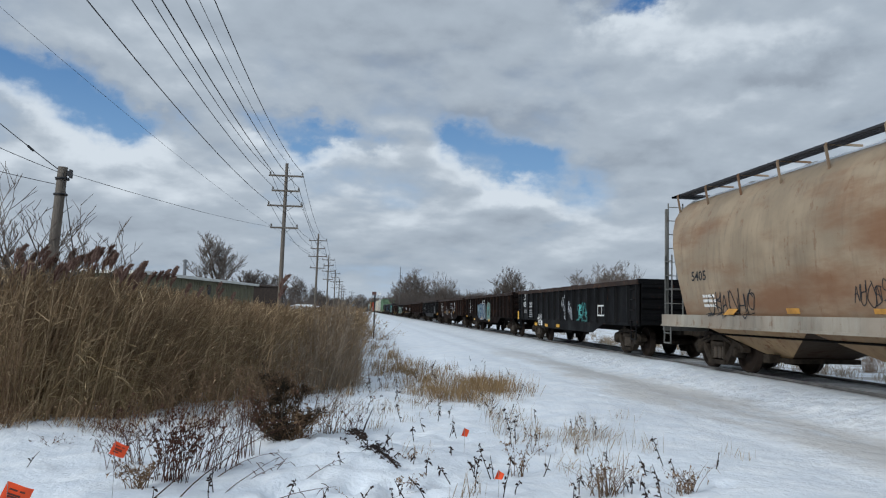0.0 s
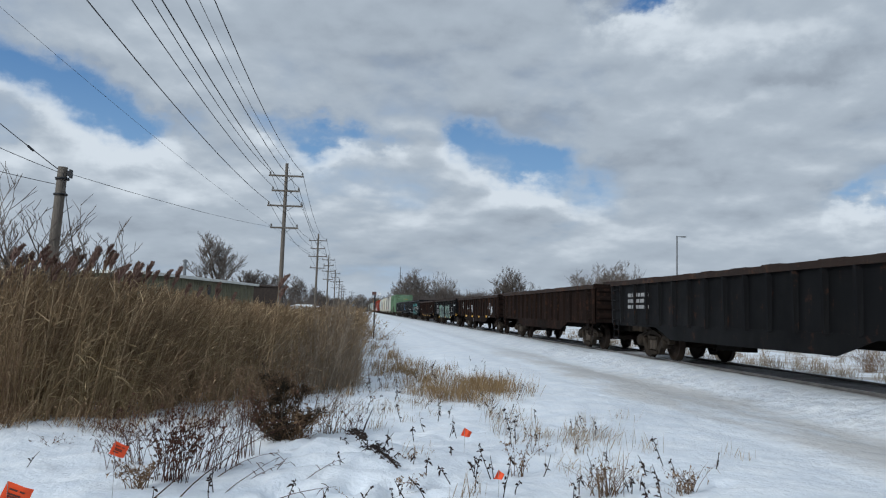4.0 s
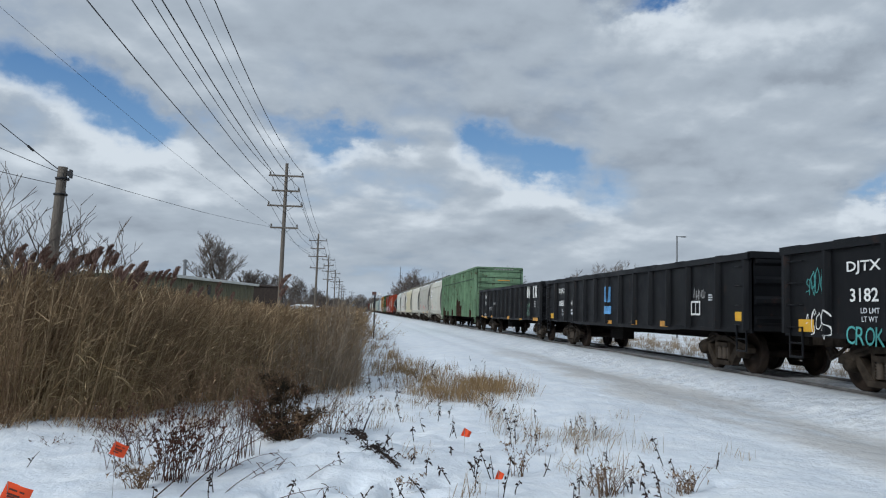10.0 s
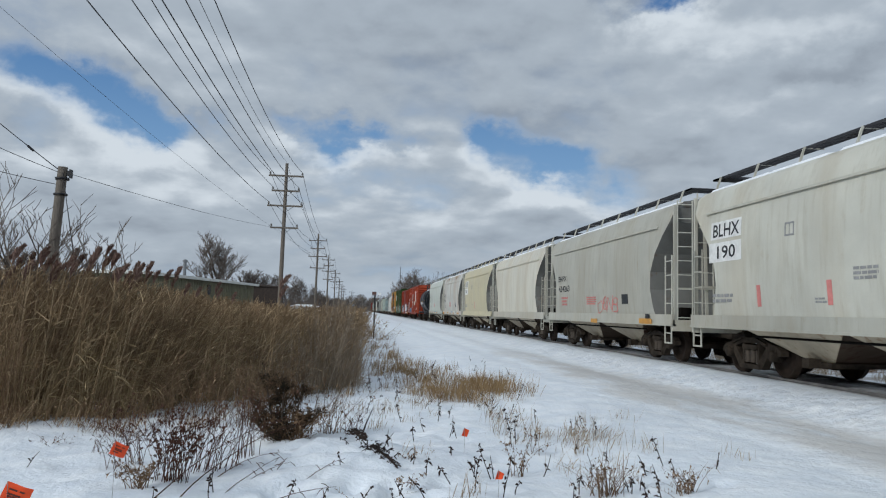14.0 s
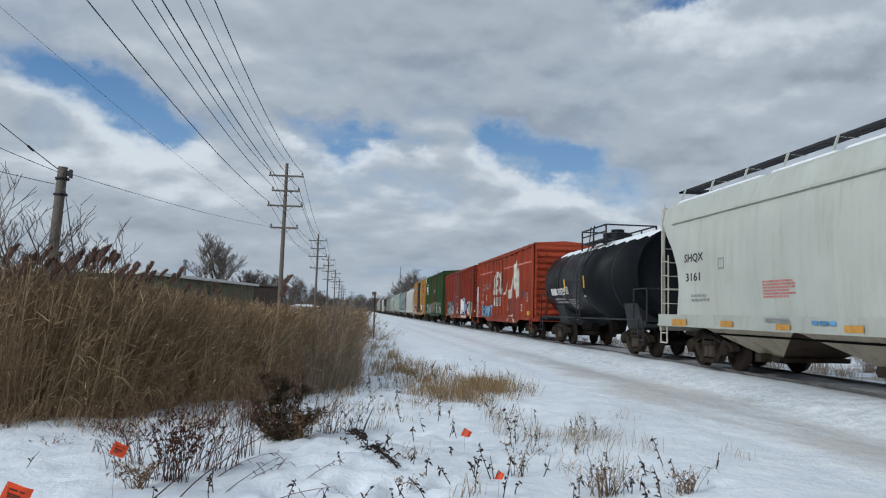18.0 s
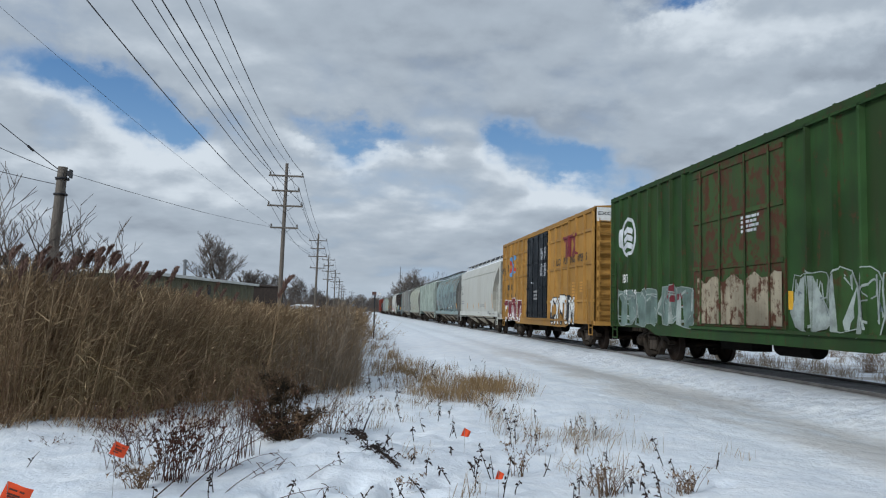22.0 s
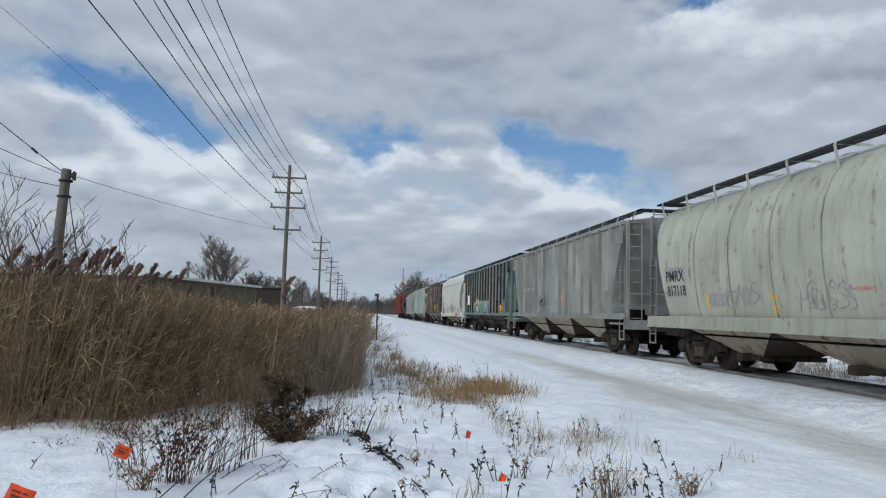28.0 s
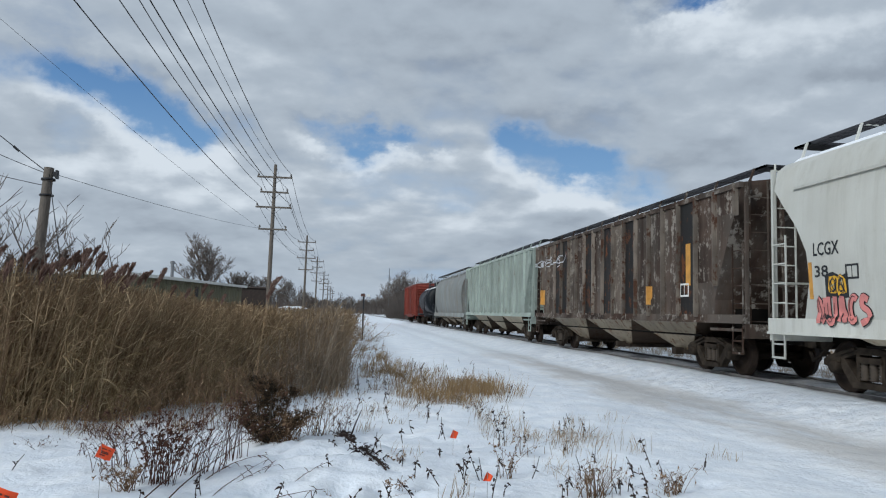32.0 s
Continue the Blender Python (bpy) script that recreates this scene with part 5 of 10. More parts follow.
# ---------------------------------------------------------------- pole line
M_WOOD = plain("weathered_pole_wood", (0.15, 0.13, 0.11), 0.85, 0.3, 5.0, stretch=(6, 6, 0.6))
M_WIRE = plain("dark_wire", (0.022, 0.022, 0.025), 0.5, 0.2, 8.0)
M_GLASSY = plain("grey_porcelain", (0.16, 0.15, 0.14), 0.4, 0.15, 8.0)
ARMS = ((-0.95, 1.25), (-2.05, 1.0), (-3.15, 1.27), (-4.75, 1.0))  # below the top, half length
POLES = [(-5.25, 4.2, 11.7), (-5.25, 54.0, 11.7), (-5.3, 103.0, 11.5), (-5.3, 145.0, 11.6), (-5.3, 196.0, 11.4), (-5.3, 250.0, 11.3), (-5.3, 302.0, 11.3), (-5.3, 356.0, 11.3)]


def utility_pole(x, y, top):
    pole = thing("utility_pole", "tall weathered wooden utility pole with four crossarms", "utility pole", "poles of the wire line", at=pose(x, y, -0.6))
    hgt = top + 0.6
    part("pole", Mesh().tube([(-0.12, 0, 0), (-0.06, 0, hgt * 0.5), (0, 0, hgt)], [0.17, 0.145, 0.11], 12), M_WOOD, pole)
    for dz, half in ARMS:
        z = hgt + dz
        arm = part("crossarm", Mesh().box(-half, half, -0.16, -0.05, z - 0.06, z + 0.06), M_WOOD, pole)
        part("brace", Mesh().bar((-half * 0.45, -0.11, z - 0.05), (0, -0.11, z - 0.5), 0.04, 0.02).bar((half * 0.45, -0.11, z - 0.05), (0, -0.11, z - 0.5), 0.04, 0.02), M_WIRE, arm)
        for q in (-0.92, 0.92):
            part("insulator", Mesh().lathe([(z + 0.06, 0.03), (z + 0.12, 0.03), (z + 0.14, 0.075), (z + 0.19, 0.075), (z + 0.21, 0.05), (z + 0.27, 0.06), (z + 0.29, 0.0)], "z", (q * half, -0.11, 0), 8), M_GLASSY, arm)
    return pole


for x, y, top in POLES:
    utility_pole(x, y, top)

WIRES = [(q * half * 0.92, dz + 0.28) for dz, half in ARMS[:3] for q in (-1, 1)] + [(0.0, 0.05)]
NEAR_SHIFT = (0.31, -0.19, 0.0, -0.38, -0.05, -0.67, 0.25)  # how far each wire is set over on the nearest pole
for (dx, dz), sag, over in zip(WIRES, (1.05, 1.36, 0.76, 1.05, 0.73, 0.95, 1.2), NEAR_SHIFT):
    wire = thing("overhead_wire", "thin dark overhead wire strung between the poles", "wire", "wires of the pole line")
    ends = [(POLES[0][0], -46.0, POLES[0][2])] + POLES
    for (x0, y0, t0), (x1, y1, t1) in zip(ends[:-1], ends[1:]):
        pts = []
        for k in range(17):
            f = k / 16
            a, b = over * (y0 < 10), over * (y1 < 10)
            pts.append((x0 + (x1 - x0) * f + dx + a + (b - a) * f, y0 + (y1 - y0) * f - 0.11, t0 + (t1 - t0) * f + dz - 4 * sag * f * (1 - f)))
        part("span", Mesh().tube(pts, 0.012 if dz > 0 else 0.017, 5, False), M_WIRE, wire)

# ---------------------------------------------------------------- clouds drifting over the line
def cloud_dome():
    mat, t = material("drifting_cloud")
    way = t.n("ShaderNodeVectorMath", {0: t.n("ShaderNodeTexCoord").outputs["Object"]})
    way.operation = "NORMALIZE"
    cover, light, el = drifting_cloud(t, way.outputs[0])
    blue = t.mix(t.ramp(el, 4, 24), (0.26, 0.41, 0.60), (0.055, 0.155, 0.36))
    c = t.mix(t.ramp(cover, -0.26, 0.42), blue, cloud_colour(t, cover, light, OVER_DARK, OVER_MID, OVER_BRIGHT))
    # the band of cloud near the horizon thins into pale haze
    c = t.mix(t.ramp(el, 3.5, 0.0, 0.0, 0.5), c, (0.50, 0.55, 0.61))
    t.n("ShaderNodeOutputMaterial", {0: t.n("ShaderNodeEmission", {0: c, 1: 0.86}).outputs[0]})
    mat.cycles.emission_sampling = "NONE"
    R, v, f = 2400.0, [], []
    na, ne = 48, 14
    for j in range(ne + 1):
        e = radians(-2.5 + 44.0 * j / ne)
        for i in range(na + 1):
            a = radians(-75 + 160 * i / na)
            v.append((R * math.sin(a) * math.cos(e), R * math.cos(a) * math.cos(e), R * math.sin(e)))
    for j in range(ne):
        f += [(j * (na + 1) + i, j * (na + 1) + i + 1, (j + 1) * (na + 1) + i + 1, (j + 1) * (na + 1) + i) for i in range(na)]
    return tagged(new("backdrop", Mesh().add(v, f, True).data("backdrop", mat)), "broken grey and white winter clouds with blue gaps", "sky", kind="structure")


CLOUDS = cloud_dome()

# ---------------------------------------------------------------- dry plants
def straw(name, cols, rough=0.8):
    """Dry stems: colour differs from stem to stem and along each one."""
    mat, t = material(name)
    g = t.n("ShaderNodeNewGeometry").outputs
    co = t.n("ShaderNodeTexCoord").outputs["Object"]
    rnd = g["Random Per Island"]
    c = t.mix(t.ramp(rnd, 0.0, 0.6), cols[0], cols[1])
    c = t.mix(t.ramp(rnd, 0.55, 1.0), c, cols[2])
    c = t.mix(t.m("MULTIPLY", t.noise(co, 7, 4), 0.5), c, shade(cols[0], 0.6))
    c = t.mix(t.ramp(t.noise(co, 1.7, 5, 0.6), 0.44, 0.62, 0.0, 0.55), c, shade(cols[0], 0.55))
    finish(t, c, rough, 0.0, None, spec=0.2)
    return mat


M_REED = straw("dry_reed", ((0.165, 0.105, 0.060), (0.33, 0.23, 0.13), (0.66, 0.50, 0.30)))
M_PALEREED = straw("straw_reed", ((0.22, 0.15, 0.075), (0.38, 0.28, 0.15), (0.58, 0.45, 0.27)))
M_GREYREED = straw("bleached_grey_reed", ((0.20, 0.15, 0.105), (0.33, 0.255, 0.18), (0.48, 0.40, 0.30)))
M_PLUME = straw("reed_plume_fluff", ((0.16, 0.095, 0.075), (0.24, 0.15, 0.12), (0.35, 0.24, 0.19)))
M_GRASS = straw("dry_grass", ((0.20, 0.125, 0.06), (0.34, 0.23, 0.115), (0.48, 0.36, 0.21)))
M_PALEGRASS = straw("bleached_grass", ((0.28, 0.21, 0.14), (0.40, 0.32, 0.23), (0.52, 0.44, 0.34)))
M_CANE = straw("bramble_cane", ((0.13, 0.078, 0.045), (0.23, 0.145, 0.085), (0.40, 0.28, 0.17)))
M_REDCANE = straw("red_bramble", ((0.066, 0.031, 0.023), (0.12, 0.056, 0.039), (0.20, 0.105, 0.07)))
M_WEED = straw("dead_weed", ((0.022, 0.015, 0.013), (0.042, 0.028, 0.022), (0.085, 0.055, 0.042)))
M_JUNIPER = straw("juniper_foliage", ((0.012, 0.012, 0.007), (0.040, 0.029, 0.016), (0.13, 0.082, 0.048)))
M_BROWNSPRAY = straw("browned_needles", ((0.09, 0.054, 0.032), (0.17, 0.105, 0.06), (0.28, 0.18, 0.105)))
M_BARK = plain("grey_bark", (0.085, 0.070, 0.058), 0.9, 0.3, 4.0, stretch=(3, 3, 0.6))
M_TWIG = plain("bare_twigs", (0.15, 0.125, 0.108), 0.9, 0.25, 3.0)


def mesh_of(name, verts, faces, mat, smooth=False):
    me = bpy.data.meshes.new(name)
    me.from_pydata(verts.tolist(), [], faces.tolist())
    if smooth:
        me.polygons.foreach_set("use_smooth", [True] * len(me.polygons))
    me.materials.append(mat)
    return me


def stalks(base, tip, bend, r0, r1, segs=4):
    """Many thin three-sided stems at once: base and tip are n x 3, bend pulls the middle sideways."""
    n = len(base)
    f = np.linspace(0, 1, segs + 1)[None, :, None]
    mid = (base + tip) / 2 + bend
    p = (1 - f) ** 2 * base[:, None] + 2 * f * (1 - f) * mid[:, None] + f ** 2 * tip[:, None]
    r = (np.asarray(r0).reshape(-1, 1) * (1 - f[0, :, 0]) + np.asarray(r1).reshape(-1, 1) * f[0, :, 0])
    ang = np.arange(3) * 2.0944
    ring = np.stack([np.cos(ang), np.sin(ang), 0 * ang], 1)
    v = p[:, :, None, :] + r[:, :, None, None] * ring[None, None]
    k = np.arange(segs)[:, None] * 3
    j = np.arange(3)[None, :]
    q = np.stack([k + j, k + (j + 1) % 3, k + 3 + (j + 1) % 3, k + 3 + j], -1).reshape(-1, 4)
    faces = (np.arange(n)[:, None, None] * (segs + 1) * 3 + q[None]).reshape(-1, 4)
    return v.reshape(-1, 3), faces


def blades(base, way, length, width, droop, rng, segs=3):
    """Many tapering, drooping leaf blades, folded along the middle."""
    n = len(base)
    way = way / np.linalg.norm(way, axis=1, keepdims=True)
    side = np.cross(way, rng.normal(size=(n, 3)))
    side /= np.linalg.norm(side, axis=1, keepdims=True) + 1e-9
    f = np.linspace(0, 1, segs + 1)
    w = np.array([0.5, 1.0, 0.75, 0.0, 0.0])[: segs + 1] if segs == 3 else np.linspace(1, 0, segs + 1)
    w[-1] = 0.06
    p = base[:, None] + way[:, None] * (length[:, None, None] * f[None, :, None])
    p[:, :, 2] -= (droop * length)[:, None] * f[None] ** 2
    off = side[:, None] * (width[:, None] * w[None])[..., None] / 2
    v = np.stack([p - off, p + off], 2)
    k = np.arange(segs) * 2
    q = np.stack([k, k + 1, k + 3, k + 2], -1)
    faces = (np.arange(n)[:, None, None] * (segs + 1) * 2 + q[None]).reshape(-1, 4)
    return v.reshape(-1, 3), faces


def join(chunks):
    vs, fs, k = [], [], 0
    for v, f in chunks:
        vs.append(v), fs.append(f + k)
        k += len(v)
    return np.concatenate(vs), np.concatenate(fs)


def reed_height(x, y):
    a = np.interp(x / y, (-0.46, -0.34, -0.23, -0.13, -0.02), (2.26, 2.13, 1.90, 1.74, 1.64))
    return 1.55 + (a - 1.55) * np.sqrt(np.maximum(y, 12) / 12)


def reed_edge(x):
    """Front of the reed bed: the nearest y at which reeds stand."""
    return np.interp(x, (-14, -6, -4.5, -3.5, -2.9, -2.0, -1.5, -0.95, -0.7, 0.05), (12.2, 11.6, 11.6, 12.0, 13.4, 14.2, 16.2, 17.2, 15.0, 15.2))


def grey_reeds(rng):
    """Thin, bleached stems standing in loose ranks where the bed runs out by the lane."""
    n = 1300
    x = np.concatenate([rng.normal(-0.55, 0.36, n), rng.normal(-0.15, 0.2, 260), rng.normal(-2.1, 0.7, 300)])
    y = np.concatenate([14.6 + 16 * rng.random(n) ** 1.6, 15.2 + 3 * rng.random(260), 14.2 + 1.6 * rng.random(300)])
    keep = x < 0.25
    x, y = x[keep], y[keep]
    n = len(x)
    h = rng.uniform(0.55, 1.95, n) * np.where(x < -0.9, 0.7, np.clip((0.55 - x) / 0.9, 0.4, 1.0))
    base = np.stack([x, y, ground_height(x, y) - 0.02], 1)
    tip = base + np.stack([rng.normal(0.05, 0.15, n) * h, rng.normal(0, 0.10, n) * h, h], 1)
    far = np.clip(y / 14, 1, 3)
    chunks = [stalks(base, tip, np.stack([rng.normal(0, 0.03, n) * h, 0 * h, 0 * h], 1), 0.0042 * far, 0.0022 * far, 3)]
    for k in range(4):
        f = rng.uniform(0.3, 1.0, n)[:, None]
        way = np.stack([rng.normal(0.2, 0.4, n), rng.normal(0, 0.4, n), rng.uniform(0.3, 1.2, n)], 1)
        chunks.append(blades(base + (tip - base) * f, way, rng.uniform(0.08, 0.26, n), rng.uniform(0.004, 0.010, n) * far, rng.uniform(0.0, 0.6, n), rng))
    v, f = join(chunks)
    tagged(new("grey_reeds", mesh_of("grey_reeds", v, f, M_GREYREED)), "thin bleached grey reed stems at the edge of the bed", "reeds", kind="stuff")


def reed_bed():
    rng = np.random.default_rng(11)
    xs, ys = [], []
    for x0, x1, depth, n in ((-9, -3.0, 1.2, 1700), (-11, -0.6, 4.5, 3900), (-13, -0.2, 14, 3600), (-9, 0.05, 45, 3000)):
        x = rng.uniform(x0, x1, n)
        y = reed_edge(x) + depth * rng.random(n) ** 1.3
        xs.append(x), ys.append(y)
    # the strip beside the lane runs on into the distance
    y = 16 + 90 * rng.random(2600) ** 1.5
    xs.append(rng.normal(-0.75, 0.45, 2600).clip(-2.2, 0.15 )), ys.append(y)
    x, y = np.concatenate(xs), np.concatenate(ys)
    xs.append(rng.uniform(-2.0, -0.15, 1500)), ys.append(reed_edge(xs[-1]) + 5 * rng.random(1500))
    # clumps: push stems towards gathering points
    cx, cy = np.round(x * 1.6 + 0.3 * np.sin(y * 3)) / 1.6, np.round(y * 1.6 + 0.3 * np.sin(x * 3)) / 1.6
    k = rng.random(len(x)) * 0.5
    x, y = x + (cx - x) * k, y + (cy - y) * k
    keep = (x > -0.55 * y - 1.5) & (x < 0.2) & ((np.abs(x / y + 0.08) > 0.022) | (y > 18.5) | (rng.random(len(x)) < 0.12))
    # the bed thins out towards the lane
    keep &= rng.random(len(x)) < np.where(y < 30, np.interp(x, (-2.4, -1.2, -0.2, 0.2), (1.0, 0.7, 0.28, 0.10)), 1.0)
    x, y = x[keep], y[keep]
    n = len(x)
    h = reed_height(x, y) * (0.60 + 0.46 * rng.random(n) ** 0.8)
    base = np.stack([x, y, ground_height(x, y) - 0.02], 1)
    lean = rng.normal(0.21, 0.17, n) * h
    lean = np.where(rng.random(n) < 0.07, lean + rng.uniform(0.4, 1.0, n) * h, lean)
    leany = rng.normal(0, 0.12, n) * h
    tip = base + np.stack([lean, leany, h * np.sqrt(np.maximum(0.2, 1 - (lean / h) ** 2 * 0.6))], 1)
    bend = np.stack([-0.10 * lean, rng.normal(0, 0.04, n) * h, 0.06 * h], 1)
    far = np.clip(y / 14, 1, 3)
    chunks = [stalks(base, tip, bend, 0.0062 * far, 0.003 * far, 3)]
    for k in range(6):
        f = rng.uniform(0.12, 0.98, n)[:, None]
        at = base + (tip - base) * f + bend * 2 * f * (1 - f)
        way = np.stack([rng.normal(0.30, 0.5, n), rng.normal(0, 0.45, n), rng.uniform(0.2, 1.3, n)], 1)
        chunks.append(blades(at, way, rng.uniform(0.18, 0.48, n), rng.uniform(0.005, 0.013, n) * far, rng.uniform(0.0, 0.45, n), rng))
    # feathery tops on part of the stems
    pick = rng.random(n) < 0.30
    tops, m = tip[pick], int(pick.sum())
    for k in range(7):
        way = np.stack([rng.normal(0.5, 0.28, m), rng.normal(0, 0.3, m), rng.uniform(0.3, 1.0, m)], 1)
        chunks.append(blades(tops - np.array([0.02, 0, 0.10]) * rng.random((m, 1)), way, rng.uniform(0.06, 0.15, m), rng.uniform(0.008, 0.016, m) * far[pick], rng.uniform(0.3, 0.9, m), rng, 2))
    v, f = join(chunks)
    tagged(new("reeds", mesh_of("reeds", v, f, M_REED)), "dense bed of dry brown common reed leaning in the wind", "reeds", kind="stuff")
    grey_reeds(rng)
    front_reeds(rng)


def front_reeds(rng):
    """Stout pale stalks at the front of the bed, some snapped and fallen across the others."""
    n = 620
    x = rng.uniform(-6.2, -1.2, n)
    y = reed_edge(x) - 0.25 + 0.7 * rng.random(n)
    h = rng.uniform(0.7, 1.75, n)
    lean = rng.normal(0.16, 0.16, n)
    snapped = rng.random(n) < 0.22
    lean = np.where(snapped, rng.normal(0.3, 0.9, n), lean)
    h = np.where(snapped, h * 0.6, h)
    base = np.stack([x, y, ground_height(x, y) - 0.02], 1)
    tip = base + np.stack([lean * h, rng.normal(-0.03, 0.10, n) * h, h], 1)
    chunks = [stalks(base, tip, np.stack([-0.12 * lean * h, 0 * h, 0.05 * h], 1), rng.uniform(0.004, 0.008, n), np.full(n, 0.003), 3)]
    for k in range(4):
        f = rng.uniform(0.2, 1.0, n)[:, None]
        way = np.stack([rng.normal(0.4, 0.6, n), rng.normal(0, 0.4, n), rng.uniform(-0.2, 1.0, n)], 1)
        chunks.append(blades(base + (tip - base) * f, way, rng.uniform(0.15, 0.45, n), rng.uniform(0.006, 0.014, n), rng.uniform(0.1, 0.9, n), rng))
    v, f = join(chunks)
    tagged(new("front_reeds", mesh_of("front_reeds", v, f, M_PALEREED)), "stout straw-coloured reed stalks along the front of the bed", "reeds", kind="stuff")


reed_bed()


PLUMES = []


def reed_plume(x, y, top, size, seed):
    """One tall reed with a full, dark seed plume, that sways on its stem."""
    rng = np.random.default_rng(seed)
    z = gz(x, y)
    reed = thing("reed", "tall dry reed with a dark fluffy seed plume", "reed", "plumed reeds at the front of the bed", at=pose(x, y, z))
    hgt = top - z - size * 0.8
    lean = rng.uniform(0.08, 0.22)
    part("stem", Mesh().tube([(-lean * hgt, 0, 0), (-lean * hgt * 0.4, 0, hgt * 0.5), (0, 0, hgt)], [0.007, 0.006, 0.004], 5), M_REED, reed)
    n = 220
    f = rng.random(n)
    tilt = rng.uniform(0.22, 0.5)
    axis = np.stack([tilt * size * f ** 1.3, 0 * f, size * 0.72 * f], 1) + np.array([0, 0, hgt - 0.03])
    ang = rng.uniform(0, 6.283, n)
    spread = np.sin(np.clip(f * 0.80 + 0.2, 0, 1) * 3.14) ** 0.8
    out = 0.36 + 0.16 * rng.random(n)
    way = np.stack([np.cos(ang) * out + 0.25 + 0.9 * tilt * f, np.sin(ang) * out, rng.uniform(0.9, 1.2, n)], 1)
    v, q = blades(axis, way, size * (0.18 + 0.30 * spread) * rng.uniform(0.6, 1.1, n), np.full(n, 0.021) * size / 0.4, rng.uniform(0.0, 0.25, n), rng, 3)
    v2, q2 = stalks(np.array([[0, 0, hgt - 0.05]]), np.array([[tilt * size, 0, hgt + size * 0.72]]), np.array([[-0.05 * size, 0, 0]]), np.array([0.010]), np.array([0.004]), 4)
    v, q = join([(v, q), (v2, q2)])
    plume = part("plume", mesh_of("plume", v, q, M_PLUME), None, reed)
    PLUMES.append((reed, x, y, z))
    return reed


def plumes():
    r = random.Random(3)
    for k in range(44):
        f = k / 43
        a = -0.445 + 0.165 * f + r.uniform(-0.008, 0.008)          # bearing: x over y
        y = r.uniform(11.4, 14.0)
        el = np.interp(a, (-0.445, -0.37, -0.335, -0.30, -0.24), (0.070, 0.072, 0.082, 0.058, 0.052)) * (1.04 - 0.42 * r.random() ** 1.2)
        reed_plume(a * y, y, 1.225 + el * y + 0.02, r.uniform(0.25, 0.36), 100 + k)
    for a, el, s in ((-0.252, 0.048, 0.22), (-0.262, 0.046, 0.24), (-0.270, 0.044, 0.25), (-0.243, 0.043, 0.2), (-0.236, 0.052, 0.27), (-0.241, 0.039, 0.22), (-0.183, 0.033, 0.22), (-0.179, 0.025, 0.2), (-0.0985, 0.0455, 0.3), (-0.10, 0.03, 0.26), (-0.222, 0.030, 0.24), (-0.205, 0.026, 0.22), (-0.16, 0.020, 0.2), (-0.285, 0.036, 0.24), (-0.295, 0.042, 0.24)):
        reed_plume(a * 12.5, 12.5, 1.225 + el * 12.5, s, int(1000 - a * 1000))


plumes()


def grass_patch(name, label, mat, spots, n, h0, h1, seed, lean=0.12, width=0.006):
    """Tufts of dry grass: spots are (x, y, spread x, spread y, share)."""
    rng = np.random.default_rng(seed)
    chunks = []
    for x0, y0, sx, sy, share in spots:
        m = max(8, int(n * share))
        k = max(2, m // 22)
        tx, ty = rng.normal(x0, sx, k), rng.normal(y0, sy, k)
        pick = rng.integers(0, k, m)
        x, y = tx[pick] + rng.normal(0, 0.10, m), ty[pick] + rng.normal(0, 0.14, m)
        h = rng.uniform(h0, h1, m) * (0.6 + 0.4 * rng.random(k)[pick])
        base = np.stack([x, y, ground_height(x, y) - 0.02], 1)
        way = np.stack([rng.normal(lean, 0.25, m), rng.normal(0, 0.25, m), np.ones(m)], 1)
        far = np.clip(y / 14, 1, 3)
        chunks.append(blades(base, way, h, width * rng.uniform(0.6, 1.5, m) * far, rng.uniform(0.0, 0.5, m), rng, 3))
    v, f = join(chunks)
    tagged(new(name, mesh_of(name, v, f, mat)), label, "grass", kind="stuff")


grass_patch("dry_grass", "tufts of golden dry grass standing in the snow", M_GRASS, ((2.2, 14.6, 0.5, 0.9, 0.30), (1.5, 18.5, 0.45, 2.2, 0.25), (2.9, 15.6, 0.35, 0.9, 0.22), (1.2, 24, 0.3, 3.0, 0.07), (0.7, 36, 0.35, 8, 0.05)), 5200, 0.28, 0.62, 5)
grass_patch("pale_grass", "sparse bleached grass stalks poking from the snow", M_PALEGRASS, ((2.75, 9.5, 0.3, 0.4, 0.25), (2.3, 10.4, 0.4, 0.9, 0.15), (1.3, 13, 0.8, 2.2, 0.2), (2.0, 7.4, 0.7, 0.5, 0.06), (0.7, 16, 0.35, 3.0, 0.12), (3.6, 8.4, 0.9, 1.4, 0.07)), 1500, 0.16, 0.42, 6)
grass_patch("field_grass", "bleached dry grass in the field beyond the line", M_PALEGRASS, ((15.5, 24, 1.2, 4.5, 0.25), (16.5, 36, 1.4, 8, 0.3), (18.5, 55, 2.2, 16, 0.3), (24, 44, 3.5, 9, 0.15)), 6000, 0.35, 0.85, 7, 0.05)
grass_patch("reed_litter", "broken reed litter at the foot of the reed bed", M_REED, ((-4.5, 11.0, 1.6, 0.35, 0.35), (-2.6, 12.6, 1.0, 0.5, 0.15), (-1.6, 14.6, 0.5, 0.8, 0.12), (-0.25, 16, 0.2, 2.5, 0.15)), 2200, 0.15, 0.6, 8, 0.3)


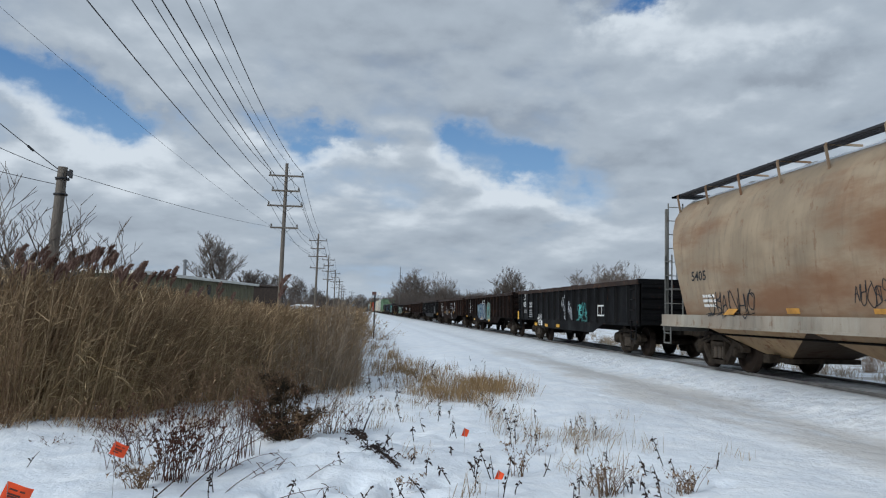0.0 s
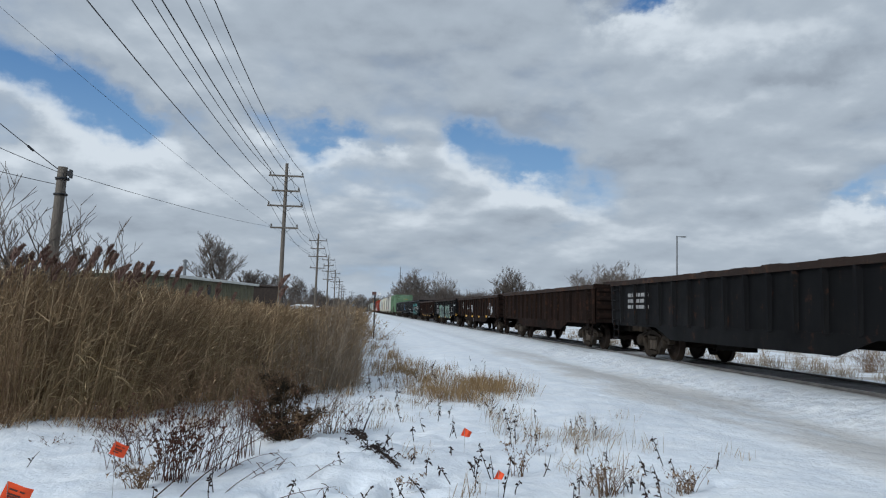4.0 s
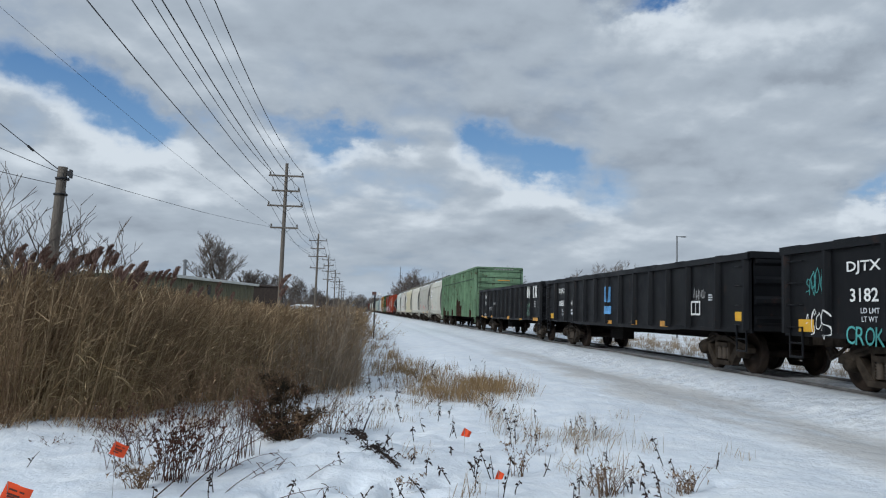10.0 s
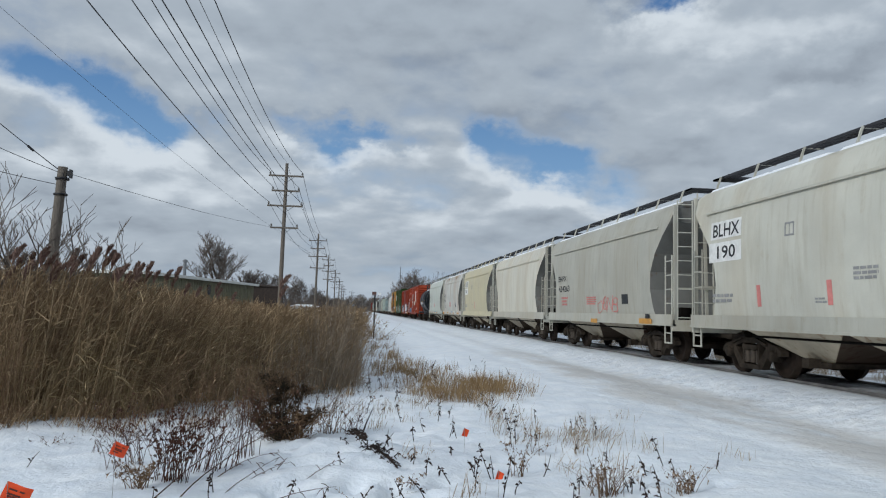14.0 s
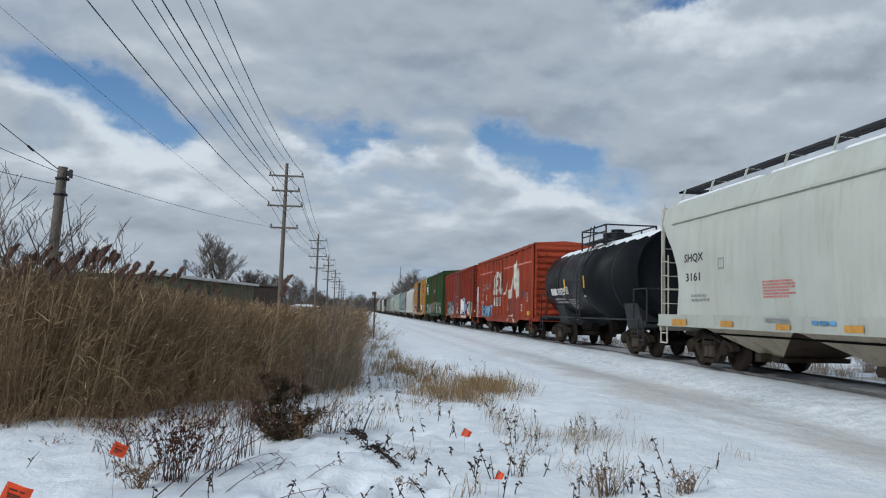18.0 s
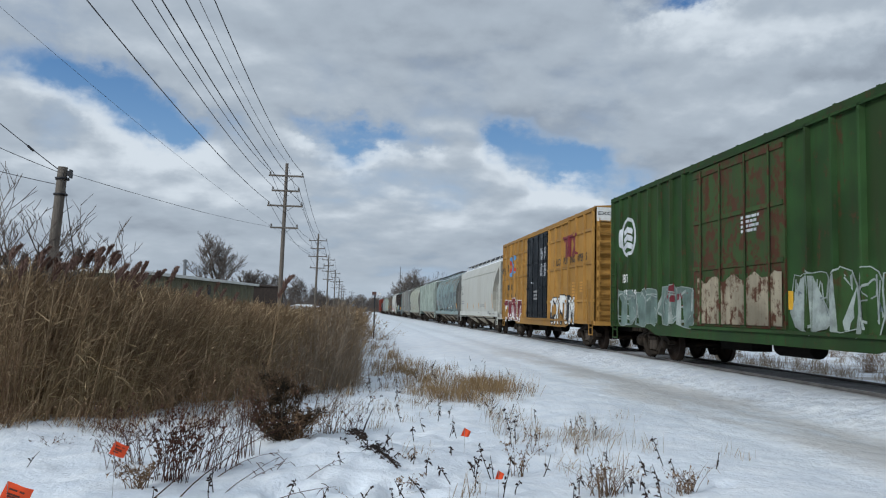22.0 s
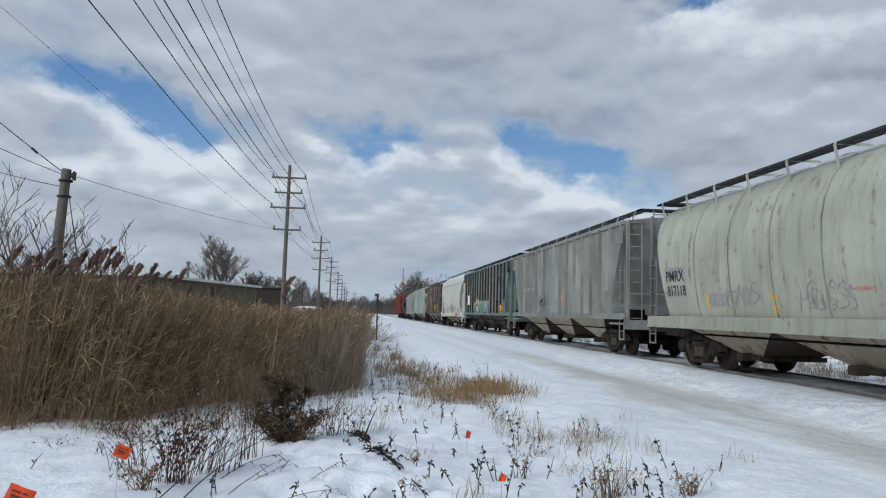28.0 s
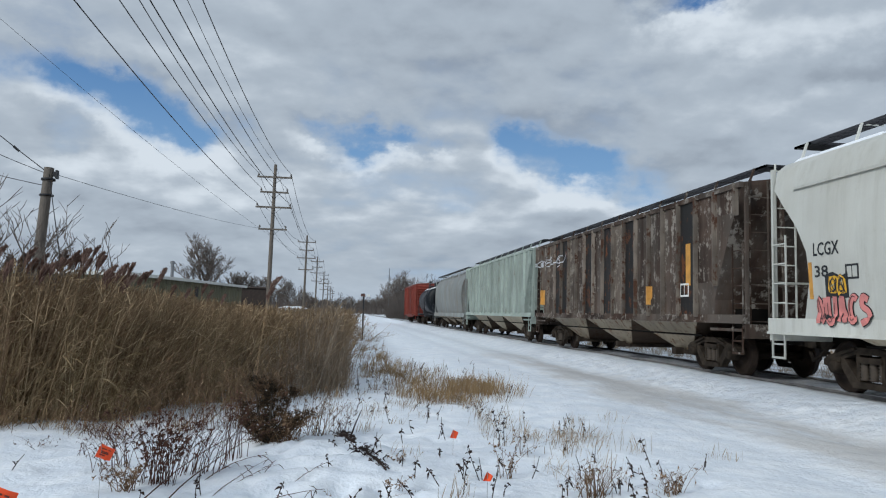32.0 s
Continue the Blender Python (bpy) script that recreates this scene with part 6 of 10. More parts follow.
def bramble(x, y, n, hgt, spread, seed, label, heads=0, mat=None, lean=0.0):
    """Thin arching canes rising from the snow, with small withered side twigs."""
    rng = np.random.default_rng(seed)
    plant = thing("bramble", label, "shrub", "bare shrubs in the snow", at=pose(x, y, gz(x, y) - 0.03))
    base = rng.normal(0, spread * 0.35, (n, 3)) * np.array([1, 0.6, 0])
    out = rng.normal(0, spread, (n, 3)) * np.array([1, 0.6, 0]) + np.array([lean, 0, 0])
    h = rng.uniform(0.45, 1.0, n) * hgt
    tip = base + out + np.stack([0 * h, 0 * h, h], 1)
    bend = np.stack([-out[:, 0] * 0.3, -out[:, 1] * 0.3, h * rng.uniform(0.05, 0.4, n)], 1)
    v, f = stalks(base, tip, bend, rng.uniform(0.003, 0.0065, n), np.full(n, 0.0015), 5)
    part("cane_tangle", mesh_of("canes", v, f, mat or M_CANE), None, plant)["kind"] = "stuff"
    m = n * 5
    pick, t = rng.integers(0, n, m), rng.uniform(0.35, 1.0, m)[:, None]
    mid = (base + tip) / 2 + bend
    at = ((1 - t) ** 2) * base[pick] + 2 * t * (1 - t) * mid[pick] + t ** 2 * tip[pick]
    end = at + rng.normal(0, 0.08, (m, 3)) * hgt + np.array([0, 0, 0.05]) * hgt
    v, f = stalks(at, end, np.zeros((m, 3)), np.full(m, 0.0022), np.full(m, 0.001), 1)
    part("twig_spray", mesh_of("twig_spray", v, f, mat or M_CANE), None, plant)["kind"] = "stuff"
    if heads:
        k = heads
        pick = rng.integers(0, m, k)
        v, f = blades(end[pick], rng.normal(0, 1, (k, 3)), rng.uniform(0.015, 0.05, k), rng.uniform(0.010, 0.025, k), rng.uniform(0, 0.5, k), rng, 2)
        part("withered_leaves", mesh_of("withered_leaves", v, f, mat or M_CANE), None, plant)["kind"] = "stuff"
    return plant


bramble(-1.75, 7.75, 46, 0.74, 0.27, 21, "reddish-brown bramble canes with withered leaves in the snow", 1500, mat=M_REDCANE, lean=0.15)
bramble(-1.95, 7.35, 22, 0.34, 0.14, 19, "low withered grey-brown herb in the snow", 300)
bramble(-1.45, 8.2, 34, 0.95, 0.34, 22, "dark bramble canes arching out of the snow", 90, mat=M_REDCANE, lean=0.3)
bramble(-2.35, 8.6, 16, 0.75, 0.3, 18, "thin dark canes leaning over the snow", 60, mat=M_REDCANE, lean=-0.15)
bramble(-1.15, 8.7, 12, 1.0, 0.2, 17, "upright dark canes beside the young juniper", 30, mat=M_REDCANE)


def arching_cane(x0, y0, x1, y1, rise, rad, seed):
    """One long bare cane bowed over the snow, with a few side shoots."""
    r = random.Random(seed)
    cane = thing("bowed_cane", "long dark bramble cane bowed over the snow", "cane", "bowed canes in the snow", at=pose(x0, y0, gz(x0, y0) - 0.03))
    dx, dy, n = x1 - x0, y1 - y0, 12
    pts = [Vector((dx * f + r.uniform(-0.008, 0.008), dy * f, rise * (1 - (1 - f) ** 2.2) * (1.0 - 0.25 * f * f) + (gz(x1, y1) - gz(x0, y0)) * f)) for f in (k / n for k in range(n + 1))]
    part("stem", Mesh().tube(pts, [rad * (1 - 0.65 * k / n) for k in range(n + 1)], 5), M_REDCANE, cane)
    for k in range(r.randint(5, 9)):
        p = pts[r.randint(4, n)]
        q = p + Vector((r.uniform(-0.09, 0.09), r.uniform(-0.06, 0.06), r.uniform(-0.10, 0.07)))
        part("side_shoot", Mesh().tube([p, (p + q) / 2 + Vector((0, 0, 0.01)), q], [0.003, 0.004, 0.0015], 4), M_REDCANE, cane)


for row in ((-1.75, 6.75, -0.72, 9.1, 0.42, 0.0065, 1), (-1.55, 6.7, -0.62, 8.9, 0.36, 0.0065, 2), (-1.35, 7.9, -0.75, 8.2, 0.16, 0.005, 3), (-1.2, 6.8, -0.72, 8.1, 0.12, 0.005, 4),
            (-0.85, 6.55, -0.1, 6.75, 0.13, 0.005, 5), (-1.62, 8.1, -1.25, 7.9, 0.5, 0.005, 6), (-1.9, 7.2, -1.5, 8.6, 0.6, 0.006, 7), (-2.4, 8.0, -2.1, 8.4, 0.45, 0.005, 8), (-1.05, 7.5, -0.6, 7.9, 0.08, 0.004, 9), (-0.4, 7.4, -0.05, 7.8, 0.07, 0.004, 10)):
    arching_cane(*row)
bramble(-2.2, 11.3, 34, 0.95, 0.55, 24, "tangle of brown twigs before the reeds", 200, lean=0.2)
bramble(-1.5, 11.2, 34, 0.95, 0.55, 25, "tangle of brown twigs behind the young juniper", 200, lean=0.15)
bramble(-2.9, 12.0, 40, 1.1, 0.7, 16, "bent brown stems leaning out of the reed bed", 300, lean=0.35)
bramble(-1.9, 12.6, 30, 1.2, 0.7, 15, "bent brown stems leaning out of the reed bed", 300, lean=0.35)
bramble(-0.62, 9.35, 40, 0.42, 0.22, 14, "brown withered undergrowth at the foot of the juniper", 420, lean=0.12)
bramble(-0.95, 9.9, 60, 1.05, 0.28, 13, "fine brown twigs growing through the juniper", 380)
bramble(0.05, 10.5, 14, 0.24, 0.12, 12, "small dark withered plant in the snow", 110, mat=M_REDCANE)
bramble(-0.30, 10.1, 34, 0.7, 0.3, 26, "thin brown twigs beside the young juniper", 120)
bramble(-4.9, 11.2, 45, 1.9, 0.45, 27, "dark leafless shrub standing in the reeds", 260)
bramble(-3.6, 11.1, 60, 0.5, 0.7, 29, "low dead stems along the front of the reeds", 200)
bramble(-4.7, 10.9, 50, 0.36, 0.6, 28, "low dead stems along the front of the reeds", 150)
bramble(-2.9, 10.4, 26, 0.34, 0.5, 10, "low dead stems along the front of the reeds", 80, mat=M_REDCANE)
bramble(2.35, 6.75, 44, 0.36, 0.22, 30, "dead weed with curled brown leaves in the snow", 130)
bramble(3.05, 6.5, 26, 0.30, 0.16, 31, "dead weed with a drooping brown head in the snow", 90)
bramble(-2.9, 9.2, 8, 0.22, 0.25, 70, "scattered broken stems lying in the snow", 30, mat=M_REDCANE)
bramble(-3.6, 9.6, 7, 0.2, 0.3, 71, "scattered broken stems lying in the snow", 24, mat=M_REDCANE)
bramble(-2.4, 8.3, 9, 0.4, 0.2, 72, "dark withered stems beside the marker flag", 50, mat=M_REDCANE, lean=-0.1)
bramble(0.55, 7.0, 7, 0.12, 0.14, 73, "curled dead leaves on the snow", 60)
bramble(0.62, 8.0, 6, 0.12, 0.12, 74, "curled dead leaves on the snow", 50)
bramble(1.75, 7.6, 9, 0.36, 0.2, 75, "dead weed with curled brown leaves in the snow", 50)
bramble(2.1, 8.6, 9, 0.34, 0.2, 76, "dead weed with curled brown leaves in the snow", 50)
bramble(-0.1, 6.3, 7, 0.16, 0.5, 32, "thin cane lying in an arch on the snow", 6)
bramble(0.85, 42.0, 50, 0.9, 0.6, 33, "grey-brown leafless shrub beside the marker post", 60)
bramble(1.7, 41.0, 60, 0.7, 0.9, 34, "low reddish shrub beside the lane", 80)


def juniper(x, y, hgt):
    """A low ragged bush: several leaders, dark needles inside, browned sprays outside, clods of snow."""
    rng = np.random.default_rng(4)
    bush = thing("juniper_bush", "ragged dark juniper bush with browned sprays in the snow", "bush", at=pose(x, y, gz(x, y) - 0.03))
    leaders = np.array([[-0.26, 0.02, 1.0], [0.03, -0.05, 0.84], [0.30, 0.05, 0.72], [-0.46, 0.0, 0.62], [0.52, -0.03, 0.42], [-0.10, 0.12, 0.80], [0.42, -0.1, 0.30], [-0.40, -0.08, 0.34]]) * hgt
    for tip in leaders:
        part("trunk", Mesh().tube([(0, 0, 0), (tip[0] * 0.6, tip[1] * 0.5, tip[2] * 0.45), tuple(tip * 0.97)], [0.022, 0.014, 0.004], 6), M_BARK, bush)
    n = 230
    pick = rng.integers(0, len(leaders), n)
    f = rng.uniform(0.08, 0.98, n)
    at = leaders[pick] * f[:, None]
    at[:, 0] *= 0.6 + 0.4 * f
    ang = rng.uniform(0, 6.283, n)
    reach = 0.25 * hgt * (1.08 - f) ** 0.6 * rng.uniform(0.4, 1.5, n) + 0.03
    end = at + np.stack([np.cos(ang) * reach, np.sin(ang) * reach, reach * rng.uniform(-0.25, 0.9, n)], 1)
    v, q = stalks(at, end, np.zeros((n, 3)), np.full(n, 0.005), np.full(n, 0.0015), 2)
    part("branch_tangle", mesh_of("branch_tangle", v, q, M_BARK), None, bush)["kind"] = "stuff"
    for name, mat, m, lo, hi, wild_k in (("foliage", M_JUNIPER, 11000, 0.0, 0.95, 0.75), ("browned_sprays", M_BROWNSPRAY, 5200, 0.7, 1.4, 0.6)):
        k, t = rng.integers(0, n, m), rng.uniform(lo, hi, m)[:, None]
        p = at[k] * (1 - t) + end[k] * t + rng.normal(0, 0.016, (m, 3))
        p[:, 2] = np.maximum(p[:, 2], 0.02)
        way = (end - at)[k] / reach[k][:, None] * 0.6 + rng.normal(0, wild_k, (m, 3)) + np.array([0, 0, 0.3])
        v, q = blades(p, way, rng.uniform(0.02, 0.065, m), rng.uniform(0.004, 0.011, m), rng.uniform(0, 0.3, m), rng, 2)
        part(name, mesh_of(name, v, q, mat), None, bush)["kind"] = "stuff"
    clod = Mesh()
    for k in rng.integers(0, n, 18):
        c, s0 = at[k] * 0.4 + end[k] * 0.6, rng.uniform(0.010, 0.022)
        clod.lathe([(-0.5 * s0, 0.0), (-0.35 * s0, 0.8 * s0), (0.1 * s0, s0), (0.45 * s0, 0.6 * s0), (0.6 * s0, 0.0)], "z", tuple(c), 7)
    part("snow_clods", clod, M_SNOWCAP, bush, "small clods of snow caught in the needles")["kind"] = "stuff"


juniper(-0.86, 9.5, 0.92)


def weed_stalk(seed):
    r = random.Random(seed)
    plant = thing("dead_weed", "dark withered weed stalk poking out of the snow", "weed", "withered weeds in the snow")
    h = r.uniform(0.10, 0.34)
    bend = r.uniform(-0.08, 0.12)
    stem = Mesh().tube([(0, 0, -0.03), (bend * 0.3, 0.01, h * 0.5), (bend, 0.0, h)], [0.0055, 0.0045, 0.0025], 5)
    part("stem", stem, M_WEED, plant)
    for k in range(r.randint(3, 7)):
        f = r.uniform(0.25, 1.0)
        a = r.uniform(0, 6.28)
        p = Vector((bend * f * f, 0, h * f))
        q = p + Vector((math.cos(a), math.sin(a), r.uniform(-1.0, 0.5))) * r.uniform(0.02, 0.055)
        leaf = Mesh().tube([p, (p + q) / 2 + Vector((0, 0, 0.008)), q], [0.003, r.uniform(0.007, 0.013), 0.002], 5)
        part("withered_leaf", leaf, M_WEED, plant)
    return plant


def weeds():
    protos = [weed_stalk(40 + k) for k in range(8)]
    r = random.Random(9)
    spots = []
    while len(spots) < 150:
        y = 6.4 + 17 * r.random() ** 1.6
        x = r.uniform(-0.45 * y, 4.2) if y < 10.5 else r.uniform(0.0, 4.0)
        if x < -0.2 and y > 10.2:
            continue
        if (x > 3.4 or x < -0.3) and r.random() < 0.6:
            continue
        spots.append((x, y))
    for k, (x, y) in enumerate(spots):
        m = pose(x, y, gz(x, y), r.uniform(-28, 28), r.uniform(-24, 36), r.uniform(0, 360))
        if k < 8:
            protos[k].matrix_basis = m
        else:
            copy_thing(protos[k % 8], m)


weeds()


# ---------------------------------------------------------------- bare trees
def bare_tree(name, label, hgt, seed, density=1.0, spread=0.5, stems=1, least=0.022):
    r = random.Random(seed)
    trunk, twigs = Mesh(), Mesh()
    def grow(p, d, length, rad, level, m):
        pts, q, w = [p], p, d
        n = 3 if level < 3 else 2
        for k in range(n):
            w = (w + Vector((r.uniform(-1, 1), r.uniform(-1, 1), r.uniform(-0.25, 0.75))) * (0.17 if level else 0.06)).normalized()
            q = q + w * (length / n)
            pts.append(q)
        m.tube(pts, [rad * (1 - 0.45 * k / n) for k in range(n + 1)], (7, 6, 4, 3, 3, 3)[min(level, 5)], False)
        if level >= 5:
            return
        kids = 7 if level == 0 and stems == 1 else max(2, int(r.uniform(3.0, 5.2) * density)) if level < 4 else max(2, int(3.5 * density))
        for k in range(kids):
            f = 0.35 + 0.65 * (k + r.random()) / kids
            i = min(n - 1, int(f * n))
            at = pts[i].lerp(pts[i + 1], f * n - i)
            a = r.uniform(0, math.tau) if level > 1 else k * 2.4 + seed + level * 1.3
            side = Vector((math.cos(a), math.sin(a), r.uniform(0.05, 0.7)))
            nd = (w * (1 - spread) + side * spread * r.uniform(0.8, 1.3)).normalized()
            grow(at, nd, length * r.uniform(0.5, 0.75), max(least, rad * (0.56 if level else 0.6)), level + 1, trunk if level < 1 else twigs)
    for k in range(stems):
        grow(Vector((r.uniform(-0.4, 0.4) * (stems - 1), 0, -0.4)), Vector((r.uniform(-0.12, 0.12), 0, 1)).normalized(), hgt * 0.44, hgt * 0.018 / stems ** 0.4, 0, trunk)
    # true to height, crown over the foot
    top = max(p[2] for p in twigs.v)
    k = hgt / top
    cx = (max(p[0] for p in twigs.v) + min(p[0] for p in twigs.v)) / 2
    cy = (max(p[1] for p in twigs.v) + min(p[1] for p in twigs.v)) / 2
    for m in (trunk, twigs):
        m.v = [((x - cx * max(0.0, z) / top) * k, (y - cy * max(0.0, z) / top) * k, z * k) for x, y, z in m.v]
    tree = thing(name, label, "tree", "bare trees behind the line")
    part("trunk", trunk, M_BARK, tree)
    part("crown", twigs, M_TWIG, tree)
    return tree


T_OAK = bare_tree("tree", "broad leafless tree with a round crown of fine twigs", 12.7, 51, 1.15, 0.5, 1, 0.02)
T_TALL = bare_tree("tree", "tall slender leafless tree", 11.5, 52, 1.05, 0.42)
T_WIDE = bare_tree("tree", "leafless tree with many slender stems", 10.5, 53, 1.0, 0.5, 3)
T_SCRUB = bare_tree("tree", "leafless scrubby tree of the hedgerow", 8.0, 54, 1.0, 0.5, 4)


def plant_trees():
    r = random.Random(12)
    T_OAK.matrix_basis = pose(-20.0, 110, -0.6, 0, 0, 20)
    T_TALL.matrix_basis = pose(21.0, 175, -0.6)
    T_WIDE.matrix_basis = pose(-17.2, 122, -3.2, 0, 0, 70)
    T_SCRUB.matrix_basis = pose(-15.5, 116, -0.8)
    for proto, x, y, s in ((T_OAK, 12.6, 170, 0.92), (T_OAK, 15.0, 176, 0.82), (T_WIDE, 11.0, 182, 0.9), (T_OAK, 37.0, 168, 1.0), (T_WIDE, 35.0, 172, 1.15), (T_TALL, 19.5, 166, 0.95), (T_TALL, 22.5, 172, 0.8),
                           (T_WIDE, 39.3, 120, 1.02), (T_TALL, 40.5, 124, 0.85), (T_WIDE, 45.0, 120, 1.08), (T_OAK, 43.8, 125, 0.85), (T_TALL, 46.4, 122, 0.95), (T_OAK, -15.0, 205, 0.85), (T_WIDE, -18.5, 210, 0.95), (T_WIDE, -11.6, 212, 0.85), (T_OAK, -22, 215, 0.9)):
        ob = copy_thing(proto, pose(x, y, -0.6, 0, 0, r.uniform(0, 360)))
        ob.scale = (s, s, s)
    for k in range(46):
        y = r.uniform(165, 200)
        a = 0.075 + 0.215 * (k + r.random()) / 46
        ob = copy_thing(r.choice((T_SCRUB, T_SCRUB, T_WIDE, T_TALL)), pose(a * y, y, -0.8, 0, 0, r.uniform(0, 360)))
        s = r.uniform(0.75, 1.05) * (0.8 if ob.name.startswith("tree") and y > 180 else 0.95)
        ob.scale = (s, s, s * r.uniform(0.8, 1.0))
    # woods closing the view where the line runs out
    for k in range(26):
        y = r.uniform(380, 520)
        a = -0.055 + 0.12 * (k + r.random()) / 26
        ob = copy_thing(r.choice((T_SCRUB, T_WIDE)), pose(a * y, y, -0.4, 0, 0, r.uniform(0, 360)))
        s = r.uniform(0.8, 1.25)
        ob.scale = (s * 1.3, s, s)


plant_trees()
shrub = bare_tree("shrub", "bare branching shrub standing among the reeds", 3.9, 77, 0.8, 0.45, 3, 0.006)
shrub.matrix_basis = pose(-5.75, 13.2, -0.5)
copy_thing(shrub, pose(-4.95, 13.6, -1.0, 0, 0, 140))


def thicket(name, label, x0, x1, y0, y1, n, h0, h1, seed, a0=None, a1=None):
    """Far brush: a grey-brown mass of fine upright twigs."""
    rng = np.random.default_rng(seed)
    y = rng.uniform(y0, y1, n)
    x = rng.uniform(x0, x1, n) if a0 is None else y * rng.uniform(a0, a1, n)
    h = rng.uniform(h0, h1, n) * (0.75 + 0.25 * np.sin(x * 0.9) * np.sin(x * 0.37 + 1))
    base = np.stack([x, y, np.full(n, -0.9)], 1)
    tip = base + np.stack([rng.normal(0, 0.22, n) * h, rng.normal(0, 0.2, n) * h, h], 1)
    w = 0.022 * y / 100
    v, f = stalks(base, tip, rng.normal(0, 0.08, (n, 3)) * h[:, None], w * 1.6, w * 0.5, 2)
    tagged(new(name, mesh_of(name, v, f, M_TWIG)), label, "brush", kind="stuff")


thicket("far_brush", "grey-brown leafless brush along the far field edge", 0, 0, 150, 205, 15000, 3.0, 7.6, 61, 0.06, 0.33)
thicket("far_woods", "distant bare woods on the horizon", 0, 0, 380, 620, 6500, 5.0, 9.0, 62, -0.30, 0.12)
thicket("side_brush", "distant bare brush beyond the snowy field", 0, 0, 180, 320, 6000, 2.5, 5.0, 63, 0.30, 0.95)
thicket("left_brush", "bare brush behind the low metal building", 0, 0, 150, 220, 1800, 3.0, 7.0, 64, -0.16, -0.05)
bramble(18.2, 24.2, 150, 1.1, 0.7, 65, "rounded brown bush in the field beyond the rails", 900)
bramble(23.5, 34, 90, 0.9, 0.8, 66, "low brown bush in the field beyond the rails", 400)


# ---------------------------------------------------------------- small things by the lane
M_FLAG = plain("orange_flag_film", (0.80, 0.085, 0.02), 0.5, 0.08, 6.0)
M_FLAGINK = plain("flag_print", (0.10, 0.03, 0.02), 0.6, 0.1, 6.0)
M_STAFF = plain("galvanised_wire", (0.35, 0.34, 0.33), 0.5, 0.15, 8.0, 0.6)
FLAGS = []


def marker_flag(x, y, z, size, turn, swing, printed=False, curl=0.0, droop=14):
    g = gz(x, y)
    fl = thing("marker_flag", "small orange utility marker flag on a wire staff in the snow", "flag", "marker flags by the lane", at=pose(x, y, g - 0.05))
    top = z - g + 0.05 + size * 0.55
    part("staff", Mesh().tube([(0, 0, 0), (0.004, 0, top * 0.5), (0, 0, top)], 0.0022, 5), M_STAFF, fl)
    m = Mesh()
    n = 6
    v = []
    for i in range(n + 1):
        for zz in (-size, 0.0):
            v.append((size * 1.12 * i / n * (1 - 0.25 * curl), (0.012 + 0.05 * curl) * math.sin(i * 1.3) * i / n, zz * (1 - curl * i / n) - (0.02 + 0.25 * curl) * size * i / n))
    m.add(v, [(2 * i, 2 * i + 2, 2 * i + 3, 2 * i + 1) for i in range(n)], True)
    m.add([(p[0], p[1] + 0.0012, p[2]) for p in v], [(2 * i, 2 * i + 1, 2 * i + 3, 2 * i + 2) for i in range(n)], True)
    cloth = part("flag", m, M_FLAG, fl, "", pose(0, 0, top, 0, droop, turn))
    if printed:
        b = Mesh()
        for zz, w0, w1 in ((-0.25, 0.2, 0.55), (-0.25, 0.66, 0.86), (-0.45, 0.2, 0.75), (-0.55, 0.25, 0.8), (-0.70, 0.2, 0.6)):
            b.box(size * w0, size * w1, -0.014, -0.010, size * zz - size * 0.035, size * zz + size * 0.035)
        part("print", b, M_FLAGINK, cloth)
    FLAGS.append((cloth, top, turn, swing, droop))
    return fl


marker_flag(-2.0, 6.73, -0.02, 0.115, 12, 3, True, 0.08, 24)
marker_flag(-2.2, 5.2, -0.03, 0.15, 10, 4, True, 0.0, 22)
marker_flag(1.31, 8.54, -0.16, 0.10, 20, 38, False, 0.35, 24)
marker_flag(1.31, 6.5, -0.2, 0.095, 28, 14, False, 0.7, 30)


def buried_log():
    """A ridge of dark dead stems that breaks through the heaped snow."""
    r = random.Random(17)
    log = thing("buried_branch", "dark broken branch half buried in heaped snow", "branch", at=pose(0.22, 8.6, gz(0.22, 8.6)))
    line = [Vector((-0.20, 1.0, 0.0)), Vector((-0.12, 0.55, 0.03)), Vector((0.0, 0.1, -0.02)), Vector((0.12, -0.45, 0.02)), Vector((0.27, -1.0, -0.03))]
    for p, q in zip(line[:-1], line[1:]):
        part("limb", Mesh().tube([p, (p + q) / 2 + Vector((r.uniform(-0.03, 0.03), 0, 0.03)), q], [0.012, 0.016, 0.010], 6), M_WEED, log)
    tw = Mesh()
    for k in range(130):
        f = r.random() * 3.999
        p = line[int(f)].lerp(line[int(f) + 1], f % 1) + Vector((r.uniform(-0.08, 0.08), r.uniform(-0.08, 0.08), 0.01))
        q = p + Vector((r.uniform(-0.10, 0.10), r.uniform(-0.10, 0.10), r.uniform(-0.03, 0.05)))
        tw.tube([p, (p + q) / 2 + Vector((r.uniform(-0.02, 0.02), 0, 0.02)), q], [0.004, 0.008, 0.0015], 4)
    part("dead_stem", tw, M_WEED, log)["kind"] = "stuff"
    part("stick", Mesh().tube([(-0.08, 0.5, 0.03), (-0.02, 0.52, 0.2), (0.05, 0.56, 0.36)], [0.011, 0.009, 0.004], 5), M_WEED, log)


buried_log()


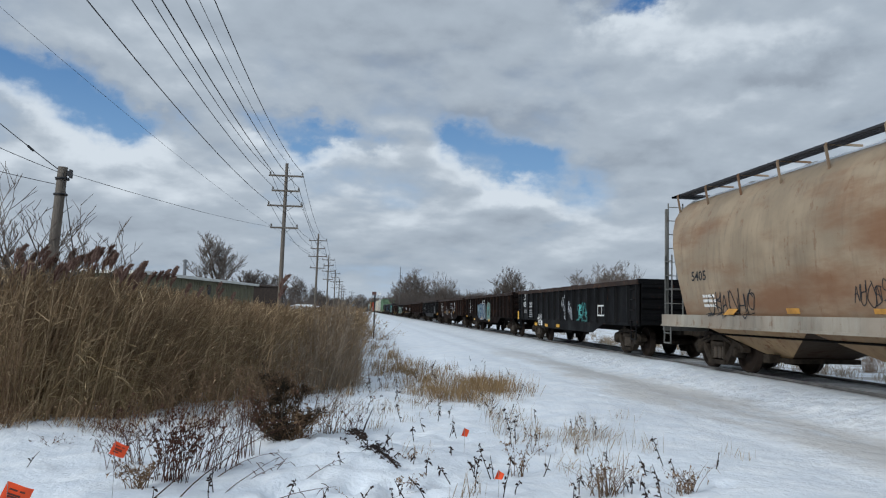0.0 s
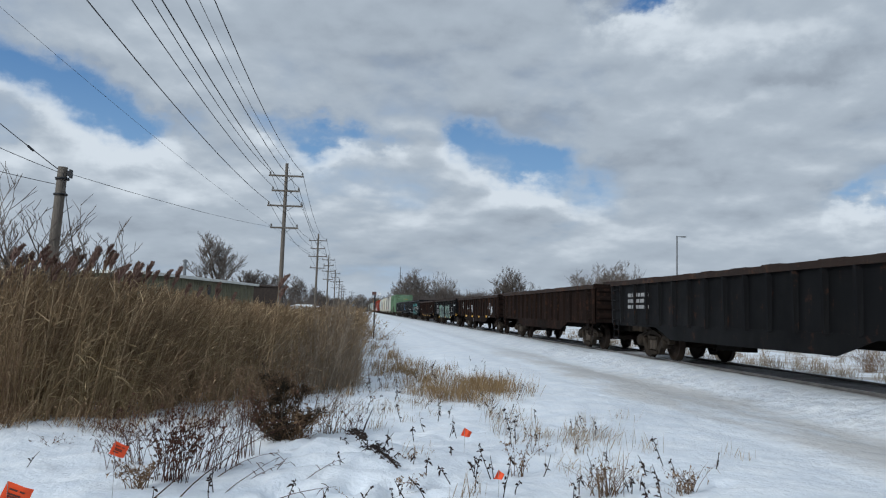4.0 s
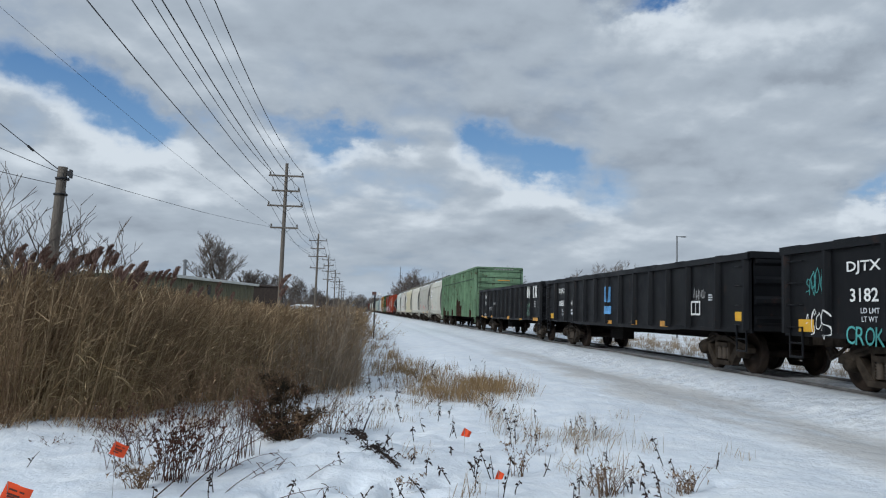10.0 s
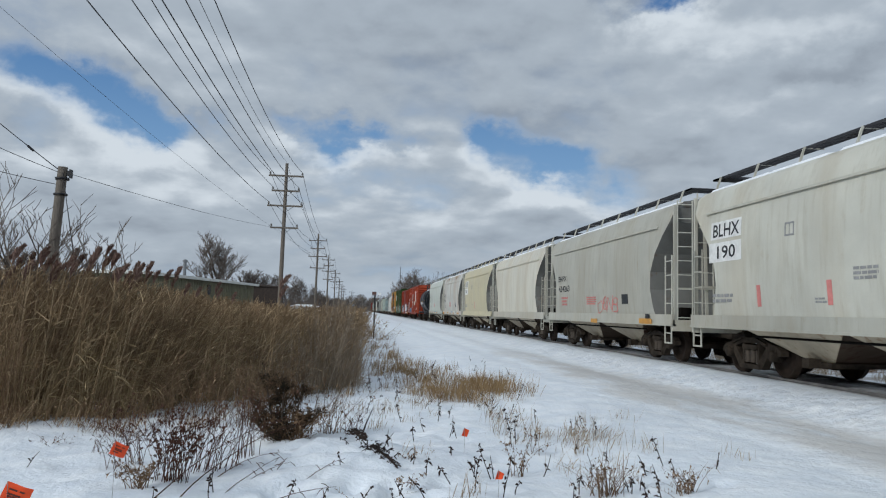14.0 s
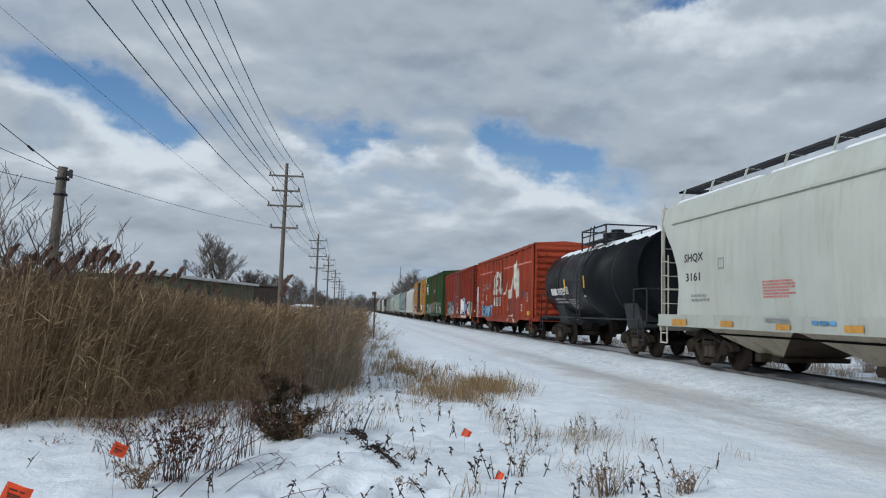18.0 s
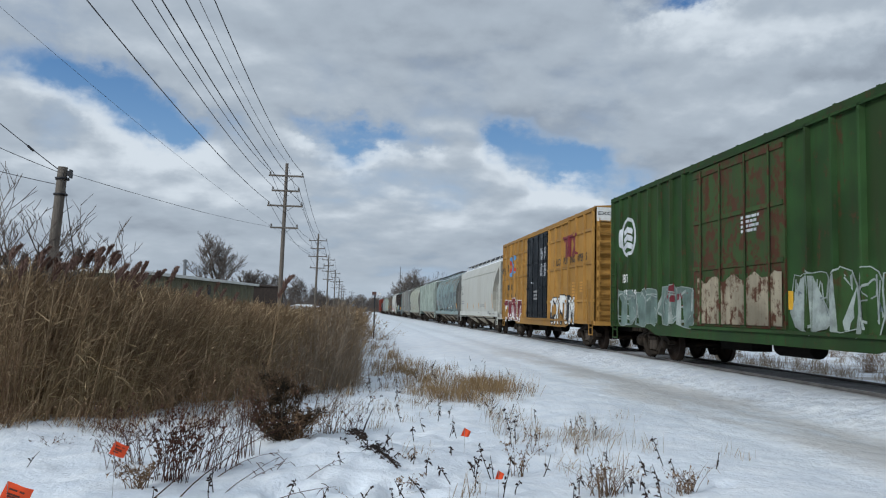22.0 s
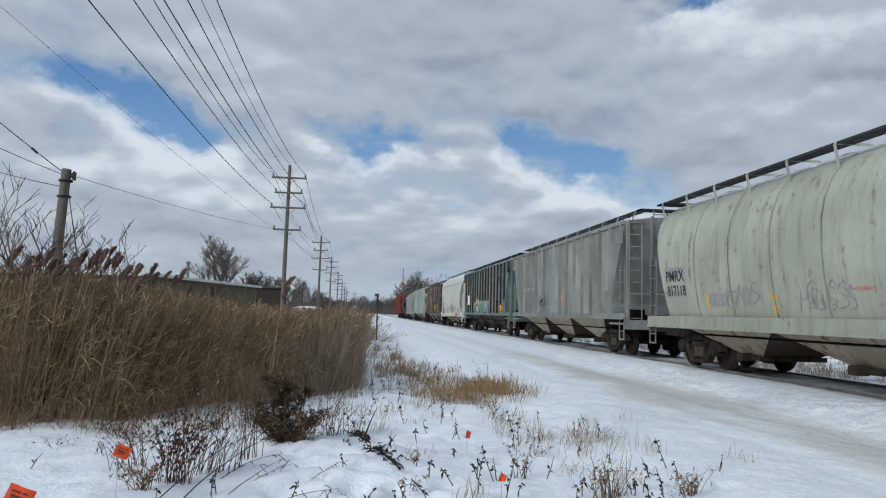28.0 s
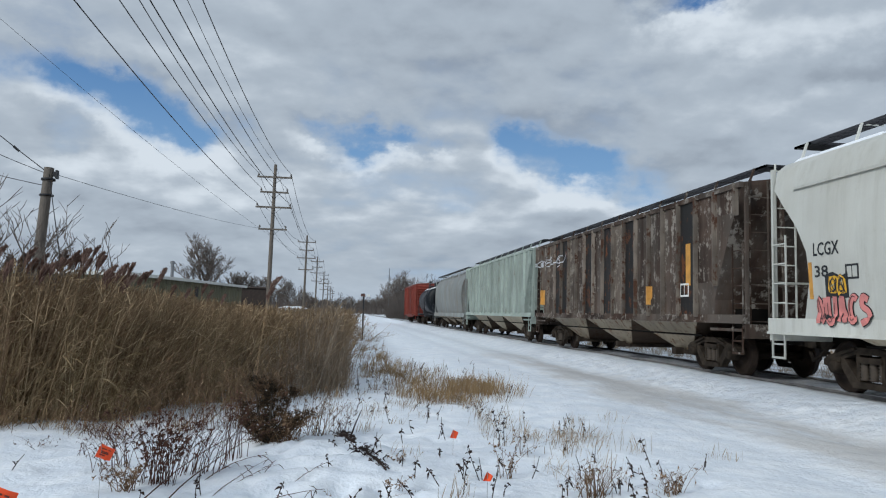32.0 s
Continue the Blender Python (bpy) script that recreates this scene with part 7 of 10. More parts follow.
def marker_post(x, y):
    post = thing("marker_post", "dark steel trackside marker post with a small plate", "post", at=pose(x, y, -0.6))
    part("post", Mesh().bar((0, 0, 0), (0, 0, 2.85), 0.09, 0.06), M_DARK, post)
    part("plate", Mesh().box(-0.17, 0.08, -0.05, -0.03, 2.68, 2.84), M_DARKRED_PLATE, post, "faded dark red plate")
    part("tag", Mesh().box(0.18, 0.34, -0.05, -0.035, 2.66, 2.80), M_WHITE, post)


M_DARKRED_PLATE = plain("faded_red_plate", (0.11, 0.055, 0.045), 0.6, 0.2, 6.0)
marker_post(1.15, 42.6)
far_post = thing("marker_post", "thin weathered post beside the far lane", "post", at=pose(1.0, 95, -0.5))
part("post", Mesh().tube([(0, 0, 0), (0, 0, 3.4)], 0.09, 8), M_WOOD, far_post)


def short_pole():
    x, y, top = -8.44, 22.0, 5.07
    pole = thing("stub_pole", "short weathered wooden pole with guy wires", "pole", at=pose(x, y, -0.6))
    part("pole", Mesh().tube([(-0.28, 0, 0), (-0.12, 0, 3.0), (0, 0, top + 0.6)], [0.16, 0.145, 0.13], 12), M_WOOD, pole)
    part("bracket", Mesh().box(0.13, 0.24, -0.06, 0.06, 5.42, 5.56).box(0.2, 0.25, -0.08, 0.08, 5.36, 5.6), M_WIRE, pole)
    part("clamp", Mesh().lathe([(5.3, 0.17), (5.3, 0.19), (5.36, 0.19), (5.36, 0.17)], "z", (0, 0, 0), 12), M_WIRE, pole)
    part("clamp", Mesh().lathe([(4.85, 0.17), (4.85, 0.19), (4.9, 0.19), (4.9, 0.17)], "z", (-0.02, 0, 0), 12), M_WIRE, pole)
    for a, b, sag, rad, lab in (((-10.6, 21.5, 6.6), (-8.5, 22, 4.95), 0.02, 0.014, "dark cable running down to the stub pole"), ((-12.6, 21.0, 6.7), (-8.5, 22, 4.9), 0.1, 0.010, "dark cable running down to the stub pole"),
                                ((-12.6, 21.5, 5.5), (-8.5, 22, 4.55), 0.08, 0.010, "lower cable running to the stub pole"), ((-8.3, 22, 4.9), (-5.3, 54, 6.9), 0.2, 0.008, "thin slack cable running to the pole line"),
                                ((-8.4, 21.9, 4.9), (-7.2, 21.0, 0.2), 0.0, 0.012, "steel guy wire of the stub pole"), ((-8.4, 22.1, 4.5), (-7.5, 22.0, 0.2), 0.0, 0.010, "steel guy wire of the stub pole"),
                                ((-22, 40, 19.0), (-5.3, 103.0, 8.2), 0.9, 0.012, "thin pale cable crossing to the pole line")):
        pts = [Vector(a).lerp(Vector(b), k / 14) - Vector((0, 0, 4 * sag * (k / 14) * (1 - k / 14))) for k in range(15)]
        tagged(new("cable", Mesh().tube(pts, rad, 5, False).data("cable", M_WIRE)), lab, "cable", "cables of the stub pole")
    tagged(new("cable_splice", Mesh().tube([(-9.35, 21.8, 5.6), (-9.2, 21.83, 5.47)], 0.035, 8).data("cable_splice", M_WIRE)), "black splice case hung on the cable", "cable splice")


short_pole()


def lamp_post(x, y, top, arm):
    lp = thing("lamp_post", "slender grey lamp post with a short arm", "lamp post", "posts beyond the line", at=pose(x, y, -1.2))
    part("post", Mesh().tube([(0, 0, 0), (0, 0, top + 1.2)], [0.09, 0.06], 8), M_STAFFGREY, lp)
    if arm:
        part("arm", Mesh().bar((0, 0, top + 1.12), (arm, 0, top + 1.14), 0.06), M_STAFFGREY, lp)
        part("lamp_head", Mesh().box(arm - 0.12, arm + 0.3, -0.1, 0.1, top + 1.08, top + 1.18), M_STAFFGREY, lp)
    else:
        part("cap", Mesh().box(-0.15, 0.15, -0.1, 0.1, top + 1.1, top + 1.35), M_STAFFGREY, lp)


M_STAFFGREY = plain("grey_galvanised", (0.16, 0.165, 0.17), 0.55, 0.15, 5.0)
lamp_post(27.27, 60, 8.2, 0.5)
lamp_post(59.75, 100, 9.2, 0)
mast = thing("radio_mast", "thin grey radio mast beyond the trees", "mast", at=pose(10.29, 170, -0.8))
part("post", Mesh().tube([(0, 0, 0), (0, 0, 8), (0, 0, 12.1)], [0.14, 0.10, 0.06], 6), M_STAFFGREY, mast)


# ---------------------------------------------------------------- low metal building behind the reeds
M_CLAD = paint("pale_green_cladding", (0.20, 0.195, 0.13), 0.1, 0.3, 0.6)
M_FASCIA = plain("white_eave_trim", (0.62, 0.62, 0.58), 0.6, 0.1, 4.0)
M_ROOFSNOW = plain("roof_snow", (0.80, 0.82, 0.85), 0.85, 0.05, 3.0)
M_BROWNCLAD = plain("dark_brown_boards", (0.05, 0.038, 0.032), 0.8, 0.3, 4.0)


def metal_building():
    b = thing("metal_building", "long low pale green metal building with a white eave", "building", at=pose(-16.7, 60, -0.7, 0, 0, -11.3))
    # local: the near corner is at the origin, the long wall runs along +y, the end wall along -x
    hgt, Lw, Ww = 4.45, 26.6, 16.0
    part("wall", Mesh().box(-0.15, 0, 0, Lw, 0, hgt), M_CLAD, b)
    part("wall", Mesh().box(-Ww, -0.15, 0, 0.15, 0, hgt), M_CLAD, b)
    part("wall", Mesh().box(-Ww, -0.15, Lw - 0.15, Lw, 0, hgt), M_CLAD, b)
    part("wall", Mesh().box(-Ww - 0.15, -Ww, 0, Lw, 0, hgt), M_CLAD, b)
    rib = Mesh().box(0, 0.04, -0.03, 0.03, 0, hgt).data("cladding_rib", M_CLAD)
    for k in range(54):
        part("cladding_rib", rib, None, b, "", pose(0, 0.1 + k * 0.49, 0))
    for k in range(32):
        part("cladding_rib", rib, None, b, "", pose(-0.1 - k * 0.49, 0, 0, 0, 0, -90))
    roof = Mesh().hexa(((-Ww - 0.4, -0.4, hgt), (0.4, -0.4, hgt), (0.4, Lw + 0.4, hgt), (-Ww - 0.4, Lw + 0.4, hgt)), ((-Ww / 2 - 0.2, -0.4, hgt + 0.22), (-Ww / 2 + 0.2, -0.4, hgt + 0.22), (-Ww / 2 + 0.2, Lw + 0.4, hgt + 0.22), (-Ww / 2 - 0.2, Lw + 0.4, hgt + 0.22)))
    part("roof", roof, M_ROOFSNOW, b, "low roof under snow")
    part("eave_trim", Mesh().box(0.40, 0.46, -0.45, Lw + 0.45, hgt - 0.22, hgt + 0.04), M_FASCIA, b)
    part("eave_trim", Mesh().box(-Ww - 0.4, 0.46, -0.46, -0.40, hgt - 0.22, hgt + 0.04), M_FASCIA, b)
    w = part("opening", Mesh().box(0.0, 0.05, 13.2, 14.0, 2.9, 3.9), M_DARK, b, "dark unglazed vent opening")
    part("vent_pipe", Mesh().tube([(-4.0, 17, hgt), (-4.0, 17, hgt + 1.9)], 0.16, 10).lathe([(hgt + 1.8, 0.26), (hgt + 2.0, 0.26), (hgt + 2.1, 0.0)], "z", (-4.0, 17, 0), 10), M_STAFFGREY, b)
    s = thing("shed", "dark brown boarded shed beside the metal building", "shed", at=pose(-11.3, 92, -0.7))
    part("wall", Mesh().box(-2.2, 2.2, 0, 4, 0, 4.4), M_BROWNCLAD, s)
    part("roof", Mesh().hexa(((-2.4, -0.2, 4.4), (2.4, -0.2, 4.4), (2.4, 4.2, 4.4), (-2.4, 4.2, 4.4)), ((-2.3, 0, 4.6), (2.3, 0, 4.55), (2.3, 4.1, 4.55), (-2.3, 4.1, 4.6))), M_BROWNCLAD, s)
    h = thing("far_house", "small pale house far down the line", "house", at=pose(-9.5, 150, -0.5))
    part("wall", Mesh().box(-3.0, 2.0, 0, 6, 0, 2.0), M_FASCIA, h)
    part("roof", Mesh().hexa(((-3.3, -0.3, 2.0), (2.3, -0.3, 2.0), (2.3, 6.3, 2.0), (-3.3, 6.3, 2.0)), ((-2.0, -0.3, 2.4), (1.0, -0.3, 2.4), (1.0, 6.3, 2.4), (-2.0, 6.3, 2.4))), M_ROOFSNOW, h)


metal_building()

# ---------------------------------------------------------------- lettering, stencils and spray paint on the cars
M_PALEYELLOW = plain("spray_pale_yellow", (0.42, 0.40, 0.26), 0.6, 0.3, 3.0)
M_GREYMINT = plain("spray_grey_mint", (0.25, 0.31, 0.275), 0.6, 0.4, 4.0)
M_PALEBLUE = plain("spray_pale_blue", (0.14, 0.195, 0.225), 0.6, 0.35, 4.0)
M_STEELGREY = plain("spray_steel_grey", (0.27, 0.29, 0.31), 0.55, 0.4, 5.0)
M_SLATE = plain("spray_dark_slate", (0.11, 0.13, 0.155), 0.55, 0.4, 5.0)
M_MIST = plain("faded_spray_mist", (0.14, 0.195, 0.175), 0.65, 0.35, 2.0)
M_STROKE = plain("grey_block_paint", (0.115, 0.145, 0.155), 0.6, 0.3, 1.5)
M_FLAGRED = plain("sticker_orange_red", (0.62, 0.09, 0.04), 0.5, 0.1, 4.0)
CAR = dict(zip("c0 c1 c2 c3 c4 c5 c6 c7 c8 c9 c10 c11 G H1 H2 H3 H4 H5 H6 TK R1 R2 G2 FB L B RB PM GR TE L2 BR LG GY T2 RL".split(), CARS))


def skin(car, z):
    """x of the outer surface of the side that faces the lane, at height z."""
    name = car.name.split(".")[0]
    if name == "tank_car":
        return -math.sqrt(max(0.05, 1.45 ** 2 - (z - 2.55) ** 2)) - 0.014
    if name == "covered_hopper_car":
        levels = LEVELS[car.name]
        if z < 1.33 and levels is not FLAT:
            return -1.565
        return -float(np.interp(z, [a[0] for a in levels], [a[1] for a in levels])) - 0.005
    if name == "boxcar":
        return -1.565 if z < 1.06 else -1.536
    return -1.538


def drape(m, ys, foot, crown, deep, zs, proud):
    """Folds a flat Mesh over the upright ribs and the level belts of a car side."""
    bm = bmesh.new()
    vs = [bm.verts.new(v) for v in m.v]
    for f in m.f:
        bm.faces.new([vs[i] for i in f])
    lo, hi = (np.min([v for v in m.v], 0), np.max([v for v in m.v], 0))
    for y in ys:
        for d in (-foot, -crown, crown, foot):
            if lo[1] < y + d < hi[1]:
                bmesh.ops.bisect_plane(bm, geom=bm.verts[:] + bm.edges[:] + bm.faces[:], plane_co=(0, y + d, 0), plane_no=(0, 1, 0))
    for z in zs:
        for d in (-0.056, -0.05, 0.05, 0.056):
            if lo[2] < z + d < hi[2]:
                bmesh.ops.bisect_plane(bm, geom=bm.verts[:] + bm.edges[:] + bm.faces[:], plane_co=(0, 0, z + d), plane_no=(0, 0, 1))
    out = Mesh()
    bm.verts.index_update()
    for v in bm.verts:
        x, y, z = v.co
        near = min((abs(y - q) for q in ys), default=9.0)
        up = deep(z) * max(0.0, min(1.0, (foot - near) / (foot - crown)))
        if any(abs(z - q) < 0.053 for q in zs):
            up = max(up, proud)
        out.v.append((x - up, y, z))
    for f in bm.faces:
        out.f.append(tuple(v.index for v in f.verts))
        out.s.append(False)
    bm.free()
    return out


PAINTED = {"graffiti", "outline", "inner_line", "graffiti_fill", "shading", "paint_splash", "chalk_drawing", "graffiti_ground", "round_emblem", "emblem_field", "emblem_bar", "emblem_stroke", "emblem_cross", "paint_patch"}


def lay(car, m, mat, name, parent=None, off=0.0, label=""):
    """Presses a flat Mesh, drawn round x = 0, on to the side of a car."""
    if name in PAINTED and car.name in RIBS and off > -0.04 and m.v:
        m = drape(m, *RIBS[car.name])
    m.v = [(skin(car, z) + x + off, y, z) for x, y, z in m.v]
    return part(name, m, mat, parent or car, label)


def refl(c, y, z, w, h, mat, off=0.0):
    lay(c, Mesh().box(-0.005, 0, y - w, y, z, z + h), mat, "reflector", None, off)


def patch(c, y, z, w, h, mat, off=0.0):
    lay(c, Mesh().box(-0.003, 0.001, y - w, y, z, z + h), mat, "paint_patch", None, off)


def doorp(c, y, z, w, h, mat):
    patch(c, y, z, w, h, mat, -0.046)


def bars(c, y, z, w, h, mat, n, off=0.0):
    m = Mesh()
    r = random.Random(round(y * 100))
    pitch = h / n
    for k in range(n):
        a, end = 0.0, w * r.uniform(0.75, 1.0)
        while a < end:
            b = min(end, a + pitch * r.uniform(0.7, 2.4))
            m.box(-0.004, 0.0, y - b, y - a, z + pitch * k + pitch * 0.2, z + pitch * k + pitch * 0.8)
            a = b + pitch * 0.35
    lay(c, m, mat, "stencil", None, off)["kind"] = "stuff"


def doorb(c, y, z, w, h, mat, n):
    bars(c, y, z, w, h, mat, n, -0.046)


def frame_mark(c, y, z, w, h, mat):
    e = min(w, h) * 0.13
    m = Mesh().box(-0.004, 0, y - w, y, z, z + e).box(-0.004, 0, y - w, y, z + h - e, z + h).box(-0.004, 0, y - w, y - w + e, z + e, z + h - e).box(-0.004, 0, y - e, y, z + e, z + h - e)
    m.box(-0.004, 0, y - w * 0.52, y - w * 0.48, z + e, z + h - e)
    lay(c, m, mat, "stencil_box")


def block(c, y, z, w, h, mat, n):
    """Plain bars in place of a company mark."""
    for k in range(n):
        lay(c, Mesh().box(-0.004, 0, y - w * (k + 0.8) / n, y - w * k / n, z, z + h), mat, "mark_bar")


def mark_shapes(c, y, z, w, h, mat, bars_first):
    """Two plain shapes in place of half a company mark: a round and a wedge, or a bar and an hourglass."""
    if bars_first:
        shapes = [((0.0, 1.0), (0.44, 1.0), (0.44, 0.8), (0.32, 0.8), (0.32, 0.0), (0.13, 0.0), (0.13, 0.8), (0.0, 0.8)), ((0.46, 1.0), (0.66, 1.0), (0.74, 0.7), (0.82, 1.0), (1.0, 1.0), (0.86, 0.5), (1.0, 0.0), (0.82, 0.0), (0.74, 0.3), (0.66, 0.0), (0.46, 0.0), (0.62, 0.5))]
    else:
        shapes = [tuple((0.23 + 0.23 * math.cos(a), 0.5 + 0.5 * math.sin(a)) for a in (math.tau * k / 18 for k in range(18))), ((0.66, 1.0), (0.82, 1.0), (1.0, 0.0), (0.48, 0.0))]
    for pts in shapes:
        lay(c, Mesh().add([(-0.004, y - w * a, z + h * b) for a, b in pts], [tuple(range(len(pts)))]), mat, "mark_shape")


def text(c, y, z, w, h, body, mat, off=0.0):
    me = lettering(body, 1.0, mat).copy()
    co = np.array([v.co for v in me.vertices])
    lo, hi = co.min(0), co.max(0)
    for v in me.vertices:
        b = z + (v.co.z - lo[2]) / (hi[2] - lo[2]) * h
        v.co = (skin(c, b) - 0.004 + off, y - (hi[1] - v.co.y) / (hi[1] - lo[1]) * w, b)
    part("lettering", me, None, c)


def smooth_path(pts, n=5):
    """A rounded path through points."""
    out = []
    for i in range(len(pts) - 1):
        p0, p1, p2, p3 = (Vector(pts[max(0, min(len(pts) - 1, j))]) for j in (i - 1, i, i + 1, i + 2))
        for k in range(n):
            f = k / n
            out.append(0.5 * ((2 * p1) + (p2 - p0) * f + (2 * p0 - 5 * p1 + 4 * p2 - p3) * f * f + (3 * p1 - p0 - 3 * p2 + p3) * f ** 3))
    return out + [Vector(pts[-1])]


SHAPES = (((-1, -1), (-0.9, 0.9), (0.8, -0.9), (1, 1)), ((-1, 1), (-0.9, -0.6), (0, -1), (0.9, -0.6), (1, 1)), ((0.9, 0.7), (0, 1), (-0.9, 0.4), (-0.9, -0.5), (0, -1), (0.9, -0.7)),
          ((0.9, 0.8), (-0.5, 1), (-0.8, 0.3), (0.6, -0.1), (0.8, -0.7), (-0.9, -1)), ((-0.9, 1), (-0.8, -1), (-0.8, 0), (0.7, 0.2), (0.8, 1), (0.9, -1)), ((0, 1), (-0.9, 0.4), (-0.8, -0.7), (0.3, -1), (0.9, -0.3), (0.7, 0.7), (0, 1)),
          ((-0.9, -1), (-0.2, 1), (0.3, -0.2), (0.9, -1), (0.2, 0.0), (-0.6, -0.1)))


def graf(c, y, z, w, h, fill, line, n, kind, off=0.0):
    """Spray paint: letter-like strokes that spell nothing."""
    r = random.Random(round(y * 37 + z * 91 + w * 13))
    low = 0.91 if c.name.startswith("boxcar") else 0.70
    if z < low:
        z, h = low, h - (low - z)
    if kind == "line":
        # quick scribbled tags: crossing thin strokes, one piece a letter
        n = max(2, round(n * 1.3))
        lw = w / n
        for k in range(n):
            m = Mesh()
            for q in range(1 + k % 2):
                mid_y, mid_z = y - lw * (k + 0.5 + r.uniform(-0.15, 0.15)), z + h * r.uniform(0.40, 0.60)
                sx, sz = lw * r.uniform(0.35, 0.65), h * r.uniform(0.22, 0.38)
                path = smooth_path([(mid_y - (a + b * 0.25) * sx * r.uniform(0.7, 1.2), mid_z + b * sz * r.uniform(0.7, 1.15)) for a, b in r.choice(SHAPES)])
                ribbon(m, path, max(0.018, min(0.035, 0.09 * min(lw, h))), 0.0, 0.003 + 0.0012 * q)
            lay(c, m, line, "graffiti", None, off)["kind"] = "stuff"
        return
    lw = w / n
    inner, outer, shine = Mesh(), Mesh(), Mesh()
    for k in range(n):
        mid_y, mid_z = y - lw * (k + 0.5), z + h / 2 + r.uniform(-0.02, 0.02) * h
        lean = r.uniform(-0.2, 0.2)
        fat = 0.40 * min(lw, h * 0.7) if kind == "fill" else 0.05
        sx, sz = max(0.02, lw * 0.56 - fat * 0.6), max(0.02, h * 0.5 - fat * 0.55)
        pts = [(mid_y - (a + b * lean) * sx * r.uniform(0.85, 1.1), mid_z + b * sz * r.uniform(0.85, 1.0)) for a, b in r.choice(SHAPES)]
        path = smooth_path(pts)
        if kind == "thin":
            ribbon(inner, path, 0.10 * min(lw, h) + 0.03, 0.0, 0.003)
        else:
            if line is not None:
                ribbon(outer, path, fat * 1.3, 0.0, 0.002 + 0.004 * (k % 2))
            ribbon(inner, path, fat, 0.0, 0.011 + 0.004 * (k % 2))
            if r.random() < 0.75:
                ribbon(shine, [p + Vector((fat * 0.16, fat * 0.16)) for p in path[2:-2]], fat * 0.14, 0.0, 0.020)
    tag = lay(c, inner, fill, "graffiti", None, off)
    tag["kind"] = "stuff"
    if outer.v:
        lay(c, outer, line, "outline", tag, off)["kind"] = "stuff"
    if shine.v:
        lay(c, shine, line or M_GREY, "shading", tag, off)["kind"] = "stuff"


def doorg(c, y, z, w, h, fill, line, n, kind):
    graf(c, y, z, w, h, fill, line, n, kind, -0.075)


def ring(c, y, z, w, h, mat):
    m = Mesh()
    ribbon(m, [(y - w / 2 + math.cos(a) * w / 2, z + h / 2 + math.sin(a) * h / 2) for a in (math.tau * k / 24 for k in range(25))], 0.045, 0.0, 0.004)
    for q in (0.32, 0.66):
        ribbon(m, [(y - w * q + math.cos(a) * 0.06, z + h * 0.62 + math.sin(a) * 0.07) for a in (math.tau * k / 10 for k in range(11))], 0.03, 0.0, 0.004)
    lay(c, m, mat, "chalk_drawing", None, 0.0, "white chalk doodle")


def disc(c, y, z, w, h, mat):
    m = Mesh().add([(-0.004, y - w / 2 + math.cos(a) * w / 2, z + h / 2 + math.sin(a) * h / 2) for a in (math.tau * k / 28 for k in range(28))], [tuple(range(28))])
    d = lay(c, m, mat, "round_emblem", None, 0.0, "white round emblem")
    m = Mesh().add([(-0.007, y - w / 2 + math.cos(a) * w * 0.39, z + h / 2 + math.sin(a) * h * 0.42) for a in (math.tau * k / 28 for k in range(28))], [tuple(range(28))])
    lay(c, m, P_GREEN, "emblem_field", d)
    m = Mesh().box(-0.011, -0.008, y - w * 0.55, y - w * 0.45, z + h * 0.06, z + h * 0.94)
    lay(c, m, mat, "emblem_bar", d)
    for k in range(3):
        b = z + h * (0.22 + 0.19 * k)
        m = Mesh()
        ribbon(m, [(y - w * 0.5, b + h * 0.14), (y - w * 0.22, b)], w * 0.13, 0.0, 0.012)
        ribbon(m, [(y - w * 0.5, b + h * 0.14), (y - w * 0.78, b)], w * 0.13, 0.0, 0.012)
        lay(c, m, mat, "emblem_bar", d)


def tomb(c, y, z, w, h, fill, line):
    def arch(g, x):
        pts = [(y + g, z - g), (y + g, z + h * 0.55)] + [(y - w / 2 + math.cos(a) * (w / 2 + g), z + h * 0.55 + math.sin(a) * (h * 0.45 + g)) for a in (math.pi * k / 12 for k in range(13))] + [(y - w - g, z - g)]
        return Mesh().add([(x, a, b) for a, b in pts], [tuple(range(len(pts)))])
    tag = lay(c, arch(0.0, -0.006), fill, "graffiti", None, 0.0, "green arched graffiti panel")
    lay(c, arch(0.05, -0.003), line, "outline", tag)
    m = Mesh()
    for q in (0.25, 0.5, 0.75):
        ribbon(m, smooth_path([(y - w * q, z + 0.1), (y - w * q + 0.06, z + h * 0.45), (y - w * q, z + h * 0.75)]), 0.05, 0.0, 0.009)
    lay(c, m, M_TEAL, "shading", tag)


def xmark(c, y, z, w, h, a, b):
    """Crossed arrows emblem as plain bent shapes."""
    for mat, pts in ((a, ((0.0, 0.85), (0.4, 0.5), (0.0, 0.15))), (b, ((0.2, 0.95), (0.5, 0.5), (0.2, 0.05))), (b, ((1.0, 0.95), (0.55, 0.5), (0.95, 0.15))), (a, ((0.85, 1.0), (0.6, 0.5), (1.0, 0.3)))):
        m = Mesh()
        ribbon(m, [(y - p * w, z + q * h) for p, q in pts], w * 0.17, 0.0, 0.004 + 0.002 * (mat is b))
        lay(c, m, mat, "emblem_stroke")


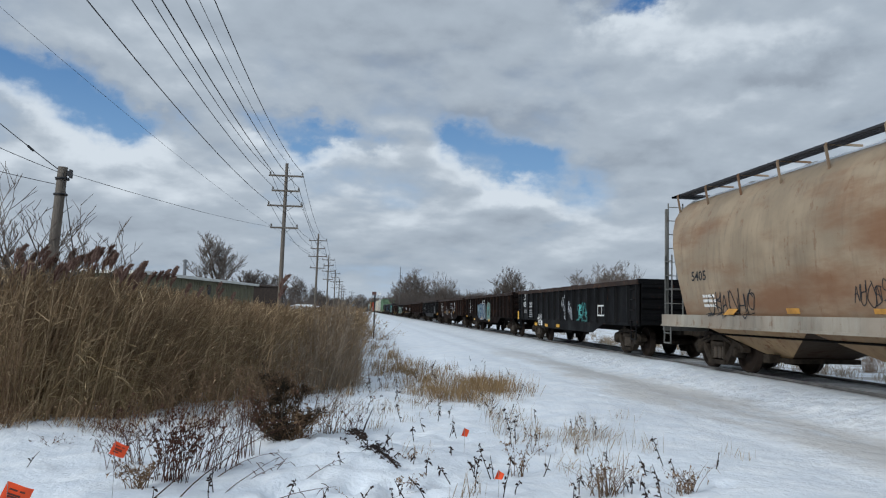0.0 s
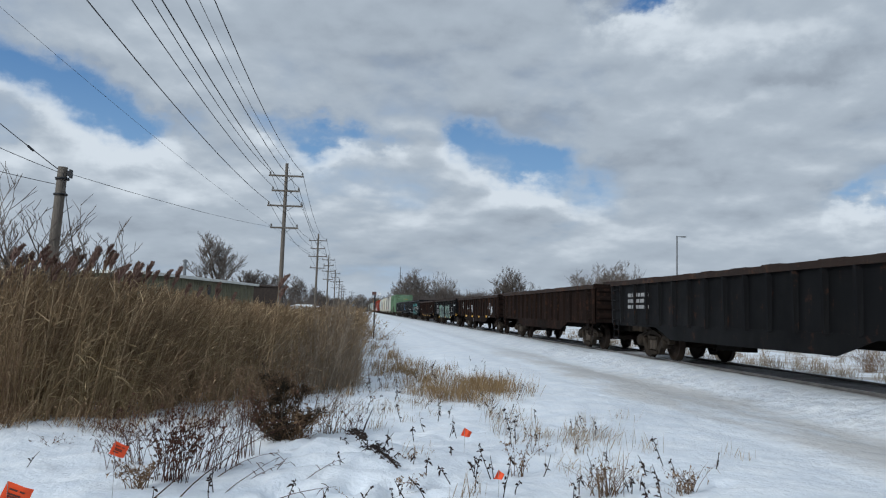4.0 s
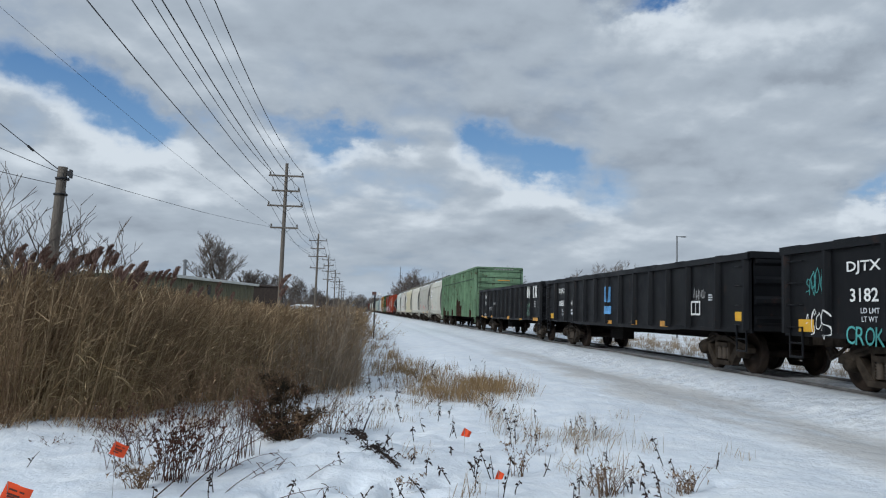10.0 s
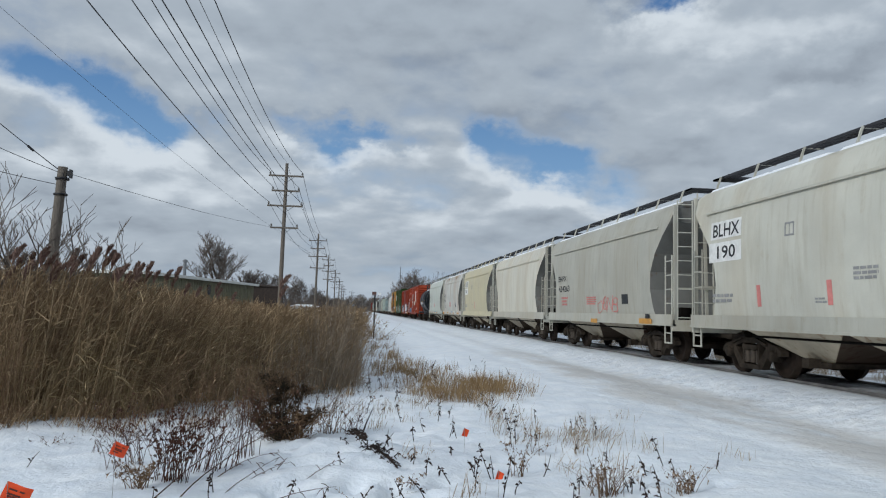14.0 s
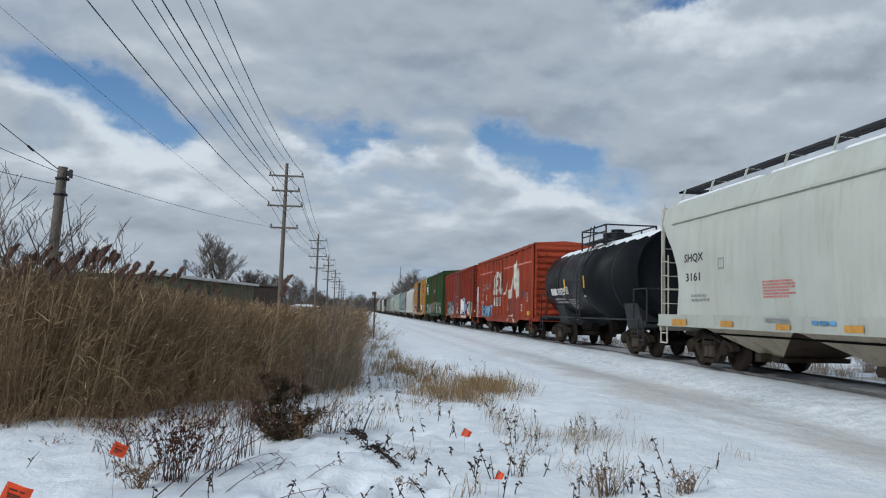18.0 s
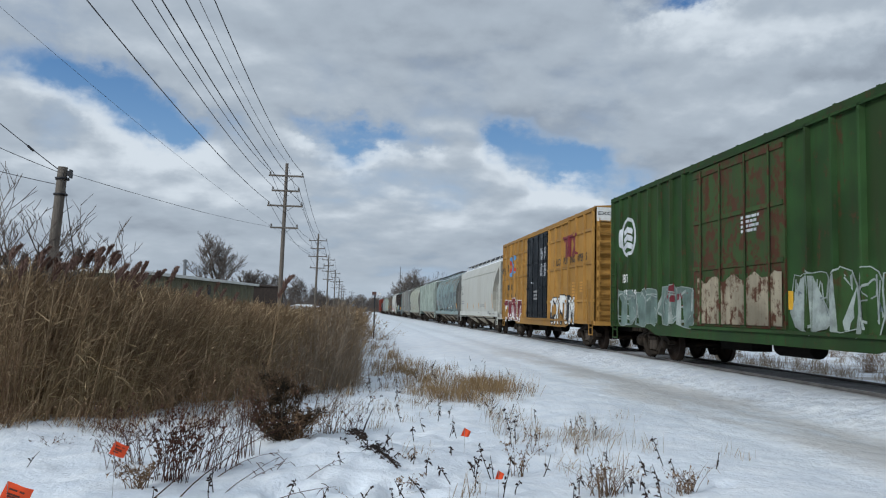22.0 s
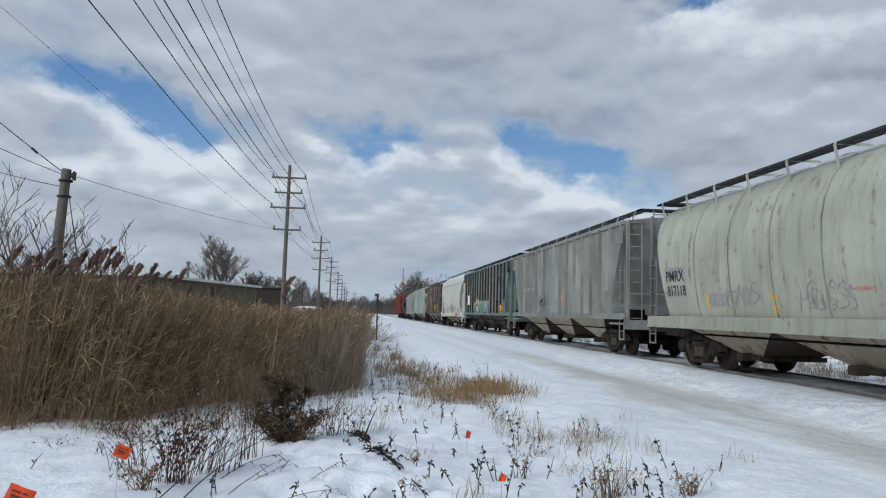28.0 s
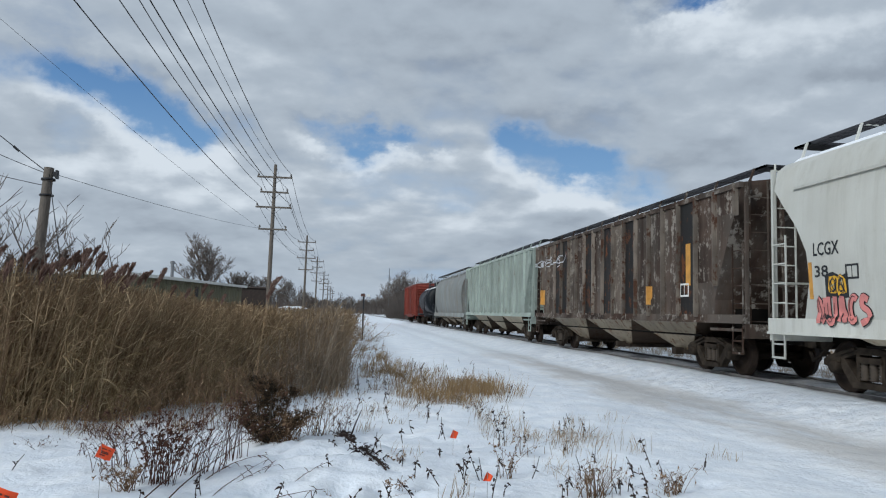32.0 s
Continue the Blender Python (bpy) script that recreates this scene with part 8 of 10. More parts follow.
def ttx(c, y, z, w, h, mat):
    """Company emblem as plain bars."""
    for p0, p1, q0, q1 in ((0.0, 0.62, 0.72, 0.95), (0.12, 0.24, 0.0, 0.72), (0.44, 0.56, 0.0, 0.72)):
        lay(c, Mesh().box(-0.004, 0, y - w * p1, y - w * p0, z + h * q0, z + h * q1), mat, "emblem_bar")
    m = Mesh()
    ribbon(m, [(y - w * 0.66, z + h * 0.98), (y - w, z)], w * 0.12, 0.0, 0.004)
    ribbon(m, [(y - w, z + h * 0.98), (y - w * 0.66, z)], w * 0.12, 0.0, 0.006)
    lay(c, m, mat, "emblem_cross")


def shard(c, y, z, w, h, mat, outline):
    """A flat painted splash; outline is in shares of its box."""
    path = smooth_path([*outline, outline[0]], 4)[:-1]
    pts = [(-0.004, y - w * p.x, max(0.74, z + h * p.y)) for p in path]
    lay(c, Mesh().add(pts, [tuple(range(len(pts)))]), mat, "paint_splash")


def doort(c, y, z, w, h, body, mat):
    text(c, y, z, w, h, body, mat, -0.046)


def stroke(c, w, mat, pts, off=0.0):
    """One broad painted stroke through (y, z) points."""
    m = Mesh()
    ribbon(m, smooth_path(pts, 6), w, 0.0, 0.004)
    lay(c, m, mat, "graffiti", None, off)["kind"] = "stuff"


def wild(c, y, z, w, h, fill, line, n, third, off=0.0):
    """Spray lettering of interlocked angular shapes that spell nothing: outlined bodies, inner strokes, arrows."""
    r = random.Random(round(y * 53 + z * 17 + w * 29))
    if z < 0.91 and c.name.startswith("boxcar"):
        z, h = 0.91, h - (0.91 - z)
    lw = w / n
    body, edge, inner, accent = Mesh(), Mesh(), Mesh(), Mesh()
    rim = min(0.045, 0.10 * min(lw, h))
    for k in range(n):
        cy, cz = y - lw * (k + 0.5) + r.uniform(-0.05, 0.05) * lw, z + h * 0.5
        m = 11
        pts = []
        for q in range(m):
            a = math.tau * (q + r.uniform(-0.25, 0.25)) / m
            u, v = math.cos(a), math.sin(a)
            box = 1 / max(abs(u), abs(v))                     # square rather than round
            k_out = box * r.uniform(0.72, 1.0)
            pts.append((u * k_out * lw * 0.60, v * k_out * h * 0.5))
        d = -0.002 - 0.004 * (k % 3)
        edge.add([(d, cy - a * (1 + rim / (lw * 0.6)), cz + b * (1 + rim / h)) for a, b in pts], [tuple(range(m))])
        body.add([(d - 0.0015, cy - a, cz + b) for a, b in pts], [tuple(range(m))])
        for q in range(3):
            path = [(cy - (a + b * r.uniform(-0.3, 0.3)) * lw * 0.38 * r.uniform(0.7, 1.1), cz + b * h * 0.36 * r.uniform(0.7, 1.1)) for a, b in r.choice(SHAPES)]
            if q == 0:
                path = smooth_path(path, 3)
            ribbon(inner, path, max(0.02, min(0.036, 0.07 * lw)), 0.0, 0.013 + 0.001 * q)
        if third is not None:
            a0, b0 = cy + r.uniform(-0.3, 0.3) * lw, cz + r.uniform(-0.3, 0.3) * h
            ribbon(accent, [(a0, b0), (a0 + r.uniform(-0.4, 0.4) * lw, b0 + r.uniform(0.15, 0.4) * h), (a0 + r.uniform(-0.5, 0.5) * lw, b0 + r.uniform(-0.1, 0.3) * h)], lw * r.uniform(0.10, 0.2), 0.0, 0.0115)
    tag = lay(c, body, fill, "graffiti", None, off)
    tag["kind"] = "stuff"
    lay(c, edge, line, "outline", tag, off)["kind"] = "stuff"
    lay(c, inner, line, "inner_line", tag, off)["kind"] = "stuff"
    if accent.v:
        lay(c, accent, third, "graffiti_fill", tag, off)["kind"] = "stuff"


def burner(c, y, z, w, h, body, fill, line, halo=None, lean=0.0, off=0.0, weight=0.055, rim=0.06):
    """Fat painted letters, each a little apart in height and tilt, with an outline and sometimes a sprayed halo."""
    r = random.Random(round(y * 41 + w * 7))
    lw = w / len(body)
    if halo is not None:
        m = 26
        ring_pts = [(-0.001, y - w / 2 - math.cos(math.tau * q / m) * (w * 0.5 + 0.22 * r.uniform(0.5, 1.2)), z + h / 2 + math.sin(math.tau * q / m) * (h * 0.5 + 0.18 * r.uniform(0.3, 1.0))) for q in range(m)]
        lay(c, Mesh().add([(x, a, max(0.74, b)) for x, a, b in ring_pts], [tuple(range(m))]), halo, "graffiti_ground", None, off)
    for k, ch in enumerate(body):
        if ch == " ":
            continue
        verts, faces = fat_letter(ch, weight)
        up, tall, tilt = r.uniform(-0.04, 0.04) * h, h * r.uniform(0.92, 1.06), lean + r.uniform(-0.05, 0.05)
        def shape(g, d):
            wide, high = lw * 0.94 + 2 * g, tall + 2 * g
            m = Mesh()
            m.add([(d - 0.0016 * (k % 2), y - lw * k + g - u * wide - (v - 0.5) * high * tilt, z + up - g + v * high) for u, v in verts], faces)
            return m
        tag = lay(c, shape(0.0, -0.007), fill, "graffiti", None, off)
        if line is not None:
            m = shape(rim, -0.003)
            for du, dv in ((rim, 0), (-rim, 0), (0, rim), (0, -rim)):
                m.add([(-0.0045, y - lw * k - u * lw * 0.94 - (v - 0.5) * tall * tilt + du, z + up + v * tall + dv) for u, v in verts], faces)
            lay(c, m, line, "outline", tag, off)["kind"] = "stuff"


def spikes(c, y, z, w, crest, mats, n, seed):
    """A painted piece of many upright slivers that overlap, as tall as crest says along its width."""
    r = random.Random(seed)
    piles = [Mesh() for _ in mats]
    at, tall = [a for a, _ in crest], [b for _, b in crest]
    for k in range(n):
        f = (k + r.random()) / n
        top = float(np.interp(f, at, tall))
        lo, hi = sorted((r.uniform(0.0, 0.95), r.uniform(0.25, 1.0)))
        if k % 3 == 0:
            lo, hi = r.uniform(0, 0.15), r.uniform(0.85, 1.0)
        wide, slant = r.uniform(0.035, 0.13) * (1.3 if k % 3 == 0 else 0.8), r.uniform(-0.10, 0.10)
        yy, d = y - w * f, -0.0015 - 0.0009 * (k % 12)
        a, b = z + top * lo, z + top * hi
        cut = r.uniform(-0.16, 0.16)
        piles[r.choices(range(len(mats)), [4, 3, 2, 2, 1, 1][:len(mats)])[0]].add([(d, yy - wide, a), (d, yy + wide, a + r.uniform(0, 0.1)), (d, yy + wide + slant, b + cut), (d, yy - wide + slant, b)], [(0, 1, 2, 3)])
    for mat, m in zip(mats, piles):
        if m.v:
            lay(c, m, mat, "graffiti")["kind"] = "stuff"


def mist(c, y, z, w, h, mat, off=0.0):
    """A faded sprayed panel with a ragged top."""
    r = random.Random(round(y * 31))
    if z < 0.91 and c.name.startswith("boxcar"):
        z, h = 0.91, h - (0.91 - z)
    n = max(8, int(w / 0.12))
    top = [(y - w * k / n, z + h * (0.90 + 0.1 * math.sin(k * 0.9 + y) * r.uniform(0.3, 1.0))) for k in range(n + 1)]
    lay(c, Mesh().add([(-0.002, a, b) for a, b in [(y, z)] + top + [(y - w, z)]][::-1], [tuple(range(n + 3))]), mat, "graffiti_ground", None, off)


def doorm(c, y, z, w, h, mat):
    mist(c, y, z, w, h, mat, -0.076)


def runs(c, y, z, w, h, mat, n):
    """Rust that has run down from the eave in many thin tongues; z is the upper edge."""
    r = random.Random(round(y * 71))
    spots = [r.random() for k in range(n)]
    m = Mesh()
    for k in range(n * 12):
        at = y - w * min(1.0, max(0.0, r.choice(spots) + r.gauss(0, 0.03)))
        wide, long = r.uniform(0.015, 0.055), h * r.uniform(0.15, 1.0) ** 1.5
        d = -0.002 - 0.0004 * (k % 9)
        rows = 5
        for j in range(rows):
            f, g = j / rows, (j + 1) / rows
            u, v = wide * (1 - f) ** 0.6, wide * (1 - g) ** 0.6
            m.add([(d, at - u, z - long * f), (d, at + u, z - long * f), (d, at + v, z - long * g), (d, at - v, z - long * g)], [(0, 1, 2, 3)])
    lay(c, m, mat, "rust_run")["kind"] = "stuff"


M_BOTTLE = plain("spray_bottle_green", (0.022, 0.05, 0.042), 0.55, 0.3, 3.0)
M_DUSTYPINK = plain("spray_dusty_pink", (0.26, 0.13, 0.13), 0.6, 0.3, 3.0)
M_SKYBLUE = plain("spray_sky_blue", (0.22, 0.37, 0.50), 0.55, 0.35, 3.0)
M_DIRTYWHITE = plain("weathered_white_paint", (0.56, 0.53, 0.46), 0.65, 0.3, 3.0)
M_PALELINE = plain("faded_pale_spray", (0.30, 0.34, 0.32), 0.65, 0.4, 3.0)
M_NAVY = plain("spray_navy", (0.035, 0.06, 0.12), 0.55, 0.3, 3.0)
M_MAROON = plain("spray_maroon", (0.16, 0.022, 0.032), 0.55, 0.25, 3.0)
P_FLAKED = paint("flaked_cream_paint", (0.33, 0.29, 0.21), 0.95, 0.6, 0.7, (0.085, 0.036, 0.02), (0.14, 0.10, 0.07), fade=0.35)
P_RUN = paint("running_rust", (0.42, 0.30, 0.18), 0.5, 0.6, 0.7, (0.28, 0.14, 0.06), (0.46, 0.42, 0.34), fade=0.3)
P_DARKRUN = paint("dark_running_rust", (0.24, 0.185, 0.14), 0.5, 0.6, 0.7, (0.14, 0.07, 0.04), (0.28, 0.28, 0.25), fade=0.3)


def rust_runs():
    runs(CAR["H5"], 4.6, 4.26, 8.6, 0.50, P_RUN, 12)
    runs(CAR["B"], 6.3, 4.02, 11.5, 0.55, P_DARKRUN, 11)
    runs(CAR["B"], -5.9, 4.05, 1.6, 1.25, P_DARKRUN, 6)


rust_runs()


def decals():
    c = CAR['c0']
    text(c, 6.52, 2.13, 0.75, 0.24, '5405', M_DARK)
    graf(c, 5.93, 1.13, 2.18, 0.86, None, M_DARK, 5, 'line')
    graf(c, 0.62, 1.42, 0.86, 0.56, None, M_DARK, 4, 'line')
    refl(c, 4.94, 1.31, 0.43, 0.14, M_ORANGE)
    refl(c, 2.68, 1.35, 0.42, 0.11, M_ORANGE)
    refl(c, 0.21, 1.36, 0.41, 0.09, M_ORANGE)
    bars(c, 6.07, 1.47, 0.63, 0.34, M_WHITE, 3)
    c = CAR['c1']
    text(c, 7.09, 1.89, 0.54, 0.27, 'LT', M_WHITE)
    text(c, 7.12, 1.54, 0.58, 0.26, '83', M_WHITE)
    text(c, 5.84, 1.53, 0.57, 0.23, '22', M_WHITE)
    bars(c, 6.87, 1.25, 0.56, 0.18, M_GREY, 2)
    bars(c, 5.81, 1.04, 0.63, 0.39, M_GREY, 4)
    refl(c, 8.33, 0.92, 0.32, 0.43, M_YELLOW)
    refl(c, 4.72, 0.69, 0.45, 0.13, M_YELLOW)
    refl(c, 2.88, 0.68, 0.47, 0.12, M_YELLOW)
    refl(c, 1.03, 0.69, 0.47, 0.12, M_YELLOW)
    burner(c, 4.05, 0.98, 0.75, 0.24, 'DASH', M_WHITE, None, None, 0.1, -0.004, 0.0)
    burner(c, 4.05, 0.72, 0.75, 0.24, 'MEMI', M_WHITE, None, None, 0.1, -0.004, 0.0)
    stroke(c, 0.035, M_SILVER, ((0.28, 1.78), (0.26, 1.62), (0.18, 1.55), (0.10, 1.68), (0.13, 1.86), (0.04, 1.9), (0.0, 1.72), (-0.02, 1.58)))
    stroke(c, 0.035, M_SILVER, ((0.05, 1.52), (-0.05, 1.62), (-0.12, 1.5), (-0.02, 1.4), (-0.14, 1.38)))
    stroke(c, 0.035, M_SILVER, ((-0.08, 1.96), (-0.16, 1.98), (-0.14, 1.88), (-0.08, 1.96)))
    stroke(c, 0.035, M_SILVER, ((-0.2, 1.55), (-0.22, 1.3), (-0.3, 1.2), (-0.14, 1.12), (-0.28, 1.04), (-0.33, 1.3)))
    stroke(c, 0.035, M_SILVER, ((-0.7, 1.75), (-0.72, 1.45), (-0.7, 1.3)))
    stroke(c, 0.035, M_SILVER, ((-0.64, 1.42), (-0.74, 1.5), (-0.88, 1.72)))
    stroke(c, 0.035, M_SILVER, ((-0.72, 1.5), (-0.9, 1.3), (-0.98, 1.1), (-0.94, 1.45), (-1.04, 1.5), (-1.0, 1.32)))
    stroke(c, 0.035, M_SILVER, ((-1.1, 1.45), (-1.12, 1.05)))
    stroke(c, 0.035, M_SILVER, ((-1.3, 1.3), (-1.2, 1.2), (-1.22, 1.02), (-1.32, 1.0)))
    frame_mark(c, -4.19, 1.20, 0.86, 0.38, M_WHITE)
    graf(c, -1.85, 0.93, 1.2, 0.87, None, M_TEAL, 2, 'line')
    graf(c, -1.95, 0.90, 1.1, 0.55, None, M_TEAL, 3, 'line')
    c = CAR['c2']
    text(c, 6.60, 1.78, 0.58, 0.28, 'MK', M_WHITE)
    text(c, 6.41, 1.46, 0.46, 0.25, '41', M_WHITE)
    text(c, 5.48, 1.46, 0.35, 0.24, '15', M_WHITE)
    bars(c, 6.41, 1.17, 1.31, 0.20, M_GREY, 2)
    refl(c, 7.90, 0.85, 0.43, 0.25, M_YELLOW)
    refl(c, 4.35, 0.69, 0.49, 0.11, M_YELLOW)
    refl(c, 1.57, 0.82, 0.53, 0.12, M_YELLOW)
    refl(c, -1.21, 0.69, 0.48, 0.13, M_YELLOW)
    burner(c, 2.60, 0.86, 2.85, 0.88, 'SEHN', M_PALEBLUE, M_NAVY, M_STEELGREY, 0.0, 0.0, 0.055, 0.05)
    tomb(c, -0.64, 0.80, 1.15, 1.06, M_MIST, M_GREYMINT)
    graf(c, 0.90, 1.75, 0.74, 0.26, None, M_WHITE, 3, 'line')
    c = CAR['c3']
    text(c, 6.30, 1.84, 0.66, 0.25, 'GR', M_WHITE)
    text(c, 5.20, 1.82, 0.30, 0.23, 'W', M_WHITE)
    text(c, 6.38, 1.54, 0.75, 0.26, '175', M_WHITE)
    text(c, 5.24, 1.54, 0.42, 0.25, '42', M_WHITE)
    bars(c, 6.34, 1.23, 0.63, 0.20, M_GREY, 2)
    bars(c, 5.20, 0.75, 0.71, 0.68, M_GREY, 4)
    refl(c, 3.30, 1.11, 0.50, 0.10, M_ORANGE)
    refl(c, 0.49, 1.11, 0.51, 0.12, M_ORANGE)
    refl(c, -2.30, 1.13, 0.49, 0.11, M_ORANGE)
    refl(c, 7.71, 1.08, 0.33, 0.28, M_YELLOW)
    text(c, 2.38, 1.47, 0.34, 0.18, 'Be', M_SILVER)
    text(c, 2.38, 1.24, 0.55, 0.18, 'Like', M_SILVER)
    bars(c, 2.36, 0.98, 0.58, 0.2, M_GREY, 1)
    text(c, 1.42, 1.13, 0.5, 0.13, 'LIKE', M_SILVER)
    text(c, 1.36, 0.95, 0.42, 0.13, 'NIC', M_SILVER)
    bars(c, 1.44, 1.3, 0.5, 0.12, M_GREY, 1)
    ring(c, -1.18, 1.07, 0.69, 0.82, M_SILVER)
    stroke(c, 0.03, M_SILVER, ((-1.36, 1.12), (-1.4, 0.9), (-1.3, 0.62)))
    stroke(c, 0.03, M_SILVER, ((-1.4, 0.95), (-1.52, 0.88), (-1.62, 0.7), (-1.7, 0.9), (-1.84, 0.96)))
    stroke(c, 0.03, M_SILVER, ((-1.84, 0.98), (-1.92, 0.8), (-1.98, 0.62)))
    stroke(c, 0.04, M_SILVER, ((-2.3, 1.8), (-2.33, 1.55), (-2.34, 1.34)))
    stroke(c, 0.04, M_SILVER, ((-2.32, 1.5), (-2.2, 1.54), (-2.13, 1.44), (-2.2, 1.34), (-2.33, 1.37)))
    stroke(c, 0.025, M_SILVER, ((-3.2, 1.96), (-3.23, 1.65)))
    stroke(c, 0.025, M_SILVER, ((-3.38, 1.96), (-3.4, 1.66)))
    stroke(c, 0.02, M_SILVER, ((-3.11, 1.46), (-3.35, 1.52), (-3.66, 1.55)))
    stroke(c, 0.02, M_SILVER, ((-3.3, 1.5), (-3.4, 1.3), (-3.5, 1.12)))
    c = CAR['c4']
    bars(c, -4.83, 1.01, 0.81, 0.70, M_GREY, 5)
    refl(c, -7.62, 0.86, 0.57, 0.21, M_ORANGE)
    bars(c, 6.44, 1.42, 1.84, 0.53, M_GREY, 3)
    c = CAR['c6']
    text(c, 6.51, 1.77, 0.66, 0.19, 'GTW', M_SILVER)
    bars(c, 6.51, 1.48, 1.08, 0.24, M_GREY, 2)
    refl(c, 4.57, 0.88, 0.74, 0.14, M_YELLOW)
    refl(c, 1.70, 0.87, 0.57, 0.14, M_YELLOW)
    refl(c, -1.09, 0.89, 0.51, 0.13, M_YELLOW)
    refl(c, -3.91, 0.92, 0.52, 0.13, M_YELLOW)
    graf(c, 3.74, 1.31, 0.65, 0.58, None, M_SILVER, 2, 'line')
    graf(c, 1.89, 1.22, 0.62, 0.64, None, M_SILVER, 3, 'line')
    frame_mark(c, -4.78, 1.44, 0.58, 0.38, M_SILVER)
    graf(c, -5.74, 0.95, 0.70, 0.85, None, M_SILVER, 2, 'line')
    stroke(c, 0.03, M_SILVER, ((0.5, 0.93), (0.72, 0.64)))
    stroke(c, 0.03, M_SILVER, ((0.76, 0.8), (0.74, 0.63), (0.5, 0.66)))
    bars(c, -4.82, 0.93, 0.63, 0.08, M_GREY, 1)
    c = CAR['c7']
    bars(c, 6.50, 1.98, 0.92, 0.14, M_SILVER, 1)
    text(c, 6.42, 1.57, 0.85, 0.26, '78', M_WHITE)
    text(c, 5.45, 1.56, 0.57, 0.25, '93', M_WHITE)
    bars(c, 6.47, 1.01, 2.31, 0.42, M_GREY, 3)
    spikes(c, 3.44, 0.64, 3.15, ((0, 1.2), (0.2, 1.05), (0.5, 1.2), (1, 1.05)), (M_MIST, M_MINT, M_BOTTLE, M_GREYMINT, M_SLATE, M_PALELINE), 130, 8)
    graf(c, 3.4, 0.70, 3.1, 1.05, None, M_DARK, 6, 'line', -0.014)
    spikes(c, -1.0, 0.64, 3.1, ((0, 1.15), (0.3, 1.05), (0.6, 1.2), (0.82, 1.3), (0.86, 0.75), (1, 0.6)), (M_MIST, M_MINT, M_BOTTLE, M_GREYMINT, M_SLATE, M_PALELINE), 140, 9)
    graf(c, -1.0, 0.70, 3.0, 1.05, None, M_DARK, 6, 'line', -0.014)
    refl(c, 4.25, 0.63, 0.67, 0.14, M_YELLOW)
    refl(c, -0.63, 0.65, 0.43, 0.12, M_YELLOW)
    refl(c, -4.22, 0.65, 0.50, 0.12, M_YELLOW)
    refl(c, -7.72, 0.87, 0.47, 0.22, M_YELLOW)
    frame_mark(c, -5.13, 1.22, 0.55, 0.39, M_WHITE)
    patch(c, -7.04, 1.70, 0.21, 0.11, M_SILVER)
    bars(c, -5.12, 0.87, 0.30, 0.11, M_GREY, 2)
    c = CAR['c8']
    frame_mark(c, -4.74, 1.60, 0.59, 0.38, M_WHITE)
    refl(c, 4.44, 0.67, 0.57, 0.13, M_ORANGE)
    refl(c, 1.59, 0.65, 0.49, 0.14, M_YELLOW)
    refl(c, -1.20, 0.63, 0.45, 0.13, M_YELLOW)
    refl(c, -3.97, 0.63, 0.49, 0.13, M_YELLOW)
    refl(c, -7.49, 0.83, 0.47, 0.21, M_YELLOW)
    bars(c, 6.14, 1.29, 0.95, 0.71, M_GREY, 4)
    bars(c, -5.95, 1.22, 0.36, 0.14, M_GREY, 2)
    bars(c, -4.85, 0.90, 0.42, 0.12, M_GREY, 2)
    c = CAR['c9']
    wild(c, 0.90, 0.68, 6.2, 1.62, M_BOTTLE, M_TEAL, 7, M_LILAC)
    graf(c, 0.85, 0.80, 6.0, 1.3, None, M_DUSTYPINK, 4, 'line')
    graf(c, -5.42, 1.00, 0.65, 1.01, None, M_WHITE, 3, 'line')
    frame_mark(c, -5.71, 1.19, 0.52, 0.31, M_WHITE)
    refl(c, -7.09, 0.97, 0.56, 0.22, M_YELLOW)
    bars(c, -6.99, 1.29, 0.60, 0.41, M_SILVER, 4)
    text(c, 6.38, 2.02, 0.83, 0.23, 'DJTX', M_WHITE)
    text(c, 6.31, 1.56, 0.69, 0.23, '3182', M_WHITE)
    text(c, 6.05, 1.37, 0.45, 0.09, 'LD LMT', M_SILVER)
    text(c, 6.03, 1.23, 0.38, 0.09, 'LT WT', M_SILVER)
    graf(c, 7.54, 1.57, 0.58, 0.72, None, M_TEAL, 3, 'line')
    graf(c, 7.56, 0.85, 0.79, 0.66, None, M_WHITE, 4, 'line')
    burner(c, 6.42, 0.84, 0.95, 0.32, 'CROK', M_TEAL, None, None, 0.05, 0.0, 0.0)
    refl(c, 7.78, 1.02, 0.46, 0.23, M_YELLOW)
    c = CAR['c10']
    patch(c, 0.83, 1.67, 0.49, 0.51, M_BLUE)
    patch(c, 0.82, 1.28, 0.54, 0.26, M_BLUE)
    refl(c, 0.65, 0.96, 0.43, 0.11, M_ORANGE)
    refl(c, -1.51, 0.97, 0.45, 0.14, M_ORANGE)
    refl(c, -3.64, 0.97, 0.48, 0.15, M_ORANGE)
    refl(c, -7.67, 1.18, 0.50, 0.20, M_YELLOW)
    frame_mark(c, -5.52, 1.29, 0.49, 0.35, M_WHITE)
    graf(c, -5.65, 1.61, 0.60, 0.35, None, M_GREY, 3, 'line')
    bars(c, -6.44, 1.63, 0.20, 0.17, M_SILVER, 3)
    text(c, 6.48, 2.03, 0.95, 0.24, 'DJRX', M_WHITE)
    text(c, 6.42, 1.56, 0.73, 0.23, '8880', M_WHITE)
    text(c, 4.79, 1.57, 0.33, 0.21, '41', M_WHITE)
    text(c, 6.03, 1.34, 0.45, 0.09, 'LD LMT', M_SILVER)
    text(c, 6.01, 1.18, 0.38, 0.09, 'LT WT', M_SILVER)
    bars(c, 4.78, 1.21, 0.43, 0.25, M_SILVER, 2)
